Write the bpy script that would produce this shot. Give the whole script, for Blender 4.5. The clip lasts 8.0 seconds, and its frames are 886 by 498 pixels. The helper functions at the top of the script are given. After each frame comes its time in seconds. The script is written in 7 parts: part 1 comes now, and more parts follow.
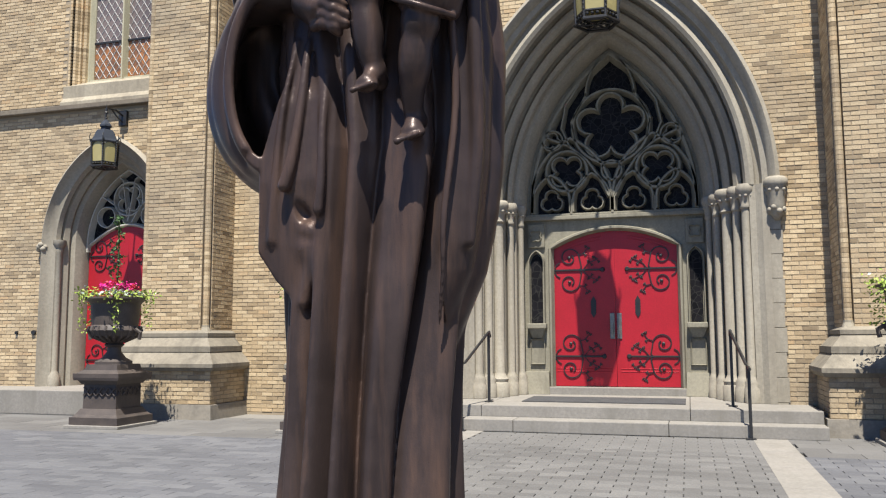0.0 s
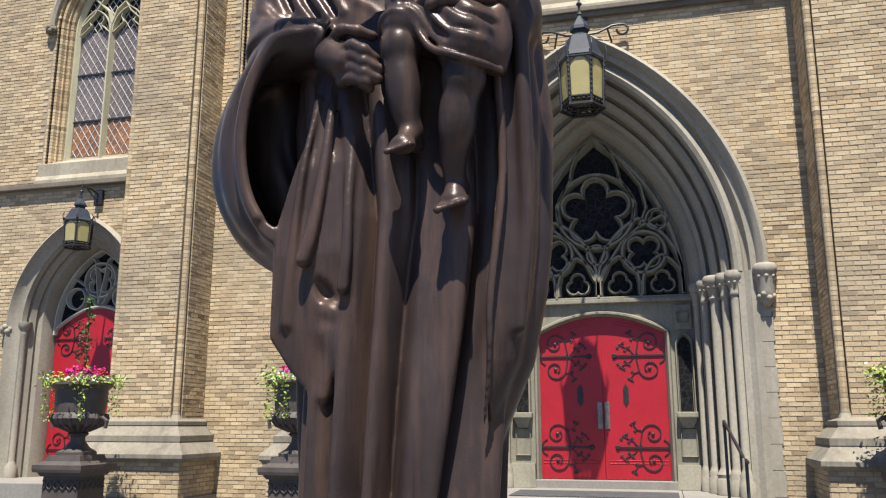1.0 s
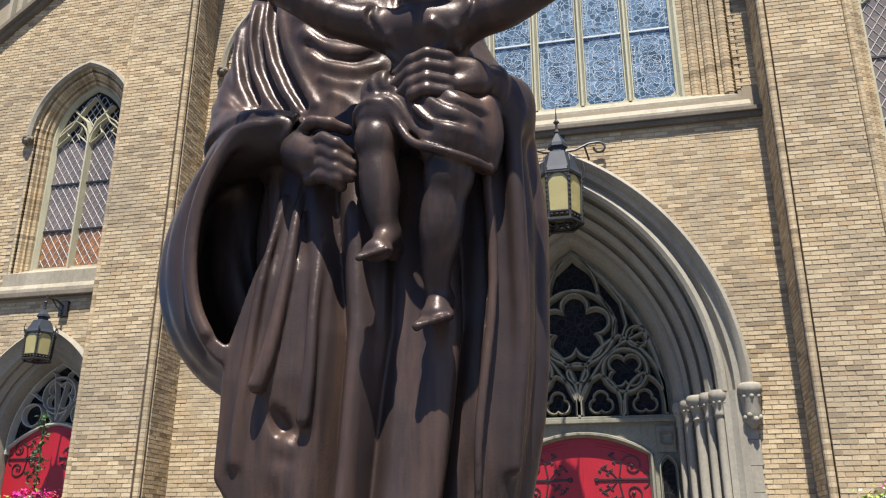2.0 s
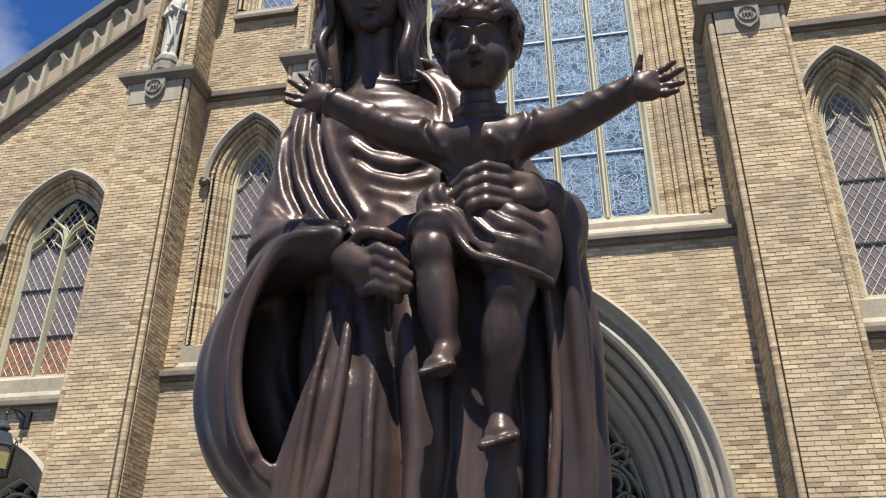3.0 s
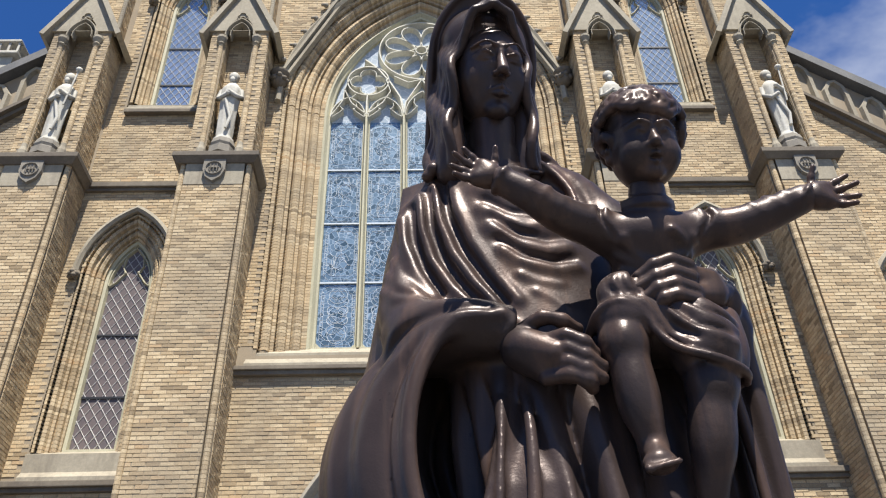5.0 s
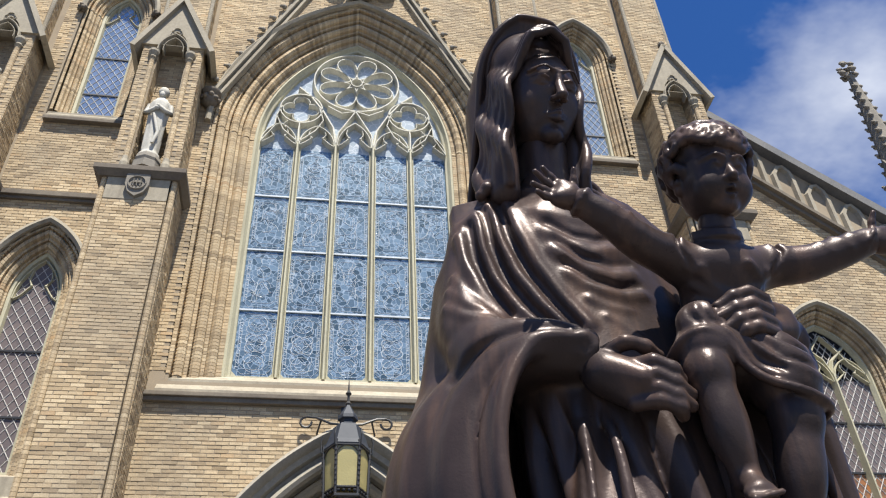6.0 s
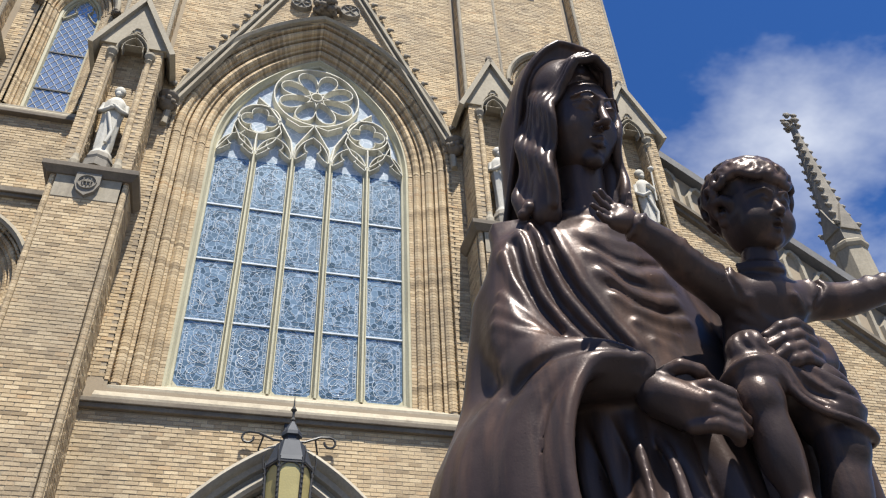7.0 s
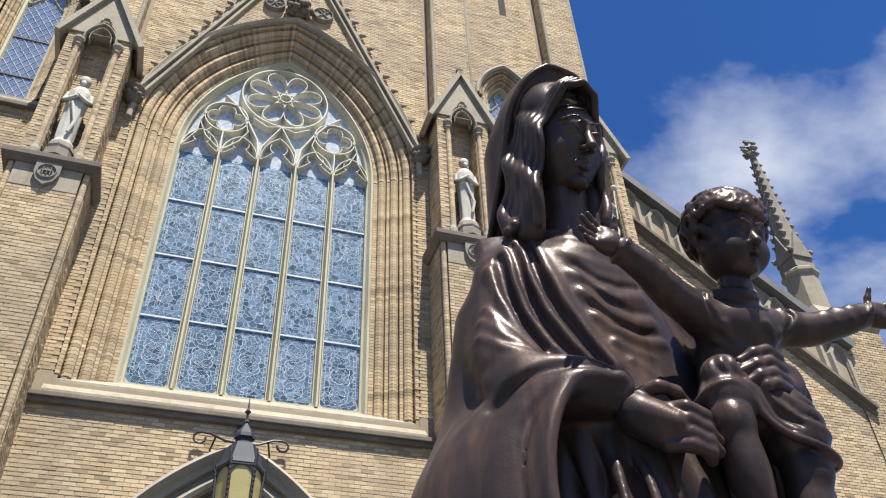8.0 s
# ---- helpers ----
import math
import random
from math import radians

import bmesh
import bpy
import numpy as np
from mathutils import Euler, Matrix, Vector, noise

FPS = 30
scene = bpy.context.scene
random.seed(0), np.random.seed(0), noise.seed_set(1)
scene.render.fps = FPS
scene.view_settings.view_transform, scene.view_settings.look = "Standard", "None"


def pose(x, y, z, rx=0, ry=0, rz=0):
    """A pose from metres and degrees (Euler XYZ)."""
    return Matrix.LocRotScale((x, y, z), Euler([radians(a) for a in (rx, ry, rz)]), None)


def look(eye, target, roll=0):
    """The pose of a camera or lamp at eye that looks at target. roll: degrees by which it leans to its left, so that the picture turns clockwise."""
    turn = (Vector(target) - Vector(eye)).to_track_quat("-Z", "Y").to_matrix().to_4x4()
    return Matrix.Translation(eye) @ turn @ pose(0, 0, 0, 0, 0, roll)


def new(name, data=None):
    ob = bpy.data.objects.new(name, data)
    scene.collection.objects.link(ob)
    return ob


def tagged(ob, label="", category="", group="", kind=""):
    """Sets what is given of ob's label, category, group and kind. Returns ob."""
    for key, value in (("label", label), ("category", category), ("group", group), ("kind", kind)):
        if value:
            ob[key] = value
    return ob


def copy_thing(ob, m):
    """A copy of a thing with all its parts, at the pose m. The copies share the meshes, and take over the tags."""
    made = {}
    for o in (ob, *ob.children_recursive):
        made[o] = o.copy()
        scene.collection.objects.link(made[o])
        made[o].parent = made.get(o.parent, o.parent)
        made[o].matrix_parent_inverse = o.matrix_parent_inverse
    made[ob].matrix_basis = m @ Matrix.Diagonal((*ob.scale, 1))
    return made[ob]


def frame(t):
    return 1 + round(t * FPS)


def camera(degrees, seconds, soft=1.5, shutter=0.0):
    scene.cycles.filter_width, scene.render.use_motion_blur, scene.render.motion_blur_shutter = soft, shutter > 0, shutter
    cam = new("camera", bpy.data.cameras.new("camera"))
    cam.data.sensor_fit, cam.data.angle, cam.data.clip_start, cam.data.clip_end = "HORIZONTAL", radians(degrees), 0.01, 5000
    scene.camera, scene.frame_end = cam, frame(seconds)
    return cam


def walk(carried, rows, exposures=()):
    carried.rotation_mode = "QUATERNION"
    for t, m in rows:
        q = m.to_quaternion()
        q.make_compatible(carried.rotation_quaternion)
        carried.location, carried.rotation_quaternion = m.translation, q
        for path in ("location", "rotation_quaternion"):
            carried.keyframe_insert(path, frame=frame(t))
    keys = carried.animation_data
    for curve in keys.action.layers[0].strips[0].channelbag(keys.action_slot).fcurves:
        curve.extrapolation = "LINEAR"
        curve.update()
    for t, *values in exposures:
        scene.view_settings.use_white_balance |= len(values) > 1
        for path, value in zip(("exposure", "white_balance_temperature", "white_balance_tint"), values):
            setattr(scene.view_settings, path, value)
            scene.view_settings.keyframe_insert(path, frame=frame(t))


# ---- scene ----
cam = camera(56.2, 8.0, 1.2)
PATH = [
    (0, (1.2, -13.057, 1.327), (0.638, -11.15, 1.537), -0.2),
    (0.5, (1.06, -12.916, 1.332), (0.53, -11.01, 1.626), -0.1),
    (1, (0.93, -12.793, 1.363), (0.441, -10.899, 1.775), 0.0),
    (1.5, (0.873, -12.652, 1.401), (0.426, -10.784, 1.96), 0.0),
    (2, (0.847, -12.513, 1.443), (0.431, -10.678, 2.121), 0.1),
    (2.2, (0.829, -12.487, 1.457), (0.426, -10.67, 2.191), 0.1),
    (3.3, (0.538, -12.52, 1.462), (0.26, -10.797, 2.437), -0.1),
    (3.5, (0.471, -12.511, 1.454), (0.221, -10.798, 2.455), -0.2),
    (4, (0.29, -12.443, 1.465), (0.108, -10.76, 2.53), -0.4),
    (4.5, (0.101, -12.41, 1.46), (0.016, -10.759, 2.586), -1.2),
    (5, (-0.137, -12.427, 1.45), (-0.076, -10.81, 2.626), -1.9),
    (6.5, (-0.686, -12.266, 1.452), (-0.325, -10.758, 2.715), -3.2),
    (7, (-0.811, -12.257, 1.44), (-0.386, -10.779, 2.719), -3.0),
    (7.5, (-0.873, -12.266, 1.426), (-0.392, -10.812, 2.713), -2.9),
    (8, (-0.9, -12.28, 1.422), (-0.382, -10.842, 2.712), -2.6),
]
walk(cam, [(t, look(eye, target, roll)) for t, eye, target, roll in PATH], [(0, 1.08), (8, 1.08)])

# world, sun
SUN = Vector((0.30, -2.1, 4.9)).normalized()
ELEV, AZIM = math.asin(SUN.z), math.atan2(SUN.x, SUN.y)
world = bpy.data.worlds.new("world")
scene.world = world
world.use_nodes = True


class Tree:
    """Short hand for node trees."""

    def __init__(self, tree):
        self.t = tree
        tree.nodes.clear()

    def n(self, kind, ins=None, operation="", feature=""):
        node = self.t.nodes.new("ShaderNode" + kind)
        if operation:
            node.operation = operation
        if feature:
            node.feature = feature
        for k, v in (ins or {}).items():
            s = node.inputs[k]
            if hasattr(v, "is_linked") or hasattr(v, "links"):
                self.t.links.new(v, s)
            else:
                s.default_value = v
        return node

    def ramp(self, fac, stops):
        r = self.n("ValToRGB", {"Fac": fac})
        e = r.color_ramp.elements
        while len(e) < len(stops):
            e.new(0.5)
        for el, (p, c) in zip(e, stops):
            el.position = p
            el.color = (*c, 1) if len(c) == 3 else (c[0], c[0], c[0], 1)
        return r.outputs["Color"]

    def mix(self, fac, a, b, mode="MIX"):
        m = self.n("Mix")
        m.data_type, m.blend_type = "RGBA", mode
        for i, v in ((0, fac), (6, a), (7, b)):
            if hasattr(v, "links"):
                self.t.links.new(v, m.inputs[i])
            else:
                m.inputs[i].default_value = v if i == 0 else (*v, 1)
        return m.outputs[2]

    def noise(self, vec, scale, detail=4, rough=0.55, dims="3D"):
        return self.n("TexNoise", {"Vector": vec, "Scale": scale, "Detail": detail, "Roughness": rough}).outputs["Fac"]


w = Tree(world.node_tree)
sky = w.n("TexSky")
sky.sky_type, sky.sun_disc, sky.sun_elevation, sky.sun_rotation = "NISHITA", False, ELEV, AZIM
sky.altitude, sky.air_density, sky.dust_density, sky.ozone_density = 100, 1.0, 0.4, 2.5
co = w.n("TexCoord").outputs["Generated"]
sep = w.n("SeparateXYZ", {"Vector": co})
hi = w.n("Math", {0: sep.outputs["Z"], 1: 0.16}, operation="ADD")
flat = w.n("VectorMath", {0: co}, operation="DIVIDE")
w.t.links.new(w.n("CombineXYZ", {"X": hi.outputs[0], "Y": hi.outputs[0], "Z": hi.outputs[0]}).outputs[0], flat.inputs[1])
warp = w.n("Mapping", {"Vector": flat.outputs[0], "Location": (-0.49532375, 0.41645187, 0.0), "Scale": (1.0, 1.25, 0.2)})
puff = w.noise(warp.outputs[0], 1.15, 7, 0.56)
veil = w.noise(warp.outputs[0], 0.55, 3, 0.5)
both = w.n("Math", {0: puff, 1: veil}, operation="ADD")
cover = w.ramp(w.n("Math", {0: both.outputs[0], 1: 0.5}, operation="MULTIPLY").outputs[0], [(0.515, (0,)), (0.64, (1,))])
deep = w.mix(1.0, sky.outputs["Color"], (0.36, 0.76, 1.35), "MULTIPLY")
skyc = w.mix(cover, deep, (11.0, 11.4, 12.0))
bg = w.n("Background", {"Color": skyc, "Strength": 0.047})
w.t.links.new(bg.outputs[0], w.n("OutputWorld").inputs["Surface"])

sun_data = bpy.data.lights.new("sun", "SUN")
sun_data.energy, sun_data.angle, sun_data.color = 5.0, radians(0.53), (1.0, 0.955, 0.875)
sun = new("sun", sun_data)
sun.matrix_world = look(SUN * 60, (0, 0, 0))


# materials
def material(name, rough=0.8, metal=0.0, spec=0.5):
    m = bpy.data.materials.new(name)
    m.use_nodes = True
    t = Tree(m.node_tree)
    b = t.n("BsdfPrincipled", {"Roughness": rough, "Metallic": metal, "Specular IOR Level": spec})
    t.t.links.new(b.outputs[0], t.n("OutputMaterial").inputs["Surface"])
    t.b = b
    t.pos = t.n("NewGeometry").outputs["Position"]
    return m, t


def join(t, sock, value):
    t.t.links.new(value, t.b.inputs[sock])


def bump(t, height, strength, dist=0.01):
    join(t, "Normal", t.n("Bump", {"Height": height, "Strength": strength, "Distance": dist}).outputs[0])


def brick_material(name, per_object):
    m, t = material(name, 0.88, 0, 0.3)
    rnd = t.n("ObjectInfo").outputs["Random"] if per_object else t.n("NewGeometry").outputs["Random Per Island"]
    body = t.ramp(rnd, [(0.0, (0.25, 0.185, 0.11)), (0.10, (0.37, 0.275, 0.162)), (0.28, (0.45, 0.34, 0.205)), (0.6, (0.52, 0.398, 0.242)), (0.86, (0.60, 0.475, 0.30)), (1.0, (0.47, 0.325, 0.18))])
    grime = t.ramp(t.noise(t.pos, 0.55, 5, 0.6), [(0.42, (0,)), (0.70, (0.75,))])
    aged = t.mix(grime, body, (0.26, 0.215, 0.155))
    fine = t.ramp(t.noise(t.pos, 46, 5, 0.7), [(0.28, (0.68,)), (0.68, (1.08,))])
    join(t, "Base Color", t.mix(1.0, aged, fine, "MULTIPLY"))
    bump(t, t.noise(t.pos, 70, 4, 0.7), 0.5, 0.006)
    return m


def mottled(name, a, b, rough=0.85, big=0.8, small=30, relief=0.35, stain=None, spec=0.35, metal=0.0):
    """A surface of two tones at two scales, with grain and, if given, stains."""
    m, t = material(name, rough, metal, spec)
    base = t.mix(t.ramp(t.noise(t.pos, big, 5, 0.6), [(0.32, (0,)), (0.68, (1,))]), a, b)
    fine = t.ramp(t.noise(t.pos, small, 5, 0.7), [(0.25, (0.75,)), (0.7, (1.08,))])
    c = t.mix(1.0, base, fine, "MULTIPLY")
    if stain:
        run = t.n("Mapping", {"Vector": t.pos, "Scale": (3.2, 3.2, 0.55)})
        c = t.mix(t.ramp(t.noise(run.outputs[0], 1.1, 5, 0.65), [(0.50, (0,)), (0.74, (0.85,))]), c, stain)
    join(t, "Base Color", c)
    bump(t, t.noise(t.pos, small * 1.6, 4, 0.65), relief, 0.006)
    return m


BRICK = brick_material("buff_brick", False)
BRICK_ONE = brick_material("buff_brick_piece", True)
MORTAR = mottled("mortar", (0.33, 0.27, 0.19), (0.25, 0.20, 0.14), 0.95, 0.9, 60)
STONE = mottled("grey_stone", (0.335, 0.302, 0.240), (0.270, 0.243, 0.192), 0.85, 0.7, 22, 0.3, (0.21, 0.185, 0.145))
WEATHERED = mottled("weathered_plinth", (0.25, 0.22, 0.17), (0.18, 0.16, 0.125), 0.9, 1.6, 18, 0.5, (0.10, 0.088, 0.07))
OLIVE = mottled("olive_grey_stone", (0.260, 0.240, 0.182), (0.205, 0.188, 0.142), 0.85, 1.1, 24, 0.3, (0.11, 0.10, 0.075))
SILL = mottled("sill_stone", (0.35, 0.31, 0.235), (0.27, 0.235, 0.175), 0.88, 0.9, 18, 0.4, (0.17, 0.145, 0.11))
DARKSTONE = mottled("sooty_stone", (0.115, 0.095, 0.075), (0.19, 0.16, 0.12), 0.9, 1.2, 20, 0.4)
PLINTHSTONE = mottled("plinth_stone", (0.17, 0.155, 0.13), (0.27, 0.24, 0.195), 0.9, 2.2, 16, 0.6)
TRACERY = mottled("painted_tracery", (0.46, 0.43, 0.30), (0.40, 0.375, 0.265), 0.7, 1.4, 30, 0.15, (0.30, 0.275, 0.19))
TRACERY_PALE = mottled("pale_tracery", (0.62, 0.60, 0.51), (0.54, 0.52, 0.43), 0.75, 1.6, 30, 0.15, (0.28, 0.26, 0.2))
PALE = mottled("pale_carving", (0.52, 0.50, 0.44), (0.42, 0.40, 0.345), 0.85, 3.0, 30, 0.3, (0.34, 0.31, 0.25))
SLATE = mottled("lead_roof", (0.10, 0.10, 0.10), (0.16, 0.155, 0.15), 0.7, 1.5, 20)
IRON = mottled("black_iron", (0.012, 0.012, 0.013), (0.022, 0.021, 0.02), 0.45, 4, 60, 0.2, spec=0.5)
LEADBLUE = mottled("weathered_lamp_roof", (0.018, 0.024, 0.036), (0.03, 0.036, 0.048), 0.62, 6, 50, 0.2, spec=0.3)
CASTIRON = mottled("brown_cast_iron", (0.055, 0.045, 0.04), (0.085, 0.068, 0.058), 0.6, 5, 50, 0.3)
RED = mottled("red_paint", (0.37, 0.010, 0.020), (0.32, 0.009, 0.016), 0.42, 2.0, 40, 0.08, spec=0.45)
PAVER_LIGHT = mottled("paver_light", (0.20, 0.19, 0.172), (0.165, 0.155, 0.142), 0.9, 0.9, 40, 0.4)
CONCRETE = mottled("step_stone", (0.25, 0.232, 0.205), (0.21, 0.196, 0.172), 0.88, 1.3, 26, 0.25, (0.17, 0.158, 0.135))
MAT = mottled("door_mat", (0.05, 0.05, 0.052), (0.075, 0.075, 0.075), 1.0, 6, 120, 0.6)
GROUND = mottled("joint_sand", (0.12, 0.118, 0.115), (0.15, 0.146, 0.14), 0.95, 0.4, 30)
BRASS = mottled("worn_door_pull", (0.20, 0.19, 0.17), (0.30, 0.28, 0.24), 0.4, 9, 60, 0.2, metal=0.8)
LEAD = mottled("lead_came", (0.52, 0.50, 0.47), (0.40, 0.385, 0.365), 0.6, 5, 60, 0.1)
LEADWHITE = mottled("glazing_bar", (0.54, 0.58, 0.62), (0.42, 0.46, 0.50), 0.5, 5, 60, 0.1)
SLIT_SHADE = mottled("interior_shade", (0.015, 0.013, 0.012), (0.025, 0.02, 0.018), 0.9, 2, 20)


def glass_material(name, tint, dark, cells, came, gloss=0.12, metal=0.55, spec=0.6):
    """Old glazing: panes that mirror the sky, uneven, with leaded pieces of several tints."""
    m, t = material(name, gloss, metal, spec)
    vor = t.n("TexVoronoi", {"Vector": t.pos, "Scale": cells}, feature="F1")
    edge = t.n("TexVoronoi", {"Vector": t.pos, "Scale": cells}, feature="DISTANCE_TO_EDGE")
    piece = t.n("SeparateColor", {"Color": vor.outputs["Color"]})
    c = t.mix(piece.outputs[0], tint, dark)
    pane = t.n("Math", {0: t.n("ObjectInfo").outputs["Random"], 1: 0.32}, operation="MULTIPLY")
    c = t.mix(pane.outputs[0], c, tuple(0.5 * q for q in dark))
    if came:
        c = t.mix(t.ramp(edge.outputs["Distance"], [(0.022, (1,)), (0.055, (0,))]), c, came)
    join(t, "Base Color", c)
    h = t.n("Math", {0: t.noise(t.pos, 5, 3), 1: t.noise(t.pos, 40, 2)}, operation="ADD")
    bump(t, h.outputs[0], 0.12, 0.02)
    return m


# storm panes: the blue of the mirrored sky is put into the tint
GLASS_SKY = glass_material("storm_glazing_sky_tint", (0.215, 0.31, 0.39), (0.055, 0.095, 0.125), 9.0, (0.36, 0.44, 0.50), 0.2, 0.35)
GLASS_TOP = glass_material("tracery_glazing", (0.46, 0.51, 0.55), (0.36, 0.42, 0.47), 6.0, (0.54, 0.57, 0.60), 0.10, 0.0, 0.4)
# upper lancets: reflected sky blue is carried by the pane colour
GLASS_UP_SKY = glass_material("upper_glazing_sky_tint", (0.34, 0.42, 0.52), (0.26, 0.34, 0.43), 3.0, None, 0.12, 0.6)
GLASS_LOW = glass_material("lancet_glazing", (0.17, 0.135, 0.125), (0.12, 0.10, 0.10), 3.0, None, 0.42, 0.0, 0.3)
GLASS_DARK = glass_material("dark_glazing", (0.016, 0.015, 0.017), (0.008, 0.008, 0.009), 9.0, (0.03, 0.029, 0.027), 0.5, 0.0, 0.06)
GLASS_ORANGE = glass_material("amber_glazing", (0.42, 0.17, 0.05), (0.20, 0.09, 0.04), 8.0, (0.12, 0.08, 0.05), 0.35, 0.1)
AMBER = glass_material("lantern_glass", (0.40, 0.34, 0.145), (0.33, 0.28, 0.115), 4.0, None, 0.3, 0.0)


# mesh helpers
def mesh_object(name, data, mat, parent=None, label=""):
    me = bpy.data.meshes.new(name)
    if isinstance(data, bmesh.types.BMesh):
        bmesh.ops.recalc_face_normals(data, faces=data.faces)
        data.to_mesh(me)
        data.free()
    else:
        me.from_pydata(*data)
    me.materials.append(mat)
    ob = new(name, me)
    if parent:
        ob.parent = parent
    if label:
        ob["label"] = label
    return ob


def part(name, bm, mat, parent, label=""):
    return mesh_object(name, bm, mat, parent, label)


def smooth(ob, angle=40):
    ob.data.polygons.foreach_set("use_smooth", [True] * len(ob.data.polygons))
    ob.data.set_sharp_from_angle(angle=radians(angle))
    return ob


def empty(name, label="", category="", group="", kind="", at=(0, 0, 0)):
    ob = new(name)
    ob.location = at
    return tagged(ob, label, category, group, kind)


def box(bm, x0, x1, y0, y1, z0, z1, bev=0.0):
    v = [bm.verts.new((x, y, z)) for z in (z0, z1) for y in (y0, y1) for x in (x0, x1)]
    fs = [bm.faces.new([v[i] for i in f]) for f in ((0, 2, 3, 1), (4, 5, 7, 6), (0, 1, 5, 4), (2, 6, 7, 3), (0, 4, 6, 2), (1, 3, 7, 5))]
    if bev:
        es = list({e for f in fs for e in f.edges})
        bmesh.ops.bevel(bm, geom=es, offset=bev, segments=2, affect="EDGES", profile=0.6)
    return bm


def B():
    return bmesh.new()


def taper(bm, a, b, z0, z1):
    """A block whose plan goes from rectangle a = (x0, x1, y0, y1) at z0 to b at z1."""
    v = [bm.verts.new((r[i], r[j], z)) for r, z in ((a, z0), (b, z1)) for j in (2, 3) for i in (0, 1)]
    for f in ((0, 2, 3, 1), (4, 5, 7, 6), (0, 1, 5, 4), (2, 6, 7, 3), (0, 4, 6, 2), (1, 3, 7, 5)):
        bm.faces.new([v[i] for i in f])
    return bm


def prism(bm, pts, y0, y1):
    """A polygon of (x, z) drawn out from y0 to y1."""
    a = [bm.verts.new((x, y0, z)) for x, z in pts]
    b = [bm.verts.new((x, y1, z)) for x, z in pts]
    bm.faces.new(a), bm.faces.new(b[::-1])
    for i in range(len(pts)):
        j = (i + 1) % len(pts)
        bm.faces.new((a[i], b[i], b[j], a[j]))
    return bm


def lathe(bm, prof, cx=0, cy=0, n=24):
    """(r, z) turned round a vertical axis; a closed body."""
    rings = [[bm.verts.new((cx + r * math.cos(6.28319 * k / n), cy + r * math.sin(6.28319 * k / n), z)) for k in range(n)] for r, z in prof]
    for p, q in zip(rings, rings[1:]):
        for k in range(n):
            bm.faces.new((p[k], p[(k + 1) % n], q[(k + 1) % n], q[k]))
    bm.faces.new(rings[0][::-1]), bm.faces.new(rings[-1])
    return bm


def tube(bm, pts, r, n=8, taper_to=None):
    """A round bar along points."""
    pts = [Vector(p) for p in pts]
    rings = []
    for i, p in enumerate(pts):
        d = (pts[min(i + 1, len(pts) - 1)] - pts[max(i - 1, 0)]).normalized()
        s = d.orthogonal().normalized() if abs(d.y) > 0.98 else d.cross(Vector((0, 1, 0))).normalized()
        u = d.cross(s)
        rr = r if taper_to is None else r + (taper_to - r) * i / (len(pts) - 1)
        rings.append([bm.verts.new(p + rr * (math.cos(6.28319 * k / n) * s + math.sin(6.28319 * k / n) * u)) for k in range(n)])
    for p, q in zip(rings, rings[1:]):
        for k in range(n):
            bm.faces.new((p[k], p[(k + 1) % n], q[(k + 1) % n], q[k]))
    bm.faces.new(rings[0][::-1]), bm.faces.new(rings[-1])
    return bm


def ball(bm, c, r, n=10, squash=(1, 1, 1)):
    m = Matrix.Translation(c) @ Matrix.Diagonal((r * squash[0], r * squash[1], r * squash[2], 1))
    bmesh.ops.create_uvsphere(bm, u_segments=n, v_segments=max(6, n * 2 // 3), radius=1, matrix=m)
    return bm


def arch(w, c, zs, z0, n=14, cx=0.0, d=0.0):
    """Pointed arch of half width w + d, whose arcs have their centres c past the middle: (x, z) from the left foot over the apex to the right one."""
    R, ww = w + c + d, w + d
    top = math.acos(c / R)
    left = [(-ww, z0)] if z0 < zs else []
    left += [(c - R * math.cos(top * i / n), zs + R * math.sin(top * i / n)) for i in range(n + 1)]
    return [(cx + x, z) for x, z in left] + [(cx - x, z) for x, z in left[-2::-1]]


def inside_arch(x, z, w, c, zs, z0):
    x = np.abs(x)
    return (z > z0) & (x < w) & ((z < zs) | ((x + c) ** 2 + (z - zs) ** 2 < (w + c) ** 2))


def arch_sweep(bm, w, c, zs, z0, prof, n=18, cx=0.0, close=True):
    """A moulding of section prof [(d, y)] led along the arch and down both jambs."""
    rows = [[bm.verts.new((x, y, z)) for x, z in arch(w, c, zs, z0, n, cx, d)] for d, y in prof]
    pairs = list(zip(rows, rows[1:])) + ([(rows[-1], rows[0])] if close else [])
    for p, q in pairs:
        for k in range(len(p) - 1):
            bm.faces.new((p[k], p[k + 1], q[k + 1], q[k]))
    if close:
        bm.faces.new([r[0] for r in rows]), bm.faces.new([r[-1] for r in rows][::-1])
    return bm


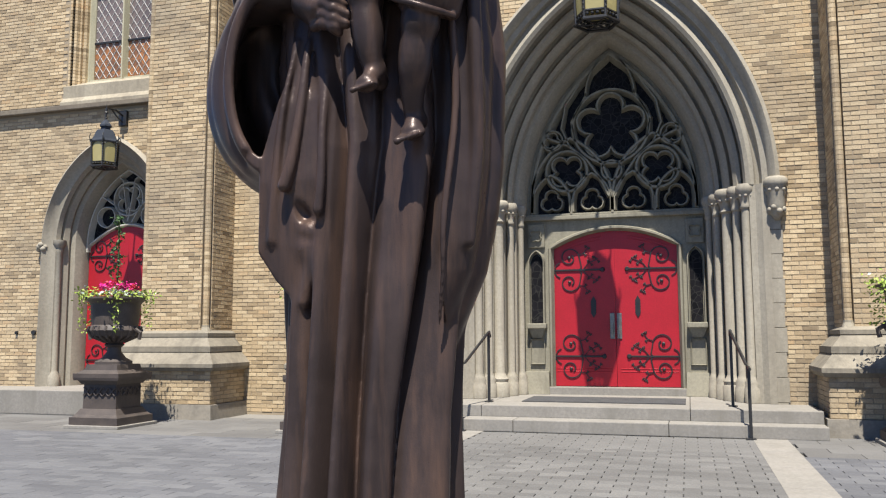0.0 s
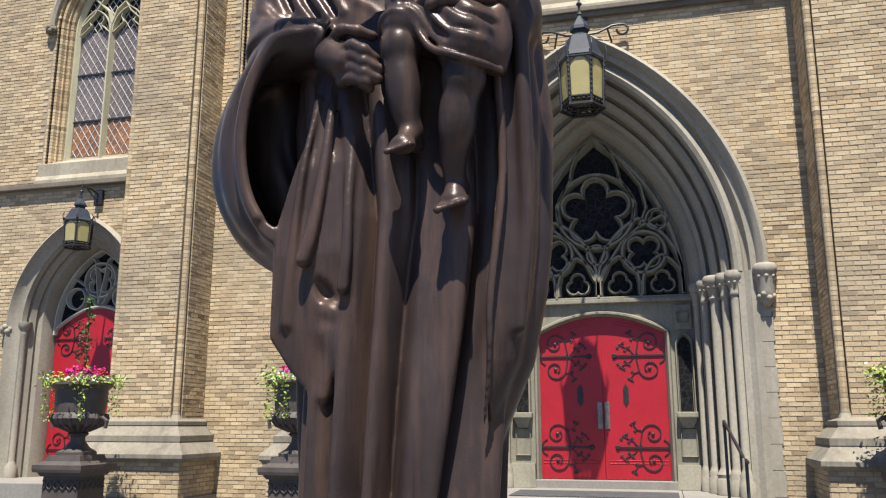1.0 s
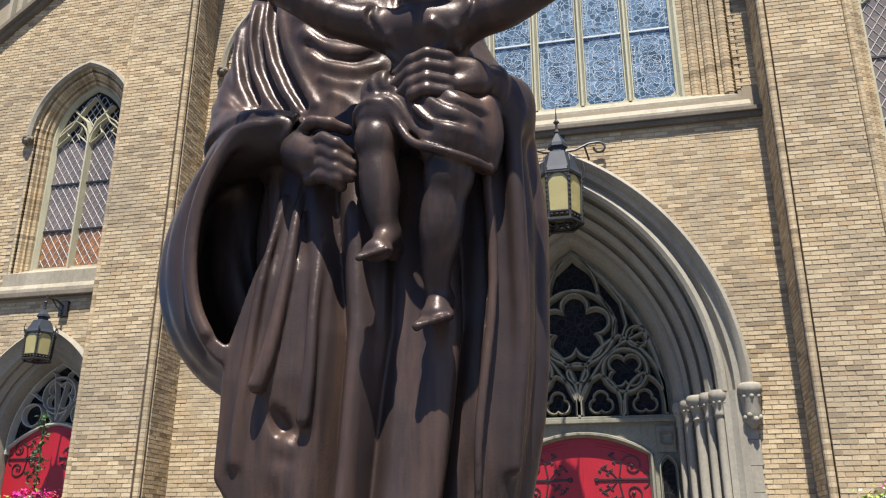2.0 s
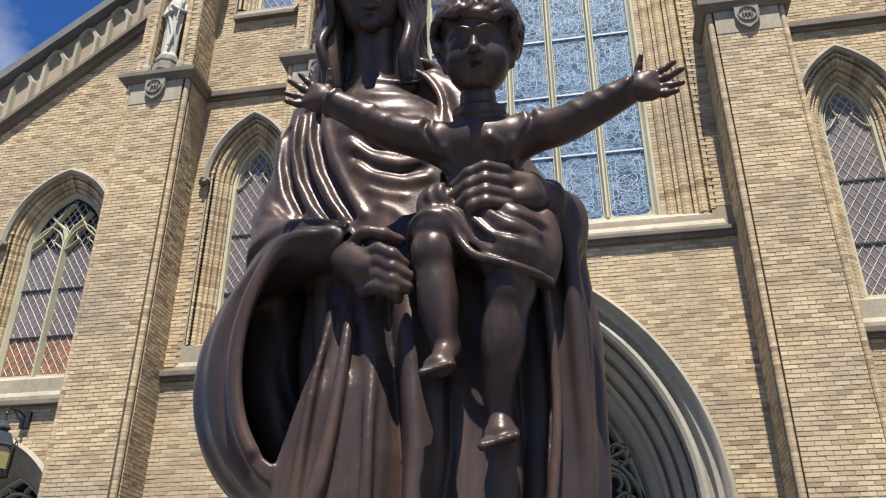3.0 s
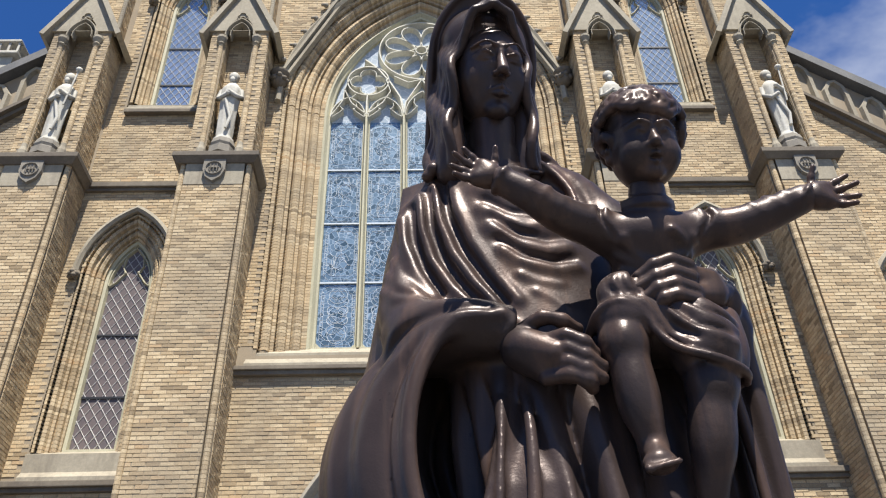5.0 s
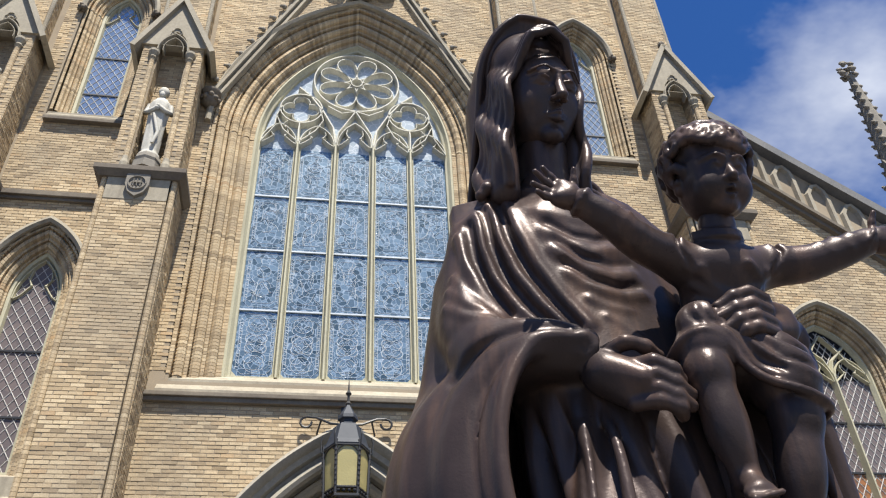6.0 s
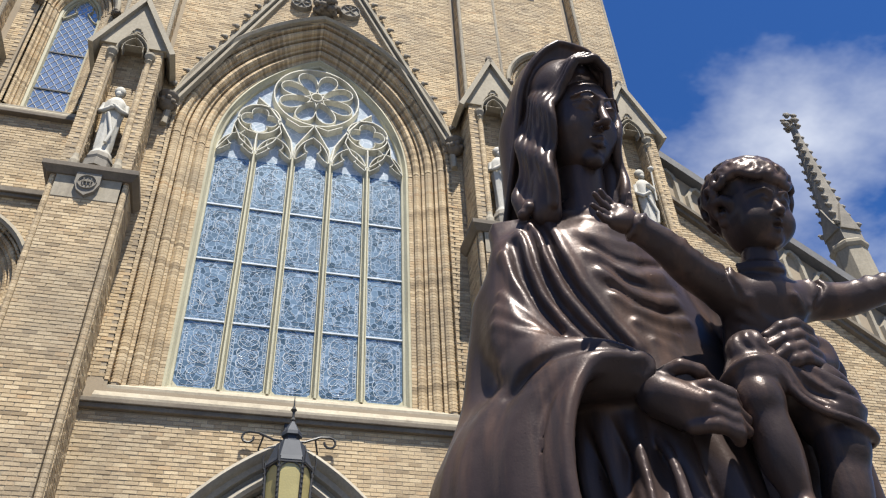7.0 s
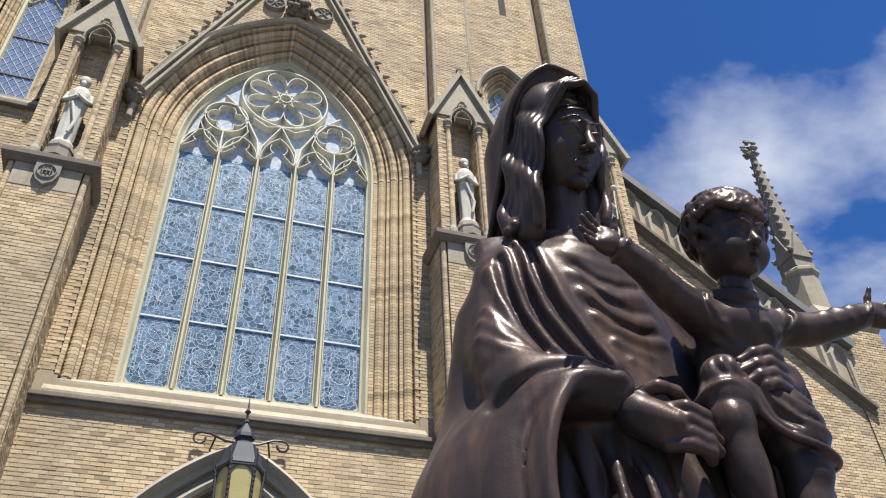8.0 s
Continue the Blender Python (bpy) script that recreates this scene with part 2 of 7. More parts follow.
def coursed_sweep(w, c, zs, z0, prof, joint=0.008, course=0.0675, cx=0.0):
    """The same in moulded bricks: one ring of bricks a course, with recessed joints. Returns vertices and faces."""
    R = w + c
    top = math.acos(c / R)
    steps = [("leg", z0 + i * course) for i in range(int((zs - z0) / course))]
    na = int(top * (R + 0.4) / course)
    V, F = [], []
    for side in (-1, 1):
        for kind, s in steps + [("arc", i / na) for i in range(na)]:
            base = len(V)
            for e in (0, 1):
                for d, y in prof:
                    if kind == "leg":
                        x, z = -(w + d), s + e * (course - joint)
                    else:
                        a = math.acos(c / (R + d)) * (s + e * (1 / na) * (1 - joint / course))
                        x, z = c - (R + d) * math.cos(a), zs + (R + d) * math.sin(a)
                    V.append((cx - side * x if side > 0 else cx + x, y, z))
            k = len(prof)
            for i in range(k - 1):
                F.append((base + i, base + i + 1, base + k + i + 1, base + k + i))
            F.append(tuple(base + i for i in range(k)))
            F.append(tuple(base + k + i for i in range(k))[::-1])
    return V, [], F


def wall_with_openings(bm, outer, holes, y0, y1):
    """A slab from y0 to y1 of outline outer with openings, all lists of (x, z)."""
    from mathutils.geometry import tessellate_polygon
    loops = [outer] + holes
    flat = [p for l in loops for p in l]
    tris = tessellate_polygon([[Vector((x, z, 0)) for x, z in l] for l in loops])
    f = [bm.verts.new((x, y0, z)) for x, z in flat]
    b = [bm.verts.new((x, y1, z)) for x, z in flat]
    for t in tris:
        try:
            bm.faces.new([f[i] for i in t]), bm.faces.new([b[i] for i in t[::-1]])
        except ValueError:
            pass
    s = 0
    for l in loops:
        for i in range(len(l)):
            j = (i + 1) % len(l)
            bm.faces.new((f[s + i], f[s + j], b[s + j], b[s + i]))
        s += len(l)
    return bm


def bar(bm, pts, width, y0, y1, closed=False, cham=0.3):
    """A stone bar along (x, z) points, chamfered to its front at y0."""
    n = len(pts)
    P = [Vector(p) for p in pts]
    rows = [[], [], [], []]
    for i, p in enumerate(P):
        a = P[(i - 1) % n] if closed or i else p
        b = P[(i + 1) % n] if closed or i < n - 1 else p
        d = (b - a)
        d = d.normalized() if d.length > 1e-9 else Vector((1, 0))
        nrm = Vector((-d.y, d.x)) * width / 2
        for r, (k, y) in zip(rows, ((1, y1), (cham, y0), (-cham, y0), (-1, y1))):
            q = p + nrm * k
            r.append(bm.verts.new((q.x, y, q.y)))
    for r, s in zip(rows, rows[1:] + rows[:1]):
        for i in range(n if closed else n - 1):
            j = (i + 1) % n
            bm.faces.new((r[i], r[j], s[j], s[i]))
    if not closed:
        bm.faces.new([r[0] for r in rows]), bm.faces.new([r[-1] for r in rows][::-1])
    return bm


def circle_pts(cx, cz, r, n=24, a0=0.0, a1=360.0):
    full = abs(a1 - a0) >= 360
    k = n if full else n + 1
    return [(cx + r * math.cos(radians(a0 + (a1 - a0) * i / n)), cz + r * math.sin(radians(a0 + (a1 - a0) * i / n))) for i in range(k)]


def foil_pts(cx, cz, r, lobes, turn=0.0, depth=0.36, n=56):
    """A cusped foil, as a closed line."""
    out = []
    for i in range(n):
        a = 6.28319 * i / n
        k = abs(math.cos(lobes * (a - radians(turn)) / 2))
        rr = r * (1 - depth + depth * k ** 0.7)
        out.append((cx + rr * math.cos(a), cz + rr * math.sin(a)))
    return out


rng = np.random.default_rng(7)
COURSE, LONG, TALL = 0.0675, 0.208, 0.058


def brick_cells(u0, u1, z0, z1, keep):
    """Bricks of a running bond over a rectangle: rows of (u0, u1, z0, z1)."""
    out = []
    for k in range(int((z1 - z0) / COURSE)):
        z = z0 + k * COURSE
        u = u0 - (LONG / 2 + 0.005 if k % 2 else 0)
        while u < u1 - 0.02:
            a, b = max(u, u0), min(u + LONG - 0.01, u1)
            if b - a > 0.03:
                out.append((a, b, z, z + TALL))
            u += LONG
    a = np.array(out)
    return a[keep((a[:, 0] + a[:, 1]) / 2, (a[:, 2] + a[:, 3]) / 2)]


def brick_mesh(cells, place):
    """Joined bricks; place(u, z, d) gives points d proud of the wall's face."""
    n = len(cells)
    proud = rng.uniform(0.004, 0.011, n)
    jit = rng.uniform(-0.003, 0.003, (n, 4))
    c = cells + jit
    V = np.zeros((n, 8, 3))
    for k, (iu, iz, out) in enumerate([(0, 2, 0), (1, 2, 0), (1, 3, 0), (0, 3, 0), (0, 2, 1), (1, 2, 1), (1, 3, 1), (0, 3, 1)]):
        inset = 0.0025 * out
        u = c[:, iu] + (inset if iu == 0 else -inset)
        z = c[:, iz] + (inset if iz == 2 else -inset)
        V[:, k] = np.stack(place(u, z, np.where(out, proud, -0.004)), 1)
    quad = np.array([(4, 5, 6, 7), (0, 1, 5, 4), (1, 2, 6, 5), (2, 3, 7, 6), (3, 0, 4, 7)])
    F = (np.arange(n)[:, None, None] * 8 + quad).reshape(-1, 4)
    return V.reshape(-1, 3).tolist(), [], F.tolist()


LATER = []


def brick_face(parent, u0, u1, z0, z1, place, keep=lambda u, z: u == u, single=None):
    """Brick skin of one wall face. single = (u0, u1, z0, z1): the stretch whose bricks are pieces of their own."""
    cells = brick_cells(u0, u1, z0, z1, keep)
    if single:
        full = (cells[:, 1] - cells[:, 0] > LONG - 0.02) & (cells[:, 0] > single[0]) & (cells[:, 1] < single[1]) & (cells[:, 2] > single[2]) & (cells[:, 3] < single[3])
        idx = np.flatnonzero(full)[:290]
        pick = np.zeros(len(cells), bool)
        pick[idx] = True
        LATER.append((parent, cells[pick], place))
        cells = cells[~pick]
    ob = mesh_object("brickwork", brick_mesh(cells, place), BRICK, parent)
    ob["kind"] = "stuff"
    return ob


UNIT = []


def lay_single_bricks():
    """The bricks that are pieces of their own share one mesh."""
    if not UNIT:
        bm = box(B(), -LONG / 2 + 0.005, LONG / 2 - 0.005, -0.004, 0.008, -TALL / 2, TALL / 2)
        bmesh.ops.bevel(bm, geom=[e for e in bm.edges if all(v.co.y < 0 for v in e.verts)], offset=0.003, segments=1, affect="EDGES")
        bmesh.ops.recalc_face_normals(bm, faces=bm.faces)
        me = bpy.data.meshes.new("brick")
        bm.to_mesh(me)
        bm.free()
        me.materials.append(BRICK_ONE)
        UNIT.append(me)
    for parent, cells, place in LATER:
        for a, b, z0, z1 in cells.tolist():
            x, y, z = place((a + b) / 2, (z0 + z1) / 2, 0.0)
            ob = new("brick", UNIT[0])
            ob.parent = parent
            ob.location = (x, y + rng.uniform(-0.004, 0.002), z)
    LATER.clear()


def front(y):
    return lambda u, z, d: (u, y - d, z)


def side(x, s):
    return lambda u, z, d: (x + s * d, u, z)


# ground
ground = tagged(mesh_object("ground", ([(-400, -400, -0.03), (400, -400, -0.03), (400, 500, -0.03), (-400, 500, -0.03)], [], [(0, 1, 2, 3)]), GROUND), "grey sandy ground under the paved church forecourt", "ground", kind="structure")

# nave front between the inner buttresses
PORTAL = dict(w=2.46, c=1.9, zs=3.58)
WINDOW = dict(w=2.02, c=1.88, zs=14.35)
wall_nave = empty("wall_nave", "buff brick church front with portal and great window", "wall", kind="structure")
bm = wall_with_openings(B(), [(-3.4, 0), (3.4, 0), (3.4, 27), (-3.4, 27)],
                        [arch(2.40, 1.9, 3.58, 0.02), arch(2.02, 1.88, 14.35, 8.3, d=0.93)], 0, 0.9)
part("masonry", bm, MORTAR, wall_nave)
brick_face(wall_nave, -3.25, 3.25, 0.05, 26.9, front(0),
           lambda u, z: ~inside_arch(u, z, 2.44, 1.9, 3.58, -1) & ~inside_arch(u, z, 2.96, 1.88, 14.35, 7.9) & ~((z > 7.92) & (z < 8.45)) & ~((np.abs(u) < 2.56) & (z < 3.2)),
           single=(1.2, 3.2, 5.2, 8.0))

# string course and sloping sill under the great window
bm = B()
box(bm, -3.25, 3.25, -0.13, 0.05, 7.98, 8.06, 0.012)
box(bm, -3.25, 3.25, -0.09, 0.05, 7.90, 7.98, 0.01)
part("string_course", bm, DARKSTONE, wall_nave, "soot-darkened stone drip course")
bm = B()
prof = [(-0.12, 8.06), (-0.12, 8.10), (0.02, 8.26), (0.02, 8.36), (0.50, 8.70), (0.62, 8.70), (0.62, 8.06)]
a, b = [[bm.verts.new((x, y, z)) for y, z in prof] for x in (-3.05, 3.05)]
bm.faces.new(a), bm.faces.new(b[::-1])
for i in range(len(prof)):
    j = (i + 1) % len(prof)
    bm.faces.new((a[i], b[i], b[j], a[j]))
part("sill", bm, SILL, wall_nave, "weathered sloping stone sill")

# brick orders round the great window, then the stone head
ORD = [(0.95, 0.0), (0.86, 0.0), (0.86, 0.10), (0.80, 0.06), (0.74, 0.05), (0.69, 0.09), (0.68, 0.16), (0.62, 0.16), (0.62, 0.24), (0.55, 0.18), (0.49, 0.17), (0.44, 0.21), (0.43, 0.28), (0.37, 0.28), (0.37, 0.36), (0.30, 0.30), (0.25, 0.29), (0.20, 0.33), (0.19, 0.40), (0.10, 0.40), (0.10, 0.52)]
part("moulded_brickwork", coursed_sweep(2.02, 1.88, 14.35, 8.45, ORD), BRICK, wall_nave)["kind"] = "stuff"
bm = arch_sweep(B(), 2.02, 1.88, 14.35, 8.3, [(d + 0.012, y + 0.012) for d, y in ORD] + [(0.10, 0.9), (1.0, 0.9)], 26)
part("window_reveal", bm, MORTAR, wall_nave)
bm = arch_sweep(B(), 2.02, 1.88, 14.35, 14.35, [(0.97, 0.02), (0.97, -0.10), (1.04, -0.14), (1.09, -0.10), (1.10, 0.02)], 26)
part("hood_mould", bm, SILL, wall_nave)

# stone gable over it, with crockets, stops, roundels and a boss
GX, GZ, SL = 3.08, 15.05, 2.27
APEX = GZ + GX * SL
bm = B()
for s in (-1, 1):
    for dy, off, wd in ((-0.16, 0.0, 0.10), (-0.10, -0.11, 0.10), (-0.06, 0.09, 0.10)):
        n = Vector((s * SL, 1)).normalized() * off
        bar(bm, [(s * GX + n.x, GZ + n.y), (0 + n.x * 0, APEX + off * 2.4)], wd, dy, 0.03, cham=0.6)
part("gable_mould", bm, SILL, wall_nave, "steep stone gable moulding")


def crocket(bm, x, y, z, r, s):
    """A curled leaf knob."""
    ball(bm, (x, y, z), r * 0.6, 8, (1, 1, 1.2))
    for k in range(5):
        a = 1.2566 * k
        ball(bm, (x + r * 0.5 * math.cos(a) + s * r * 0.35, y + r * 0.35 * math.sin(a), z + r * 0.45 * math.sin(a) + r * 0.25), r * 0.38, 7, (1.2, 0.9, 0.8))


for s in (-1, 1):
    for i in range(1, 15):
        f = i / 15
        bm = B()
        crocket(bm, s * (GX * (1 - f) + 0.15), -0.10, GZ + (APEX - GZ) * f + 0.08, 0.10, s)
        part("crocket", bm, PLINTHSTONE, wall_nave, "dark carved leaf crocket" if i == 1 else "")
    bm = B()
    lathe(bm, [(0.06, 14.72), (0.15, 14.80), (0.18, 14.92), (0.15, 15.02), (0.21, 15.08), (0.21, 15.14)], s * 3.07, -0.1, 12)
    for k in range(9):
        a = 6.28 * k / 9
        ball(bm, (s * 3.07 + 0.16 * math.cos(a), -0.1 + 0.16 * math.sin(a), 14.90 + 0.05 * (k % 2)), 0.065, 7)
    smooth(part("label_stop", bm, DARKSTONE, wall_nave, "carved stone label stop"), 60)
    bm = B()
    cx = s * 0.6
    bmesh.ops.create_cone(bm, cap_ends=True, segments=28, radius1=0.27, radius2=0.25, depth=0.10, matrix=pose(cx, -0.04, 19.35, 90))
    bar(bm, circle_pts(cx, 19.35, 0.235), 0.05, -0.13, -0.02, True)
    if s < 0:
        for a in range(0, 360, 60):
            bar(bm, [(cx, 19.35), (cx + 0.19 * math.cos(radians(a)), 19.35 + 0.19 * math.sin(radians(a)))], 0.05, -0.125, -0.05)
    else:
        for a in (45, -45):
            dx, dz = 0.19 * math.cos(radians(a)), 0.19 * math.sin(radians(a))
            bar(bm, [(cx - dx, 19.35 - dz), (cx + dx, 19.35 + dz)], 0.05, -0.125, -0.05)
        ball(bm, (cx, -0.09, 19.49), 0.05, 8)
    part("roundel", bm, PLINTHSTONE, wall_nave, "carved stone roundel")
bm = B()
ball(bm, (0, -0.12, 19.25), 0.30, 14, (1, 0.8, 1))
for k in range(26):
    a, e = k * 2.4, 0.9 * math.sin(k * 1.7)
    ball(bm, (0.29 * math.cos(a) * math.cos(e), -0.12 - abs(0.27 * math.sin(a) * math.cos(e)), 19.25 + 0.28 * math.sin(e)), 0.085, 7)
smooth(part("boss", bm, DARKSTONE, wall_nave, "dark carved foliage boss"), 70)

# portal: stone orders, colonnettes with capitals and bases
portal = empty("portal", "deep grey stone pointed portal with slender colonnettes", "portal", kind="structure")
PO = [(0.10, 0.02), (0.10, -0.10), (0.04, -0.15), (-0.03, -0.10), (-0.06, -0.02), (-0.14, 0.0), (-0.17, 0.10), (-0.22, 0.12), (-0.25, 0.03), (-0.31, 0.0), (-0.37, 0.03), (-0.40, 0.10), (-0.36, 0.20), (-0.31, 0.30),
      (-0.38, 0.33), (-0.42, 0.27), (-0.48, 0.28), (-0.53, 0.35), (-0.53, 0.44), (-0.47, 0.52), (-0.46, 0.62), (-0.52, 0.63), (-0.57, 0.57), (-0.63, 0.60), (-0.67, 0.66), (-0.67, 0.76), (-0.60, 0.82), (-0.60, 0.93), (-0.67, 0.94), (-0.72, 0.87), (-0.78, 0.92), (-0.80, 1.0), (-0.76, 1.08), (-0.86, 1.10), (-0.92, 1.18), (-0.96, 1.40), (-0.96, 1.62), (0.10, 1.62)]
bm = arch_sweep(B(), 2.46, 1.9, 3.58, 3.58, PO, 26)
smooth(part("archivolt", bm, STONE, portal, "moulded grey stone arch rings"), 35)
for s in (-1, 1):
    bm = B()
    plan = [(2.40, 0.0), (2.40, -0.03), (2.30, -0.03), (2.22, 0.03), (2.13, 0.03), (2.13, 0.22), (2.02, 0.22), (2.02, 0.42), (1.90, 0.42), (1.90, 0.70), (1.76, 0.70), (1.76, 1.0), (1.62, 1.0), (1.62, 1.62), (2.40, 1.62)]
    a = [bm.verts.new((s * x, y, 0.34)) for x, y in plan]
    b = [bm.verts.new((s * x, y, 3.58)) for x, y in plan]
    bm.faces.new(a), bm.faces.new(b[::-1])
    for i in range(len(plan)):
        j = (i + 1) % len(plan)
        bm.faces.new((a[i], b[i], b[j], a[j]))
    part("jamb", bm, STONE, portal)
    bm = B()
    zs = [0.0] + [0.0 + 0.36 * k for k in range(1, 10)] + [3.3]
    for k, (z0, z1) in enumerate(zip(zs, zs[1:])):
        wd = 0.15 if k % 2 else 0.13
        box(bm, min(s * 2.40, s * (2.42 + wd)), max(s * 2.40, s * (2.42 + wd)), -0.025, 0.1, z0 + 0.004, z1 - 0.004, 0.004)
    part("quoin", bm, STONE, portal, "grey stone quoins keyed into the brick")
    for x, y, r in ((2.08, 0.12, 0.065), (1.96, 0.32, 0.065), (1.83, 0.54, 0.085), (1.69, 0.84, 0.06), (1.57, 1.16, 0.05)):
        col = mesh_object("colonnette", lathe(B(), [(r * 1.9, 0.34), (r * 1.9, 0.55), (r * 1.6, 0.58), (r * 1.75, 0.63), (r * 1.25, 0.69), (r, 0.74), (r * 0.98, 3.22)], s * x, y, 16), STONE, portal)
        smooth(col, 45)
        bm = lathe(B(), [(r, 3.22), (r * 1.35, 3.25), (r * 1.15, 3.28), (r * 1.3, 3.36), (r * 1.8, 3.46), (r * 2.1, 3.49), (r * 2.1, 3.56), (r * 1.8, 3.60)], s * x, y, 16)
        for k in range(8):
            an = 0.785 * k
            ball(bm, (s * x + r * 1.55 * math.cos(an), y + r * 1.55 * math.sin(an), 3.42), r * 0.42, 6)
        smooth(part("capital", bm, STONE, col), 60)
    # crowned corbel at the end of the hood, left as a plain carved block
    bm = lathe(B(), [(0.03, 3.02), (0.09, 3.10), (0.125, 3.24), (0.125, 3.38), (0.14, 3.42), (0.14, 3.50), (0.17, 3.53), (0.17, 3.62), (0.13, 3.66)], s * 2.50, -0.06, 14)
    for k in range(8):
        an = 0.785 * k
        ball(bm, (s * 2.50 + 0.13 * math.cos(an), -0.06 + 0.13 * math.sin(an), 3.46), 0.035, 6)
        ball(bm, (s * 2.50 + 0.10 * math.cos(an + 0.3), -0.06 + 0.10 * math.sin(an + 0.3), 3.14 + 0.03 * (k % 3)), 0.045, 6)
    smooth(part("corbel", bm, STONE, portal, "carved stone corbel"), 60)

# inner screen of the portal: door case, panels, tympanum with tracery
bm = wall_with_openings(B(), [(-1.75, 0.34), (1.75, 0.34), (1.75, 6.8), (-1.75, 6.8)],
                        [[(-1.10, 0.36), (-1.10, 2.86)] + [(-1.10 + 2.2 * i / 16, 2.86 + 0.34 * math.sin(math.pi * i / 16) ** 0.8) for i in range(1, 16)] + [(1.10, 2.86), (1.10, 0.36)],
                         arch(1.42, 1.9, 3.58, 3.48)], 1.45, 1.75)
part("screen", bm, OLIVE, portal, "olive-grey stone screen round the doors")
bm = B()
bar(bm, [(-1.10, 0.36), (-1.10, 2.86)] + [(-1.10 + 2.2 * i / 16, 2.86 + 0.34 * math.sin(math.pi * i / 16) ** 0.8) for i in range(1, 16)] + [(1.10, 2.86), (1.10, 0.36)], 0.11, 1.38, 1.5)
box(bm, -1.56, 1.56, 1.36, 1.47, 3.36, 3.43, 0.012)
box(bm, -1.56, 1.56, 1.39, 1.47, 3.43, 3.47, 0.01)
part("door_case", bm, OLIVE, portal)
for s in (-1, 1):
    bm = B()
    cx = s * 1.345
    bar(bm, [(cx - 0.13, 1.55)] + arch(0.13, 0.1, 2.62, 1.55, 8, cx)[1:-1] + [(cx + 0.13, 1.55)], 0.05, 1.36, 1.47)
    box(bm, cx - 0.17, cx + 0.17, 1.30, 1.47, 1.46, 1.55, 0.015)
    taper(bm, (cx - 0.08, cx + 0.08, 1.40, 1.47), (cx - 0.15, cx + 0.15, 1.33, 1.47), 1.30, 1.46)
    bar(bm, [(cx - 0.12, 0.85), (cx - 0.12, 1.28), (cx + 0.12, 1.28), (cx + 0.12, 0.85)], 0.035, 1.41, 1.47, True)
    taper(bm, (cx - 0.22, cx + 0.22, 1.26, 1.47), (cx - 0.2, cx + 0.2, 1.34, 1.47), 0.34, 0.72)
    box(bm, cx - 0.15, cx + 0.15, 1.40, 1.47, 2.88, 3.30, 0.02)
    bar(bm, foil_pts(cx, 3.09, 0.11, 4, 45), 0.03, 1.36, 1.41, True)
    part("side_panel", bm, OLIVE, portal, "olive-grey stone panel with blind tracery")
    bm = prism(B(), arch(0.10, 0.1, 2.60, 1.56, 8, cx), 1.43, 1.448)
    part("side_light", bm, GLASS_DARK, portal, "narrow dark leaded light")
tymp = empty("tympanum_window", "grey stone tracery window of foils and lancets", "window", kind="structure")
bm = prism(B(), arch(1.42, 1.9, 3.58, 3.48), 1.56, 1.575)
part("pane", bm, GLASS_DARK, tymp, "dark leaded glass")
bm = B()
Y0, Y1 = 1.38, 1.55
bar(bm, arch(1.40, 1.9, 3.58, 3.48, 20), 0.165, Y0, Y1)
for x in (-0.71, 0, 0.71):
    bar(bm, [(x, 3.46), (x, 3.72)], 0.124, Y0, Y1)
for i in range(4):
    cx = -1.06 + 0.71 * i
    bar(bm, arch(0.33, 0.22, 3.66, 3.5, 10, cx), 0.099, Y0, Y1)
    bar(bm, foil_pts(cx, 3.70, 0.20, 3, 90, 0.4), 0.058, Y0 + 0.05, Y1, True)
for s in (-1, 1):
    bar(bm, arch(0.70, 0.5, 3.72, 3.5, 14, s * 0.71), 0.124, Y0, Y1)
    bar(bm, circle_pts(s * 0.78, 4.22, 0.36), 0.116, Y0, Y1, True)
    bar(bm, foil_pts(s * 0.78, 4.22, 0.31, 4, 45, 0.42), 0.083, Y0 + 0.03, Y1, True)
    bar(bm, circle_pts(s * 1.02, 4.78, 0.18), 0.083, Y0, Y1, True)
    bar(bm, foil_pts(s * 1.02, 4.78, 0.15, 3, 90, 0.45), 0.058, Y0 + 0.03, Y1, True)
    bar(bm, [(s * 0.05, 3.75), (s * 0.22, 4.1), (s * 0.42, 4.40), (s * 0.72, 4.66), (s * 1.15, 4.86)], 0.099, Y0, Y1)
    bar(bm, [(s * 0.72, 4.66), (s * 0.86, 5.0), (s * 0.78, 5.4), (s * 0.52, 5.78)], 0.083, Y0, Y1)
    bar(bm, [(s * 0.62, 4.80), (s * 0.68, 5.1), (s * 0.40, 5.6)], 0.083, Y0, Y1)
bar(bm, circle_pts(0, 4.98, 0.66, 36), 0.116, Y0, Y1, True)
bar(bm, foil_pts(0, 4.98, 0.60, 5, 90, 0.40, 80), 0.099, Y0 + 0.02, Y1, True)
bar(bm, circle_pts(0, 4.20, 0.17), 0.091, Y0, Y1, True)
bar(bm, arch(0.42, 0.5, 5.55, 5.5, 8, 0), 0.083, Y0, Y1)
part("tracery", bm, OLIVE, tymp, "carved grey stone tracery")


# doors with ironwork
def scroll(cx, cz, r, a0, turns, s, n=22):
    return [(cx + r * (1 - 0.72 * i / n) * math.cos(a0 + s * 6.28319 * turns * i / n), cz + r * (1 - 0.72 * i / n) * math.sin(a0 + s * 6.28319 * turns * i / n)) for i in range(n + 1)]


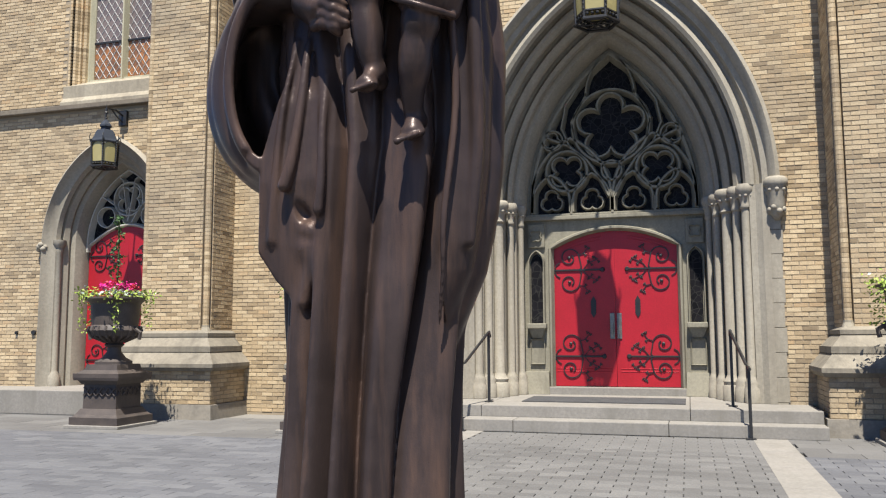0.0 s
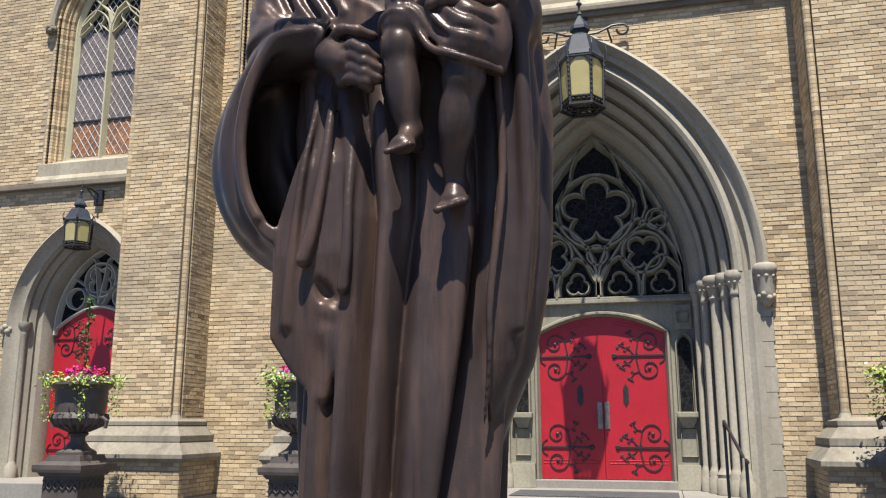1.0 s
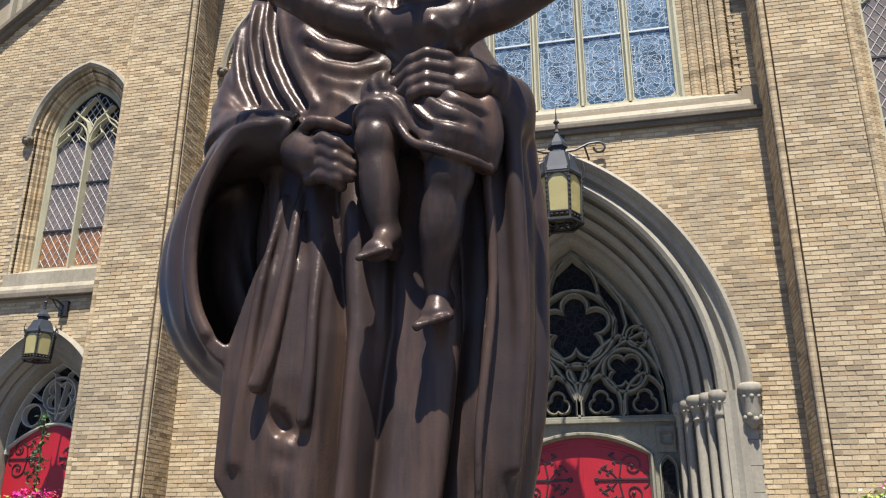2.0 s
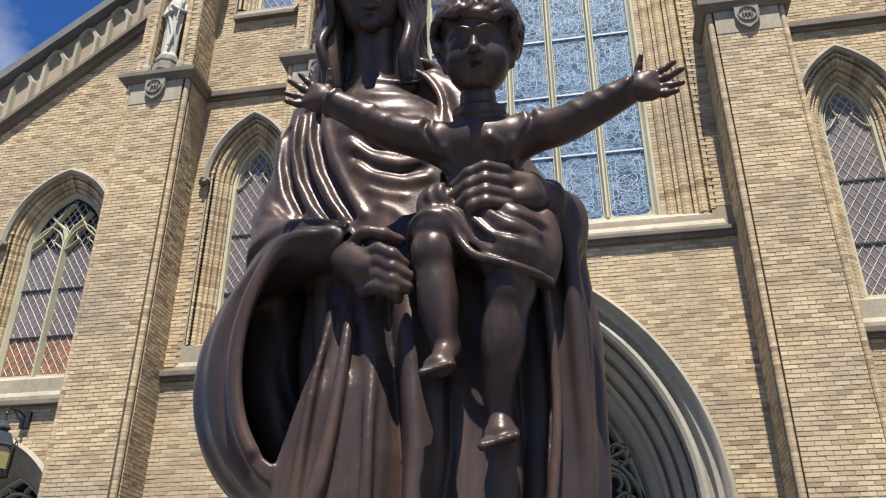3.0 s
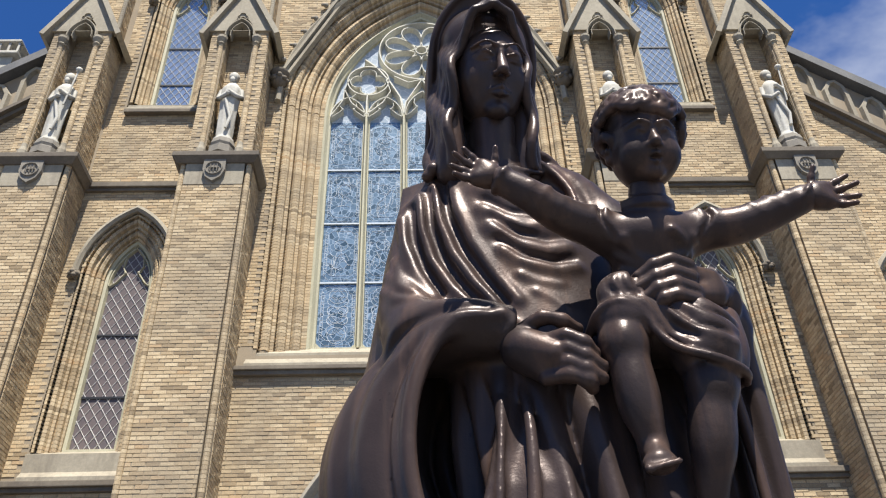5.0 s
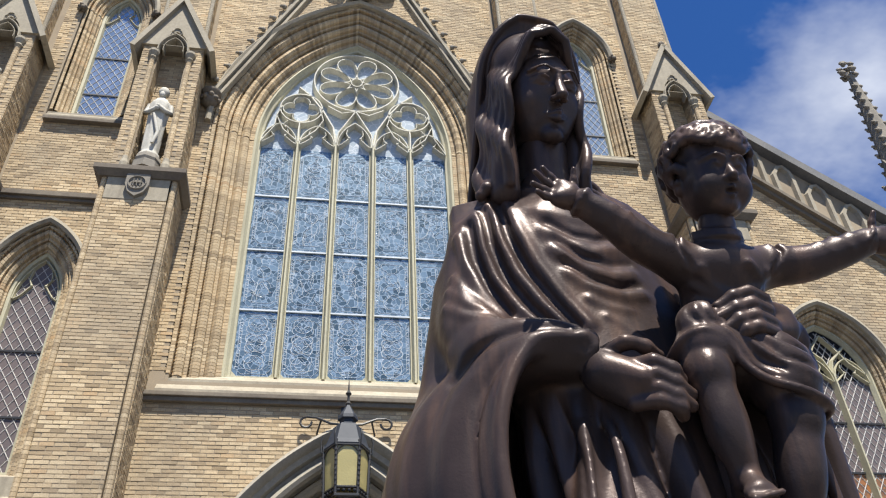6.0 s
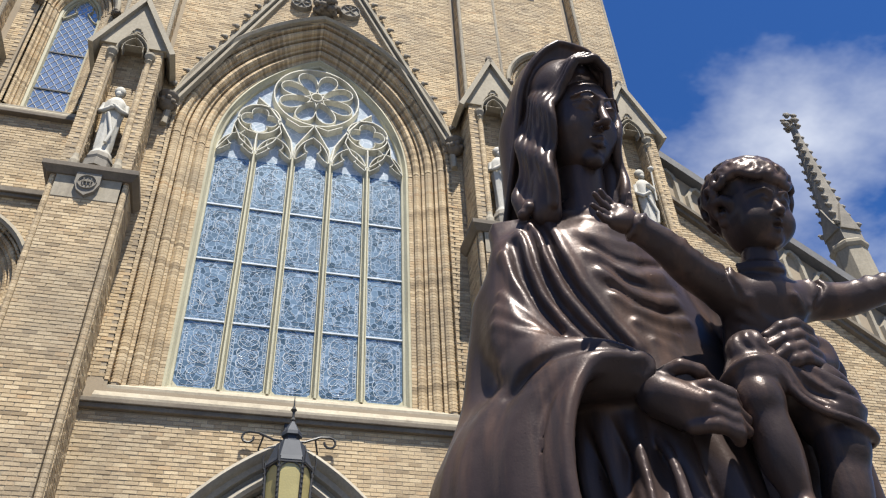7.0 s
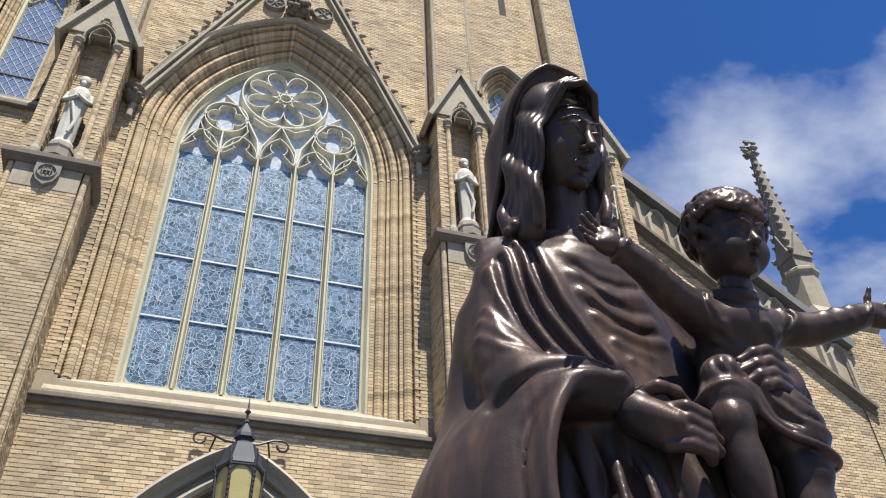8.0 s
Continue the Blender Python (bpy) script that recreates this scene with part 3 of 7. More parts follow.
def strap_hinge(x0, z, s, y, L=0.86, k=1.0):
    """A wrought strap with two scrolls and leafy sprays, from the hanging edge x0 towards s."""
    bm = B()
    L2 = L * k
    bar(bm, [(x0, z), (x0 + s * L2, z)], 0.034 * k, y - 0.02, y, cham=0.8)
    bmesh.ops.create_cone(bm, cap_ends=True, segments=12, radius1=0.045 * k, radius2=0.03 * k, depth=0.03, matrix=pose(x0 + s * L2, y - 0.01, z, 90))
    for t in (-1, 1):
        # stem rising from the strap into a round scroll
        run = [(x0 + s * 0.46 * k, z), (x0 + s * 0.50 * k, z + t * 0.05 * k), (x0 + s * 0.475 * k, z + t * 0.17 * k)]
        for i in range(26):
            a, q = 0.25 + 6.9 * i / 25, 0.175 * k * (1 - 0.66 * i / 25)
            run.append((x0 + s * (0.29 * k + q * math.cos(a)), z + t * (0.215 * k + q * math.sin(a))))
        bar(bm, run, 0.022 * k, y - 0.016, y, cham=0.8)
        ball(bm, (x0 + s * 0.29 * k, y - 0.012, z + t * 0.215 * k), 0.030 * k, 8, (1, 0.5, 1))
        bar(bm, [(x0 + s * 0.03 * k, z + t * 0.02 * k), (x0 + s * 0.06 * k, z + t * 0.09 * k), (x0 + s * 0.12 * k, z + t * 0.13 * k)], 0.020 * k, y - 0.014, y, cham=0.8)
        # leafy sprays towards the meeting edge
        bar(bm, [(x0 + s * 0.52 * k, z), (x0 + s * 0.60 * k, z + t * 0.10 * k), (x0 + s * 0.74 * k, z + t * 0.17 * k)], 0.015 * k, y - 0.014, y, cham=0.8)
        bar(bm, [(x0 + s * 0.47 * k, z + t * 0.27 * k), (x0 + s * 0.54 * k, z + t * 0.29 * k), (x0 + s * 0.60 * k, z + t * 0.37 * k)], 0.015 * k, y - 0.014, y, cham=0.8)
        for lx, lz in ((0.62, 0.15), (0.68, 0.09), (0.76, 0.19), (0.80, 0.14), (0.71, 0.22), (0.57, 0.27), (0.63, 0.38), (0.58, 0.41)):
            for dx, dz in ((0.016, 0), (-0.012, 0.012), (-0.004, -0.016)):
                ball(bm, (x0 + s * (lx + dx) * k, y - 0.008, z + t * (lz + dz) * k), 0.015 * k, 6, (1, 0.5, 1))
    return bm


def door_leaf(parent, x0, x1, z0, zs, rise, y, hinge_at, strap_z, k=1.0, slot=True):
    """One leaf of an arched double door; it hangs at hinge_at."""
    xm = x0 if hinge_at == x1 else x1
    s = 1 if xm > hinge_at else -1
    wide = abs(x1 - x0)
    top = [(hinge_at + s * wide * i / 10, zs + rise * math.sin(math.pi / 2 * i / 10) ** 0.85) for i in range(11)]
    pts = [(hinge_at, z0)] + top + [(xm - s * 0.004, z0)]
    leaf = part("door_leaf", prism(B(), pts, y, y + 0.07), RED, parent)
    bm = B()
    bar(bm, [(hinge_at + s * 0.07, z0 + 0.25), (xm - s * 0.07, z0 + 0.25)], 0.014, y - 0.006, y + 0.002)
    bar(bm, [(hinge_at + s * 0.07, z0 + 0.30), (xm - s * 0.07, z0 + 0.30)], 0.014, y - 0.006, y + 0.002)
    bar(bm, [(p[0] - s * 0.01, p[1] - 0.10) for p in top[2:9]], 0.014, y - 0.006, y + 0.002)
    bar(bm, [(p[0] - s * 0.01, p[1] - 0.15) for p in top[2:9]], 0.014, y - 0.006, y + 0.002)
    part("moulding", bm, RED, leaf)
    for z in strap_z:
        part("strap_hinge", strap_hinge(hinge_at + s * 0.02, z, s, y - 0.001, 0.86, k), IRON, leaf, "black wrought iron strap hinge")
    if slot:
        cx = (hinge_at + xm) / 2 + s * 0.17
        part("slot", prism(B(), [(cx - 0.045, 1.72), (cx, 1.64), (cx + 0.045, 1.72), (cx + 0.045, 1.94), (cx, 2.02), (cx - 0.045, 1.94)], y - 0.012, y + 0.01), IRON, leaf, "small dark lozenge light")
        bm = box(B(), min(xm - s * 0.10, xm - s * 0.02), max(xm - s * 0.10, xm - s * 0.02), y - 0.02, y, 1.28, 1.72, 0.006)
        box(bm, xm - s * 0.06 - 0.015, xm - s * 0.06 + 0.015, y - 0.09, y - 0.07, 1.36, 1.60, 0.006)
        for z in (1.38, 1.58):
            box(bm, xm - s * 0.06 - 0.01, xm - s * 0.06 + 0.01, y - 0.08, y, z - 0.01, z + 0.01)
        part("door_pull", bm, BRASS, leaf, "worn metal pull and plate")
    return leaf


door_1 = empty("door_1", "red painted arched double door with black scrolled hinges", "door", kind="structure")
for s in (-1, 1):
    door_leaf(door_1, min(0, s * 1.09), max(0, s * 1.09), 0.47, 2.86, 0.31, 1.53, s * 1.09, (0.98, 2.48))
bm = box(B(), -1.7, 1.7, 1.3, 1.75, 0.30, 0.46, 0.01)
tagged(part("threshold", bm, CONCRETE, None), "worn stone threshold of the red doors", "threshold", kind="structure")


# windows with lattice panes
def lattice(bm, w, c, zs, z0, y, cx, pitch=0.17, r=0.0085):
    """Diamond leading clipped to the arch."""
    for s in (-1, 1):
        for k in range(-40, 140):
            pts = []
            for i in range(60):
                x = -w + 2 * w * i / 59
                z = z0 + k * pitch * 1.5 + s * x * 1.5 + (0 if s > 0 else 0)
                pts.append((x, z))
            run = [(cx + x, z) for x, z in pts if inside_arch(np.array(x), np.array(z), w - 0.005, c, zs, z0)]
            if len(run) > 3:
                bar(bm, [run[0], run[-1]], r * 2, y - 0.006, y + 0.002)
    return bm


def cusped_head(bm, cx, w, c, zs, y0, y1, wd=0.05):
    """A pointed head with a trefoil cusp below it."""
    bar(bm, arch(w, c, zs, zs - 0.02, 10, cx), wd, y0, y1)
    R = w + c
    top = math.acos(c / R)
    for s in (-1, 1):
        a = top * 0.42
        x, z = c - R * math.cos(a), zs + R * math.sin(a)
        tip = (cx + s * x * 0.40, zs + (z - zs) * 0.72)
        foot = [(cx + s * -w * -1 * 0 + s * (c - R * math.cos(top * f)), zs + R * math.sin(top * f)) for f in (0.02, 0.25)]
        bar(bm, [(cx + s * (-w), zs - 0.02), (cx + s * (-w * 0.72), zs + 0.06), tip], wd * 0.8, y0 + 0.02, y1)
        bar(bm, [tip, (cx + s * x * 0.62, z + w * 0.1), (cx + s * (c - R * math.cos(top * 0.75)) * 1.0, zs + R * math.sin(top * 0.75))], wd * 0.8, y0 + 0.02, y1)
        ball(bm, (tip[0], y0 + 0.03, tip[1]), wd * 0.55, 7)


def single_lancet(name, label, cx, y, w, c, zs, z0, bars, mat, amber=0.0):
    """One light with a painted frame, cusps, saddle bars and diamond leading."""
    win = empty(name, label, "window", kind="structure")
    part("pane", prism(B(), arch(w, c, zs, z0 + amber, 14, cx), y + 0.06, y + 0.075), mat, win)
    if amber:
        part("lower_pane", box(B(), cx - w, cx + w, y + 0.06, y + 0.075, z0, z0 + amber), GLASS_ORANGE, win, "amber stained glass pane")
    bm = arch_sweep(B(), w, c, zs, z0, [(0.07, y + 0.02), (0.05, y - 0.04), (0.0, y - 0.02), (-0.02, y + 0.05), (-0.02, y + 0.12), (0.07, y + 0.12)], 14, cx)
    cusped_head(bm, cx, w * 0.96, c, zs - 0.06, y - 0.01, y + 0.06, 0.05)
    box(bm, cx - w - 0.05, cx + w + 0.05, y - 0.04, y + 0.1, z0 - 0.05, z0 + 0.01)
    part("window_frame", bm, TRACERY, win, "cream-green painted frame")
    part("leading", lattice(B(), w, c, zs, z0, y + 0.055, cx), LEAD, win)
    for z in bars:
        part("saddle_bar", box(B(), cx - w, cx + w, y + 0.035, y + 0.055, z - 0.018, z + 0.018), IRON, win)
    return win


def brick_reveal(parent, w, c, zs, z0, depth, ring, cx):
    """Stepped brick orders round an opening, and the stone hood with its stops."""
    k = ring / 0.42
    pr = [(0.42 * k, 0.0), (0.36 * k, 0.0), (0.36 * k, 0.07), (0.31 * k, 0.03), (0.26 * k, 0.05), (0.24 * k, 0.12), (0.19 * k, 0.12), (0.19 * k, 0.18), (0.14 * k, 0.15), (0.10 * k, 0.18), (0.09 * k, 0.24), (0.05, 0.24), (0.05, depth)]
    part("moulded_brickwork", coursed_sweep(w, c, zs, z0, pr, cx=cx), BRICK, parent)["kind"] = "stuff"
    part("window_reveal", arch_sweep(B(), w, c, zs, z0, [(d + 0.01, y + 0.01) for d, y in pr] + [(0.05, 0.5), (ring + 0.04, 0.5)], 16, cx), MORTAR, parent)
    h = [(ring, 0.02), (ring, -0.07), (ring + 0.05, -0.11), (ring + 0.11, -0.09), (ring + 0.13, 0.02)]
    smooth(part("hood_mould", arch_sweep(B(), w, c, zs, zs, h, 16, cx), SILL, parent, "weathered stone hood mould"), 50)
    for s in (-1, 1):
        bm = B()
        x = cx + s * (w + ring + 0.06)
        for q in range(10):
            a = 0.63 * q
            ball(bm, (x + 0.06 * math.cos(a), -0.07 + 0.05 * math.sin(a), zs - 0.08 + 0.045 * math.sin(2.1 * q)), 0.055, 7)
        smooth(part("label_stop", bm, DARKSTONE, parent, "carved leaf stop"), 70)


def sloped_sill(bm, x0, x1, z0, z1, depth):
    pr = [(-0.10, z0), (-0.10, z0 + 0.06), (-0.02, z0 + 0.16), (-0.02, z1 - 0.16), (depth, z1), (depth + 0.1, z1), (depth + 0.1, z0)]
    a, b = [[bm.verts.new((x, y, z)) for y, z in pr] for x in (x0, x1)]
    bm.faces.new(a), bm.faces.new(b[::-1])
    for i in range(len(pr)):
        j = (i + 1) % len(pr)
        bm.faces.new((a[i], b[i], b[j], a[j]))
    return bm


def pane_leading(x, z0, z1, y, knots, seed):
    """Lead lines of one stained panel: a beaded border, and a knot of loops or a loose figure of pieces inside it."""
    bm = B()
    r = random.Random(seed * 7 + int(z0))
    zc, hx, hz = (z0 + z1) / 2, 0.31, (z1 - z0) / 2 - 0.08
    cut = 0.10
    edge = [(x - hx, zc - hz + cut), (x - hx, zc + hz - cut), (x - hx + cut, zc + hz), (x + hx - cut, zc + hz), (x + hx, zc + hz - cut), (x + hx, zc - hz + cut), (x + hx - cut, zc - hz), (x - hx + cut, zc - hz)]
    for k in (1.0, 0.84):
        bar(bm, [(x + (p - x) * k, zc + (q - zc) * (0.06 + k * 0.94)) for p, q in edge], 0.008, y - 0.004, y, True)
    n = 16
    for s in (-1, 1):
        for j in range(n):
            zz = zc - hz + cut + (2 * hz - 2 * cut) * (j + 0.5) / n
            bar(bm, [(x + s * hx * 0.86, zz), (x + s * hx * 0.98, zz + 0.03 * (j % 2))], 0.012, y - 0.004, y)
    if knots:
        for dz in (-0.42, 0.0, 0.42):
            bar(bm, circle_pts(x, zc + dz, 0.17, 20), 0.010, y - 0.004, y, True)
            bar(bm, foil_pts(x, zc + dz * 0.5, 0.23, 4, 45, 0.5, 40), 0.010, y - 0.004, y, True)
            bar(bm, [(x - 0.12, zc + dz), (x, zc + dz + 0.15), (x + 0.12, zc + dz), (x, zc + dz - 0.15)], 0.010, y - 0.004, y, True)
    else:
        for _ in range(16):
            px, pz = x + r.uniform(-0.18, 0.18), zc + r.uniform(-hz * 0.75, hz * 0.75)
            line = [(px, pz)]
            a = r.uniform(0, 6.28)
            for j in range(5):
                a += r.uniform(-0.9, 0.9)
                px, pz = px + 0.055 * math.cos(a), pz + 0.085 * math.sin(a)
                line.append((min(max(px, x - 0.24), x + 0.24), min(max(pz, zc - hz * 0.84), zc + hz * 0.84)))
            bar(bm, line, 0.009, y - 0.004, y)
        bar(bm, circle_pts(x, zc + hz * 0.3, 0.13, 16), 0.009, y - 0.004, y, True)
    return bm


# great window: five lights under a rose
win = empty("window_1", "five-light traceried window, sky reflection tinted into its pale blue glass", "window", kind="structure")
gy = 0.56
for i in range(5):
    x = -1.616 + 0.808 * i
    edges = [8.72, 10.12, 11.52, 12.92, 14.32]
    for z0, z1 in zip(edges, edges[1:]):
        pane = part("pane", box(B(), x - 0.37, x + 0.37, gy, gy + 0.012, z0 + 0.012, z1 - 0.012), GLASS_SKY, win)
        part("leading", pane_leading(x, z0, z1, gy - 0.001, z0 < 9, i), LEADWHITE, pane)
        if z1 < 14:
            part("glazing_bar", box(B(), x - 0.38, x + 0.38, gy - 0.03, gy, z1 - 0.016, z1 + 0.016), LEADWHITE, win)
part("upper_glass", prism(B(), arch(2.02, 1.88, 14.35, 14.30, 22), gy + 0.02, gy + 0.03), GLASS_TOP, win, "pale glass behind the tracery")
bm = B()
for x in (-1.212, -0.404, 0.404, 1.212):
    bm2 = B()
    bar(bm2, [(x, 8.66), (x, 14.4)], 0.15, gy - 0.17, gy + 0.05, cham=0.22)
    bar(bm2, [(x - 0.062, 8.66), (x - 0.062, 14.4)], 0.035, gy - 0.06, gy + 0.03, cham=0.5)
    bar(bm2, [(x + 0.062, 8.66), (x + 0.062, 14.4)], 0.035, gy - 0.06, gy + 0.03, cham=0.5)
    part("mullion", bm2, TRACERY, win)
arch_sweep(bm, 2.02, 1.88, 14.35, 8.62, [(0.12, gy - 0.14), (0.05, gy - 0.16), (0.0, gy - 0.08), (-0.04, gy - 0.06), (-0.05, gy + 0.05), (0.12, gy + 0.05)], 26)
box(bm, -2.08, 2.08, gy - 0.1, gy + 0.06, 8.62, 8.70)
part("window_frame", bm, TRACERY, win, "cream painted stone frame")
bm = B()
for i in range(5):
    x = -1.616 + 0.808 * i
    for sx in (-1, 1):
        prism(bm, [(x + sx * 0.38, 8.69), (x + sx * 0.22, 8.69), (x + sx * 0.38, 8.86)], gy - 0.02, gy)
part("corner_piece", bm, TRACERY, win)
T0, T1 = gy - 0.15, gy + 0.02
bm = B()
for i in range(5):
    x = -1.616 + 0.808 * i
    if i != 2:
        cusped_head(bm, x, 0.37, 0.26, 14.38, T0, T1, 0.055)
    else:
        cusped_head(bm, x, 0.37, 0.50, 14.42, T0, T1, 0.055)
for s in (-1, 1):
    bar(bm, circle_pts(s * 1.20, 15.48, 0.46, 30), 0.075, T0, T1, True)
    bar(bm, foil_pts(s * 1.20, 15.48, 0.40, 4, 0, 0.42, 64), 0.05, T0 + 0.03, T1, True)
    bar(bm, [(s * 1.212, 14.4), (s * 1.22, 14.8), (s * 1.21, 15.02)], 0.08, T0, T1)
    bar(bm, [(s * 0.404, 14.4), (s * 0.48, 14.95), (s * 0.72, 15.45), (s * 1.02, 15.92), (s * 1.28, 16.18)], 0.10, T0, T1)
    bar(bm, [(s * 0.404, 14.4), (s * 0.36, 14.8), (s * 0.16, 15.2), (0, 15.52)], 0.07, T0, T1)
    bar(bm, [(s * 1.212, 14.42), (s * 1.55, 14.78), (s * 1.72, 15.20), (s * 1.62, 15.52)], 0.065, T0, T1)
    bar(bm, [(s * 1.212, 14.42), (s * 0.86, 14.80), (s * 0.70, 15.14), (s * 0.80, 15.52)], 0.065, T0, T1)
    bar(bm, [(s * 1.98, 14.40), (s * 1.74, 14.86), (s * 1.72, 15.2)], 0.06, T0, T1)
    bar(bm, [(s * 1.46, 15.05), (s * 1.55, 14.95), (s * 1.5, 14.85)], 0.04, T0, T1)
    bar(bm, [(0, 15.52), (s * 0.3, 15.42), (s * 0.62, 15.62)], 0.07, T0, T1)
RC = 16.50
bar(bm, circle_pts(0, RC, 0.97, 48), 0.085, T0, T1, True)
bar(bm, circle_pts(0, RC, 0.13, 20), 0.07, T0, T1, True)
for k in range(8):
    a = radians(45 * k + 22.5)
    pts = []
    for i in range(20):
        f = 6.28319 * i / 20
        u, v = 0.52 + 0.36 * math.cos(f), 0.20 * math.sin(f) * (1.0 + 0.35 * math.cos(f))
        pts.append((u * math.cos(a) - v * math.sin(a), RC + u * math.sin(a) + v * math.cos(a)))
    bar(bm, pts, 0.06, T0 + 0.02, T1, True)
part("tracery", bm, TRACERY_PALE, win, "pale painted rose tracery")

# bays beside the inner buttresses
for s, num in ((-1, "left"), (1, "right")):
    cx = s * 5.42
    wall = empty("wall_bay_" + num, "buff brick bay with two tall lancets", "wall", kind="structure")
    x0, x1 = sorted((s * 4.3, s * 6.7))
    bm = wall_with_openings(B(), [(x0, 0), (x1, 0), (x1, 27), (x0, 27)], [arch(0.38, 0.75, 10.05, 6.4, d=0.40, cx=cx), arch(0.38, 0.75, 17.75, 14.2, d=0.40, cx=cx)], 0, 0.7)
    part("masonry", bm, MORTAR, wall)
    brick_face(wall, s * 5.52 - 1.02, s * 5.52 + 1.02, 0.05, 26.9, front(0),
               lambda u, z: ~inside_arch(u - cx, z, 0.82, 0.75, 10.05, 6.0) & ~inside_arch(u - cx, z, 0.82, 0.75, 17.75, 14.0) & ~((z > 6.05) & (z < 6.25)) & ~((z > 11.95) & (z < 12.15)) & ~((np.abs(u - cx) < 0.9) & (z > 6) & (z < 6.5)) & ~((np.abs(u - cx) < 0.75) & (z > 14) & (z < 14.3)),
               single=(s * 5.52 - 1.0, s * 5.52 + 1.0, 3.2, 5.9))
    for z0, z1 in ((6.06, 6.16), (11.98, 12.10)):
        bm = box(B(), s * 5.52 - 1.03, s * 5.52 + 1.03, -0.12, 0.02, z0, z1, 0.015)
        box(bm, s * 5.52 - 1.02, s * 5.52 + 1.02, -0.07, 0.02, z0 - 0.07, z0, 0.01)
        part("string_course", bm, DARKSTONE, wall, "soot-darkened stone string course")
    part("sill", sloped_sill(B(), cx - 0.84, cx + 0.84, 6.16, 6.78, 0.3), SILL, wall, "sloping weathered stone sill")
    part("upper_sill", sloped_sill(B(), cx - 0.74, cx + 0.74, 14.08, 14.45, 0.3), SILL, wall)
    part("drip", box(B(), cx - 0.76, cx + 0.76, -0.13, 0.0, 13.99, 14.08, 0.012), DARKSTONE, wall)
    brick_reveal(wall, 0.38, 0.75, 10.05, 6.66, 0.36, 0.42, cx)
    brick_reveal(wall, 0.38, 0.75, 17.75, 14.4, 0.36, 0.36, cx)
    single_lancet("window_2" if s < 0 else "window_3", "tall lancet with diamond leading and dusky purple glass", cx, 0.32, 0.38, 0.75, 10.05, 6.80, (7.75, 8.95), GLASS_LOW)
    single_lancet("window_4" if s < 0 else "window_5", "tall upper lancet, blue sky reflection put into its glass colour", cx, 0.32, 0.38, 0.75, 17.75, 14.46, (15.30, 16.5), GLASS_UP_SKY)
    if s > 0:
        # no opening is cut; the slit's shade is a near-black slab
        part("slit", box(B(), 5.55, 5.75, -0.012, 0.05, 21.6, 23.6), SLIT_SHADE, wall, "narrow dark slab standing for the shade in a slit opening")

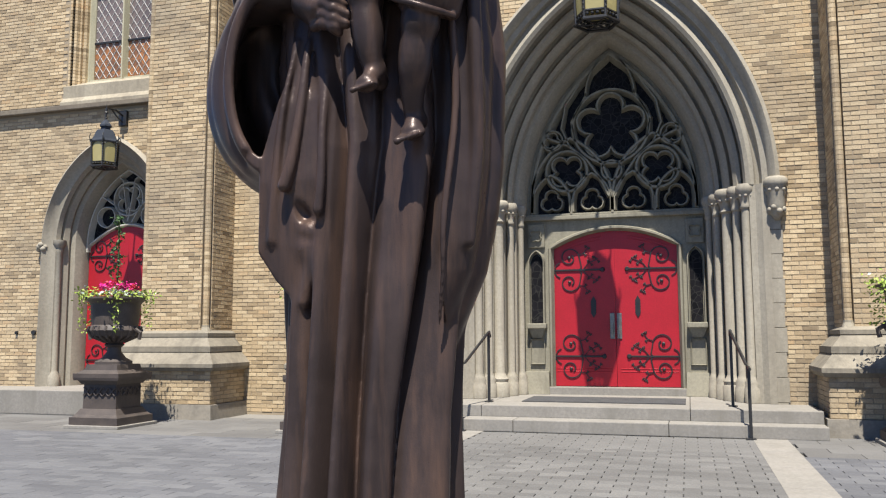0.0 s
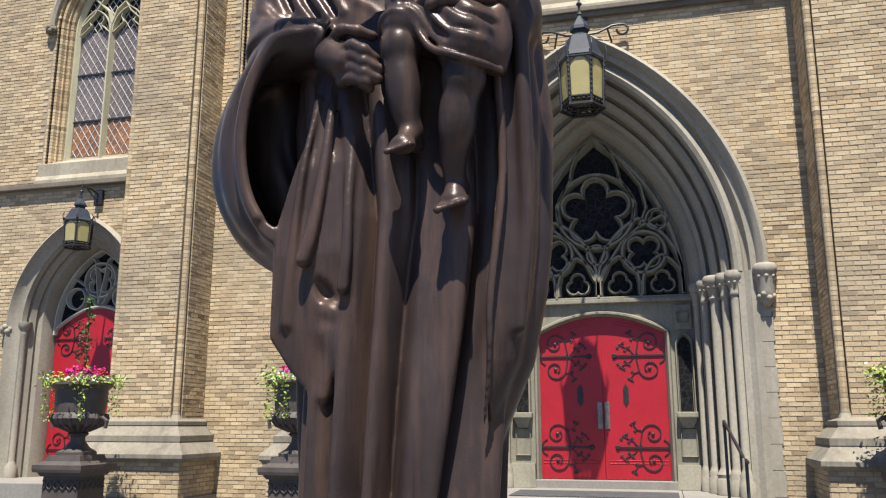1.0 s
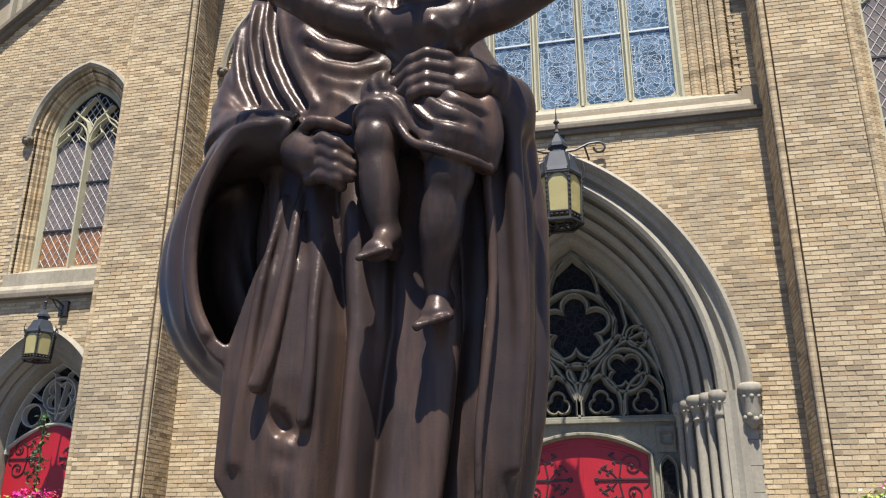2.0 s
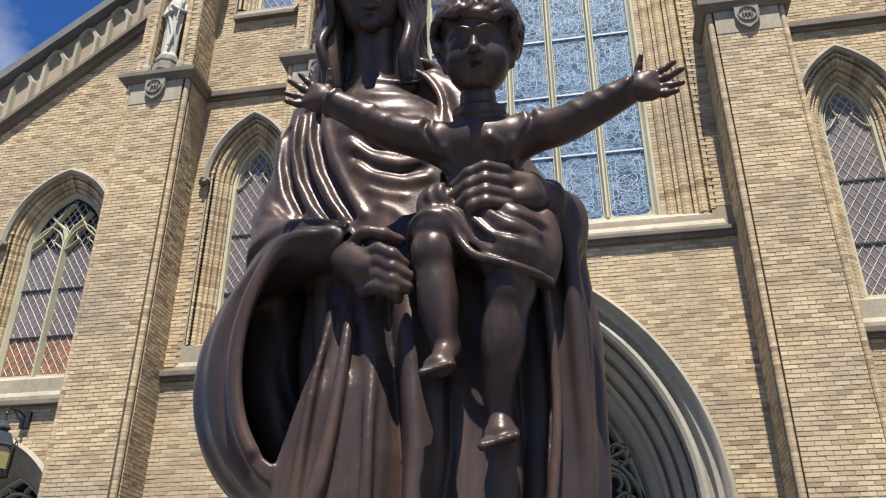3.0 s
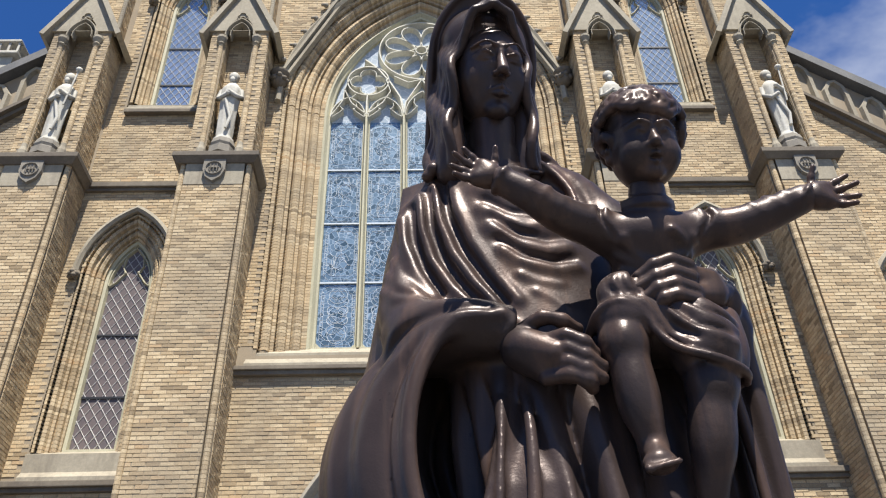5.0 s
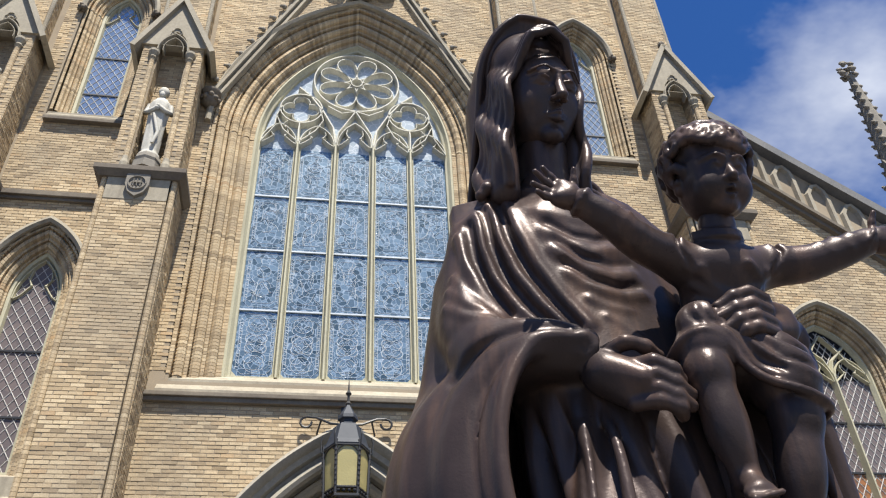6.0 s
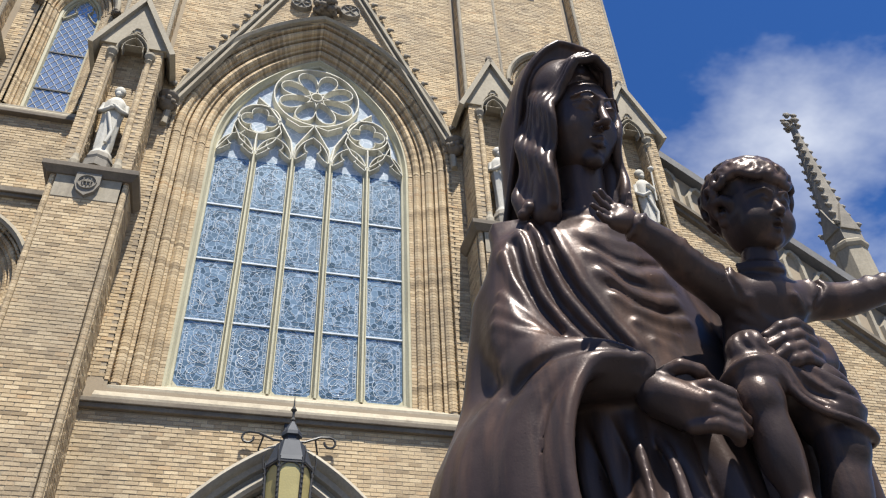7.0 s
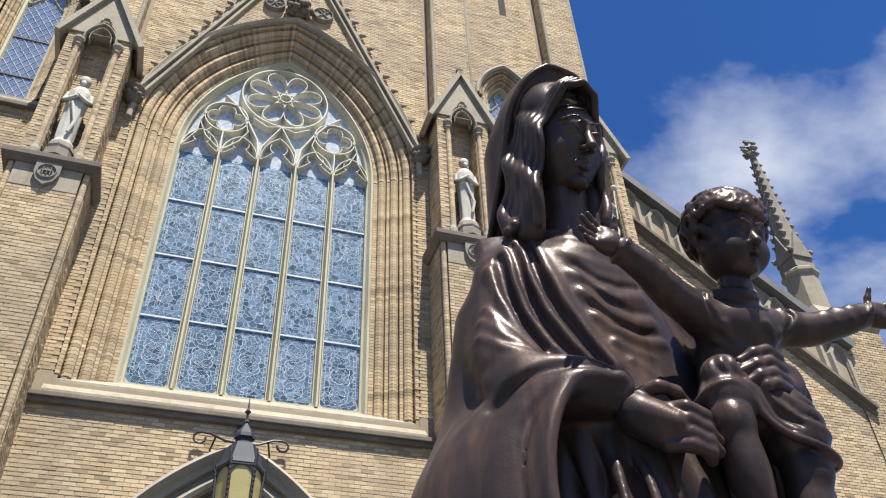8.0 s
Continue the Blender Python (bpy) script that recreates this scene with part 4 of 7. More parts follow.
# aisle fronts with sloping arcaded parapet
for s, num in ((-1, "left"), (1, "right")):
    wall = empty("wall_aisle_" + num, "buff brick aisle front under a sloping arcaded parapet", "wall", kind="structure")
    cx = s * 9.2
    XI, XO = 7.6, 13.3
    top = lambda x: 15.80 - 0.80 * (abs(x) - 8.1)
    low = lambda x: 14.42 - 0.84 * (abs(x) - 8.1)
    out = [(s * XI, 0), (s * XO, 0), (s * XO, top(XO) - 0.15), (s * XI, top(XI) - 0.15)]
    holes = [arch(0.75, 0.43, 9.05, 6.1, d=0.33, cx=cx), arch(0.92, 0.7, 3.15, 0.02, d=0.48, cx=cx)]
    part("masonry", wall_with_openings(B(), out, holes, 0, 0.7), MORTAR, wall)
    brick_face(wall, *sorted((s * 7.85, s * XO)), 0.05, 15.5, front(0),
               lambda u, z: ~inside_arch(u - cx, z, 1.10, 0.43, 9.05, 5.8) & ~inside_arch(u - cx, z, 1.42, 0.7, 3.15, -1) & (z < low(u) - 0.16) & ~((z > 5.68) & (z < 5.85)) & ~((np.abs(u - cx) < 1.12) & (z > 5.8) & (z < 6.15)),
               single=(-10.9, -8.0, 4.2, 5.6) if s < 0 else None)
    bm = B()
    bar(bm, [(s * XI, top(XI)), (s * XO, top(XO))], 0.22, -0.24, 0.9, cham=0.9)
    part("coping", bm, SLATE, wall, "dark sloping coping")
    bm = B()
    bar(bm, [(s * XI, low(XI)), (s * XO, low(XO))], 0.13, -0.20, 0.05, cham=0.6)
    bar(bm, [(s * XI, low(XI) - 0.12), (s * XO, low(XO) - 0.12)], 0.12, -0.11, 0.05, cham=0.8)
    part("string_course", bm, DARKSTONE, wall, "dark sloping string course")
    bm = B()
    k = 0
    x = 8.0
    while x < XO - 0.3:
        zt, zl = top(x + 0.3), low(x + 0.3)
        lean = 0.8
        pts = [(s * (x + 0.08), zl + 0.22), (s * (x + 0.08), zt - 0.52), (s * (x + 0.20), zt - 0.30), (s * (x + 0.33), zt - 0.26), (s * (x + 0.46), zt - 0.42), (s * (x + 0.5), zt - 0.66), (s * (x + 0.5), zl - 0.05)]
        bar(bm, pts, 0.16, -0.09, 0.02, cham=0.5)
        x += 0.66
    part("blind_arcade", bm, SILL, wall, "blind stone arcade in the parapet")
    bm = box(B(), *sorted((s * 7.85, s * XO)), -0.13, 0.02, 5.70, 5.80, 0.015)
    part("drip_course", bm, DARKSTONE, wall)
    part("sill", sloped_sill(B(), cx - 1.15, cx + 1.15, 5.80, 6.36, 0.28), SILL, wall)
    brick_reveal(wall, 0.75, 0.43, 9.05, 6.2, 0.36, 0.33, cx)
    win = empty("window_6" if s < 0 else "window_7", "two-light traceried window with amber lower panes", "window", kind="structure")
    gy = 0.32
    for t in (-1, 1):
        part("pane", box(B(), *sorted((cx + t * 0.04, cx + t * 0.73)), gy, gy + 0.012, 7.14, 9.0), GLASS_LOW, win)
        part("lower_pane", box(B(), *sorted((cx + t * 0.04, cx + t * 0.73)), gy, gy + 0.012, 6.38, 7.12), GLASS_ORANGE, win, "amber stained glass")
    part("upper_pane", prism(B(), arch(0.75, 0.43, 9.05, 9.0, 12, cx), gy + 0.002, gy + 0.014), GLASS_DARK, win)
    bm = arch_sweep(B(), 0.75, 0.43, 9.05, 6.3, [(0.07, gy - 0.08), (0.02, gy - 0.10), (-0.03, gy - 0.02), (-0.03, gy + 0.06), (0.07, gy + 0.06)], 14, cx)
    bar(bm, [(cx, 6.3), (cx, 9.1)], 0.12, gy - 0.13, gy + 0.03, cham=0.25)
    box(bm, cx - 0.8, cx + 0.8, gy - 0.08, gy + 0.05, 6.28, 6.37)
    part("window_frame", bm, TRACERY, win, "cream painted frame and mullion")
    bm = B()
    for t in (-1, 1):
        cusped_head(bm, cx + t * 0.37, 0.34, 0.2, 8.95, gy - 0.10, gy + 0.01, 0.05)
        bar(bm, [(cx, 9.1), (cx + t * 0.10, 9.4), (cx + t * 0.34, 9.62), (cx + t * 0.44, 9.72)], 0.07, gy - 0.1, gy + 0.01)
        bar(bm, [(cx + t * 0.70, 9.1), (cx + t * 0.42, 9.35), (cx + t * 0.2, 9.7), (cx, 9.95)], 0.06, gy - 0.1, gy + 0.01)
    part("tracery", bm, TRACERY, win)
    part("leading", lattice(B(), 0.73, 0.43, 9.0, 6.4, gy - 0.004, cx, 0.15), LEAD, win)
    for z in (7.13, 8.1):
        part("saddle_bar", box(B(), cx - 0.73, cx + 0.73, gy - 0.03, gy - 0.008, z - 0.018, z + 0.018), IRON, win)
    # side door in a stone arch
    door = empty("door_2" if s < 0 else "door_3", "red side door in a pointed grey stone arch", "door", kind="structure")
    pr = [(0.52, 0.02), (0.52, -0.09), (0.47, -0.13), (0.42, -0.06), (0.36, 0.0), (0.28, 0.02), (0.24, 0.10), (0.30, 0.14), (0.22, 0.16), (0.16, 0.24), (0.18, 0.30), (0.08, 0.32), (0.03, 0.42), (0.0, 0.52), (0.0, 0.72), (0.52, 0.72)]
    smooth(part("stone_arch", arch_sweep(B(), 0.92, 0.7, 3.15, 0.4, pr, 18, cx), STONE, door, "moulded grey stone surround"), 35)
    for t in (-1, 1):
        col = mesh_object("colonnette", lathe(B(), [(0.11, 0.4), (0.11, 0.6), (0.07, 0.68), (0.06, 0.72), (0.06, 2.95), (0.08, 3.0), (0.07, 3.04), (0.12, 3.12), (0.12, 3.2)], cx + t * 1.18, 0.1, 14), STONE, door)
        smooth(col, 45)
        door_leaf(door, min(cx, cx + t * 0.9), max(cx, cx + t * 0.9), 0.46, 3.06, 0.42, 0.6, cx + t * 0.9, (0.90, 2.92), 0.8, False)
        bm = B()
        for q in range(9):
            a = 0.7 * q
            ball(bm, (cx + t * 1.44 + 0.06 * math.cos(a), -0.06 + 0.05 * math.sin(a), 3.06 + 0.045 * math.sin(2.1 * q)), 0.06, 7)
        smooth(part("label_stop", bm, STONE, door), 70)
    bm = B()
    part("over_light", prism(B(), arch(0.92, 0.7, 3.15, 3.4, 14, cx), 0.66, 0.68), GLASS_DARK, door, "dark glass behind fan tracery")
    bar(bm, arch(0.9, 0.7, 3.15, 3.0, 14, cx), 0.08, 0.52, 0.66)
    bar(bm, [(cx - 0.9 + 1.8 * i / 12, 3.12 + 0.40 * math.sin(math.pi * i / 12)) for i in range(13)], 0.09, 0.54, 0.66)
    bar(bm, circle_pts(cx, 4.02, 0.33), 0.06, 0.54, 0.66, True)
    bar(bm, foil_pts(cx, 4.02, 0.28, 4, 45, 0.42), 0.05, 0.56, 0.66, True)
    for t in (-1, 1):
        bar(bm, circle_pts(cx + t * 0.5, 3.68, 0.2), 0.05, 0.54, 0.66, True)
        bar(bm, [(cx + t * 0.08, 3.55), (cx + t * 0.3, 3.9), (cx + t * 0.62, 4.1)], 0.05, 0.54, 0.66)
        bar(bm, [(cx, 3.56), (cx + t * 0.14, 4.4), (cx + t * 0.28, 4.5)], 0.05, 0.54, 0.66)
    part("tracery", bm, PALE, door, "pale carved tracery")
    bm = box(B(), cx - 2.4, cx + 2.4 if s < 0 else cx + 2.4, -0.95, 0.72, 0.0, 0.42, 0.015)
    tagged(part("side_step", bm, CONCRETE, None), "long pale stone step before the side door", "step", kind="structure")

# lower body of the church behind the front, so that the place is closed
bm = B()
prism(bm, [(-13.0, 0), (13.0, 0), (13.0, 11.2), (7.7, 15.4), (-7.7, 15.4), (-13.0, 11.2)], 2.4, 30)
tagged(part("church_body", bm, SLATE, None), "long church body behind the brick front", "church", kind="structure")
bm = box(B(), -7.3, 7.3, 1.2, 14, 15.0, 26.9)
tagged(part("tower_body", bm, MORTAR, None), "massive brick tower core behind the front", "tower", kind="structure")


# buttresses with niches, gablets and upper strips
HW, YF = 0.66, -0.80


def coursed_roll(x, y, r, z0, z1):
    """A slender shaft of moulded bricks."""
    V, F = [], []
    n = 10
    z = z0
    while z < z1 - 0.05:
        base = len(V)
        for zz in (z, z + TALL + 0.003):
            V += [(x + r * math.cos(6.28319 * k / n), y + r * math.sin(6.28319 * k / n), zz) for k in range(n)]
        for k in range(n):
            F.append((base + k, base + (k + 1) % n, base + n + (k + 1) % n, base + n + k))
        F.append(tuple(base + k for k in range(n))[::-1])
        F.append(tuple(base + n + k for k in range(n)))
        z += COURSE
    return V, [], F


def extrude_plan(bm, plan, z0, z1):
    a = [bm.verts.new((x, y, z0)) for x, y in plan]
    b = [bm.verts.new((x, y, z1)) for x, y in plan]
    bm.faces.new(a[::-1]), bm.faces.new(b)
    for i in range(len(plan)):
        j = (i + 1) % len(plan)
        bm.faces.new((a[i], a[j], b[j], b[i]))
    return bm


def make_buttress():
    bt = empty("buttress", "tall buff brick buttress with statue niche and stone gablet", "buttress", kind="structure", group="front buttresses")
    N = 0.12
    plan = [(-HW, 0.3), (-HW, YF + N), (-HW + N, YF + N), (-HW + N, YF), (HW - N, YF), (HW - N, YF + N), (HW, YF + N), (HW, 0.3)]
    part("shaft", extrude_plan(B(), plan, 1.30, 12.0), MORTAR, bt)
    brick_face(bt, -HW + N, HW - N, 1.42, 11.42, front(YF))
    for s in (-1, 1):
        brick_face(bt, YF + N, 0.0, 1.42, 11.9, side(s * HW, s))
        part("angle_shaft", coursed_roll(s * (HW - 0.055), YF + 0.055, 0.055, 1.5, 11.95), BRICK, bt)["kind"] = "stuff"
        part("angle_base", lathe(B(), [(0.085, 1.36), (0.085, 1.44), (0.065, 1.50), (0.065, 1.53)], s * (HW - 0.055), YF + 0.055, 10), SILL, bt)
        part("angle_backing", extrude_plan(B(), [(s * (HW - 0.055) + 0.047 * math.cos(0.785 * k), YF + 0.055 + 0.047 * math.sin(0.785 * k)) for k in range(8)], 1.4, 11.98), MORTAR, bt)
    # plinth
    part("plinth_foot", taper(B(), (-1.0, 1.0, -1.16, 0.3), (-0.98, 0.98, -1.14, 0.3), 0.0, 0.24), PLINTHSTONE, bt, "rough dark stone footing")
    part("plinth_core", box(B(), -0.93, 0.93, -1.09, 0.3, 0.24, 0.80), MORTAR, bt)
    brick_face(bt, -0.93, 0.93, 0.25, 0.80, front(-1.09))
    for s in (-1, 1):
        brick_face(bt, -1.09, -0.02, 0.25, 0.80, side(s * 0.93, s))
    bm = B()
    for x0, y0, z0, x1, y1, z1 in ((0.98, -1.14, 0.78, 1.03, -1.19, 0.84), (1.03, -1.19, 0.84, 1.03, -1.19, 0.90), (1.03, -1.19, 0.90, 0.86, -1.01, 1.09), (0.88, -1.03, 1.09, 0.88, -1.03, 1.18), (0.86, -1.01, 1.18, 0.72, -0.87, 1.34), (0.74, -0.89, 1.34, 0.74, -0.89, 1.40), (0.74, -0.89, 1.40, 0.66, -0.80, 1.45)):
        taper(bm, (-x0, x0, y0, 0.3), (-x1, x1, y1, 0.3), z0, z1)
    part("plinth_moulding", bm, WEATHERED, bt, "weathered stepped stone plinth")
    # cap with shield
    part("cap_panel", box(B(), -HW + N, HW - N, YF - 0.012, YF + 0.1, 11.42, 12.0, 0.006), SILL, bt)
    bm = B()
    taper(bm, (-0.70, 0.70, YF - 0.04, 0.0), (-0.79, 0.79, YF - 0.13, 0.0), 11.92, 12.02)
    box(bm, -0.80, 0.80, YF - 0.14, 0.0, 12.02, 12.13, 0.012)
    taper(bm, (-0.78, 0.78, YF - 0.12, 0.0), (-0.64, 0.64, YF + 0.04, 0.0), 12.13, 12.24)
    part("cap", bm, DARKSTONE, bt, "dark moulded stone cap")
    bm = prism(B(), [(-0.20, 11.96), (0.20, 11.96), (0.205, 11.72), (0.14, 11.55), (0.0, 11.44), (-0.14, 11.55), (-0.205, 11.72)], YF - 0.09, YF)
    bar(bm, circle_pts(0, 11.74, 0.15, 18), 0.035, YF - 0.12, YF - 0.08, True)
    for x in (-0.06, 0, 0.06):
        bar(bm, [(x, 11.66), (x, 11.82)], 0.03, YF - 0.12, YF - 0.08)
    bar(bm, [(-0.09, 11.74), (0.09, 11.74)], 0.025, YF - 0.12, YF - 0.08)
    part("shield", bm, PLINTHSTONE, bt, "small carved stone shield")
    # niche stage
    W2, Y2 = 0.60, -0.70
    zs, ze = 15.45, 15.95
    for s in (-1, 1):
        x0, x1 = sorted((s * 0.29, s * W2))
        part("niche_pier", box(B(), x0, x1, Y2, 0.3, 12.2, ze), MORTAR, bt)
        brick_face(bt, x0, x1, 12.30, ze - 0.1, front(Y2), lambda u, z: ~((np.abs(u) < 0.45) & (z < 15.5)))
        brick_face(bt, Y2, 0.0, 12.30, ze - 0.2, side(s * W2, s))
        brick_face(bt, Y2 + 0.02, -0.36, 12.5, ze - 0.4, side(s * 0.29, -s))
        part("niche_shaft", coursed_roll(s * 0.365, Y2 - 0.02, 0.055, 12.5, 15.35), BRICK, bt)["kind"] = "stuff"
        bm = lathe(B(), [(0.055, 15.33), (0.09, 15.36), (0.06, 15.41), (0.11, 15.52), (0.11, 15.58)], s * 0.365, Y2 - 0.02, 10)
        lathe(bm, [(0.09, 12.24), (0.09, 12.34), (0.06, 12.44), (0.055, 12.52)], s * 0.365, Y2 - 0.02, 10)
        part("niche_capital", bm, SILL, bt)
    part("niche_back", box(B(), -0.30, 0.30, -0.36, 0.3, 12.2, 16.4), MORTAR, bt)
    brick_face(bt, -0.29, 0.29, 12.3, 16.0, front(-0.36))
    gz = 17.25
    gab = [(-0.68, 15.78), (0.68, 15.78), (0.0, gz)]
    part("gablet_front", wall_with_openings(B(), gab, [arch(0.26, 0.25, 15.80, 15.79, 8)], Y2 - 0.05, Y2 + 0.12), SILL, bt, "stone gablet with trefoil arch")
    part("gablet_fill", prism(B(), [(-0.60, 15.90), (0.60, 15.90), (0.0, gz - 0.05)], Y2 + 0.13, 0.2), MORTAR, bt)
    bm = B()
    for s in (-1, 1):
        bar(bm, [(s * 0.80, 15.60), (0, gz + 0.12)], 0.13, Y2 - 0.15, 0.1, cham=0.85)
    bar(bm, arch(0.30, 0.28, 15.62, 15.60, 10), 0.07, Y2 - 0.10, Y2)
    bar(bm, foil_pts(0, 16.22, 0.12, 3, 90, 0.4), 0.03, Y2 - 0.08, Y2, True)
    bar(bm, arch(0.20, 0.2, 15.68, 15.60, 8), 0.04, Y2 - 0.07, Y2 + 0.1)
    part("gablet_coping", bm, SILL, bt, "steep stone coping of the gablet")
    ball(bm2 := B(), (0, Y2 - 0.05, gz + 0.22), 0.09, 8, (1, 1, 1.3))
    part("finial", bm2, DARKSTONE, bt)
    # upper strip
    part("upper_strip", box(B(), -0.52, 0.52, -0.34, 0.3, 15.6, 27.0), MORTAR, bt)
    brick_face(bt, -0.44, 0.44, 16.4, 26.9, front(-0.34))
    for s in (-1, 1):
        brick_face(bt, -0.30, 0.0, 16.0, 26.9, side(s * 0.52, s))
        part("upper_roll", coursed_roll(s * 0.48, -0.31, 0.05, 16.4, 26.9), SILL, bt)["kind"] = "stuff"
    return bt


first = make_buttress()
first.location = (-3.87, 0, 0)
buttresses = [first] + [copy_thing(first, pose(x, 0, 0)) for x in (-7.2, 3.87, 7.2)]


# a figure of carved stone for the niches: one plain draped mesh each
def niche_figure(x, arm):
    bm = B()
    prof = [(0.19, 0.0), (0.20, 0.06), (0.15, 0.10), (0.155, 0.40), (0.17, 0.80), (0.185, 1.05), (0.205, 1.30), (0.20, 1.45), (0.12, 1.58), (0.062, 1.63), (0.062, 1.68)]
    n = 28
    rings = []
    for i in range(34):
        z = 1.68 * i / 33
        r = np.interp(z, [p[1] for p in prof], [p[0] for p in prof])
        ring = []
        for k in range(n):
            a = 6.28319 * k / n
            f = 1 + (0.07 * math.sin(7 * a + 1.5 * z + arm) + 0.05 * math.sin(11 * a - 2.2 * z)) * (0.12 < z < 1.4)
            ring.append(bm.verts.new((r * f * math.cos(a), r * f * 0.8 * math.sin(a), z)))
        rings.append(ring)
    for p, q in zip(rings, rings[1:]):
        for k in range(n):
            bm.faces.new((p[k], p[(k + 1) % n], q[(k + 1) % n], q[k]))
    bm.faces.new(rings[0][::-1]), bm.faces.new(rings[-1])
    ball(bm, (0, -0.02, 1.80), 0.105, 14, (0.9, 1.0, 1.25))
    ball(bm, (0, 0.02, 1.85), 0.115, 12, (0.95, 1.0, 1.05))
    ball(bm, (0, -0.09, 1.69), 0.055, 8, (1, 0.8, 1.4))
    for s in (-1, 1):
        tube(bm, [(s * 0.19, 0, 1.42), (s * 0.24, -0.03, 1.18), (s * 0.13, -0.17, 1.12 + 0.06 * arm * s), (s * 0.02, -0.2, 1.20 + 0.06 * arm * s)], 0.062, 8, 0.04)
        ball(bm, (s * 0.01, -0.2, 1.2 + 0.06 * arm * s), 0.05, 8)
    tube(bm, [(-0.05, -0.16, 1.05), (0.10, -0.17, 0.55), (0.05, -0.16, 0.25)], 0.035, 6)
    if arm > 1:
        tube(bm, [(0.14, -0.18, 0.9), (0.22, -0.16, 1.95)], 0.02, 6)
        ball(bm, (0.22, -0.16, 1.9), 0.07, 8)
    ob = mesh_object("niche_statue", bm, PALE)
    smooth(ob, 70)
    ob.matrix_world = pose(x, -0.62, 12.62)
    return tagged(ob, "white carved stone standing figure in a niche", "statue", group="niche statues")


for x, arm in ((-7.2, 1.2), (-3.87, 0.4), (3.87, -0.5), (7.2, 2.0)):
    niche_figure(x, arm)
    bm = lathe(B(), [(0.27, 12.24), (0.27, 12.40), (0.23, 12.44), (0.25, 12.50), (0.22, 12.62)], x, -0.60, 8)
    tagged(part("niche_pedestal", bm, PLINTHSTONE, None), "small dark octagonal stone base in a niche", "pedestal", group="niche pedestals")

# corner turret with crocketed spire at the outer end of the aisle
for s in (1, -1):
    turret = empty("corner_turret", "square brick corner turret" + (" with a crocketed stone spire" if s > 0 else ""), "turret", kind="structure", at=(s * 13.75, 0.9, 0))
    part("body", taper(B(), (-0.75, 0.75, -0.95, 0.75), (-0.70, 0.70, -0.9, 0.70), 0, 12.4), MORTAR, turret)
    brick_face(turret, -0.70, 0.70, 0.1, 12.3, front(-0.94))
    brick_face(turret, -0.85, 0.7, 0.1, 12.3, side(-s * 0.735, -s))
    bm = B()
    taper(bm, (-0.72, 0.72, -0.92, 0.72), (-0.78, 0.78, -1.0, 0.78), 12.3, 12.42)
    taper(bm, (-0.78, 0.78, -1.0, 0.78), (-0.52, 0.52, -0.52, 0.52), 12.42, 13.2)
    part("weathering", bm, SILL, turret)
    if s > 0:
        part("lantern_stage", lathe(B(), [(0.42, 13.1), (0.40, 14.6)], 0, 0, 8), SILL, turret)
        part("collar", lathe(B(), [(0.42, 14.42), (0.48, 14.50), (0.48, 14.58), (0.40, 14.66)], 0, 0, 8), SILL, turret)
        bm = B()
        taper(bm, (-0.31, 0.31, -0.31, 0.31), (-0.29, 0.29, -0.29, 0.29), 14.66, 15.3)
        for q in range(4):
            m = pose(0, 0, 0, 0, 0, 90 * q)
            for p in ([(-0.29, 15.0), (0.29, 15.0), (0.0, 15.9)],):
                a = [bm.verts.new(m @ Vector((x, -0.36, z))) for x, z in p]
                b = [bm.verts.new(m @ Vector((x, -0.20, z))) for x, z in p]
                bm.faces.new(a), bm.faces.new(b[::-1])
                for i in range(3):
                    bm.faces.new((a[i], a[(i + 1) % 3], b[(i + 1) % 3], b[i]))
            c = m @ Vector((0.36, -0.36, 0))
            crocket(bm, c.x * 0.9, c.y * 0.9, 15.2, 0.11, 0)
        lathe(bm, [(0.33, 15.2), (0.075, 19.3)], 0, 0, 8)
        for i in range(11):
            f = i / 11
            for q in range(4):
                a = 0.785 + 1.5708 * q
                r = 0.31 - 0.22 * f
                crocket(bm, r * math.cos(a), r * math.sin(a), 15.6 + 3.4 * f, 0.115 - 0.03 * f, 0)
        crocket(bm, 0, 0, 19.15, 0.17, 0)
        for q in range(4):
            crocket(bm, 0.19 * math.cos(1.5708 * q), 0.19 * math.sin(1.5708 * q), 19.30, 0.14, 0)
            crocket(bm, 0.15 * math.cos(1.5708 * q + 0.6), 0.15 * math.sin(1.5708 * q + 0.6), 19.58, 0.12, 0)
        crocket(bm, 0, 0, 19.75, 0.12, 0)
        part("spire", bm, PLINTHSTONE, turret, "weathered grey crocketed spire")

# far roof-top box seen over the left slope
bm = box(B(), -11.85, -11.25, 3.2, 3.8, 12.0, 19.55, 0.02)
box(bm, -12.0, -11.1, 3.05, 3.95, 19.55, 19.65, 0.02)
box(bm, -12.0, -11.1, 3.05, 3.95, 20.02, 20.10, 0.02)
for i in range(4):
    for y in (3.1, 3.86):
        box(bm, -11.96 + 0.26 * i, -11.90 + 0.26 * i, y, y + 0.06, 19.65, 20.02)
tagged(part("roof_turret", bm, PALE, None), "pale open-topped turret behind the aisle roof", "turret", kind="structure")

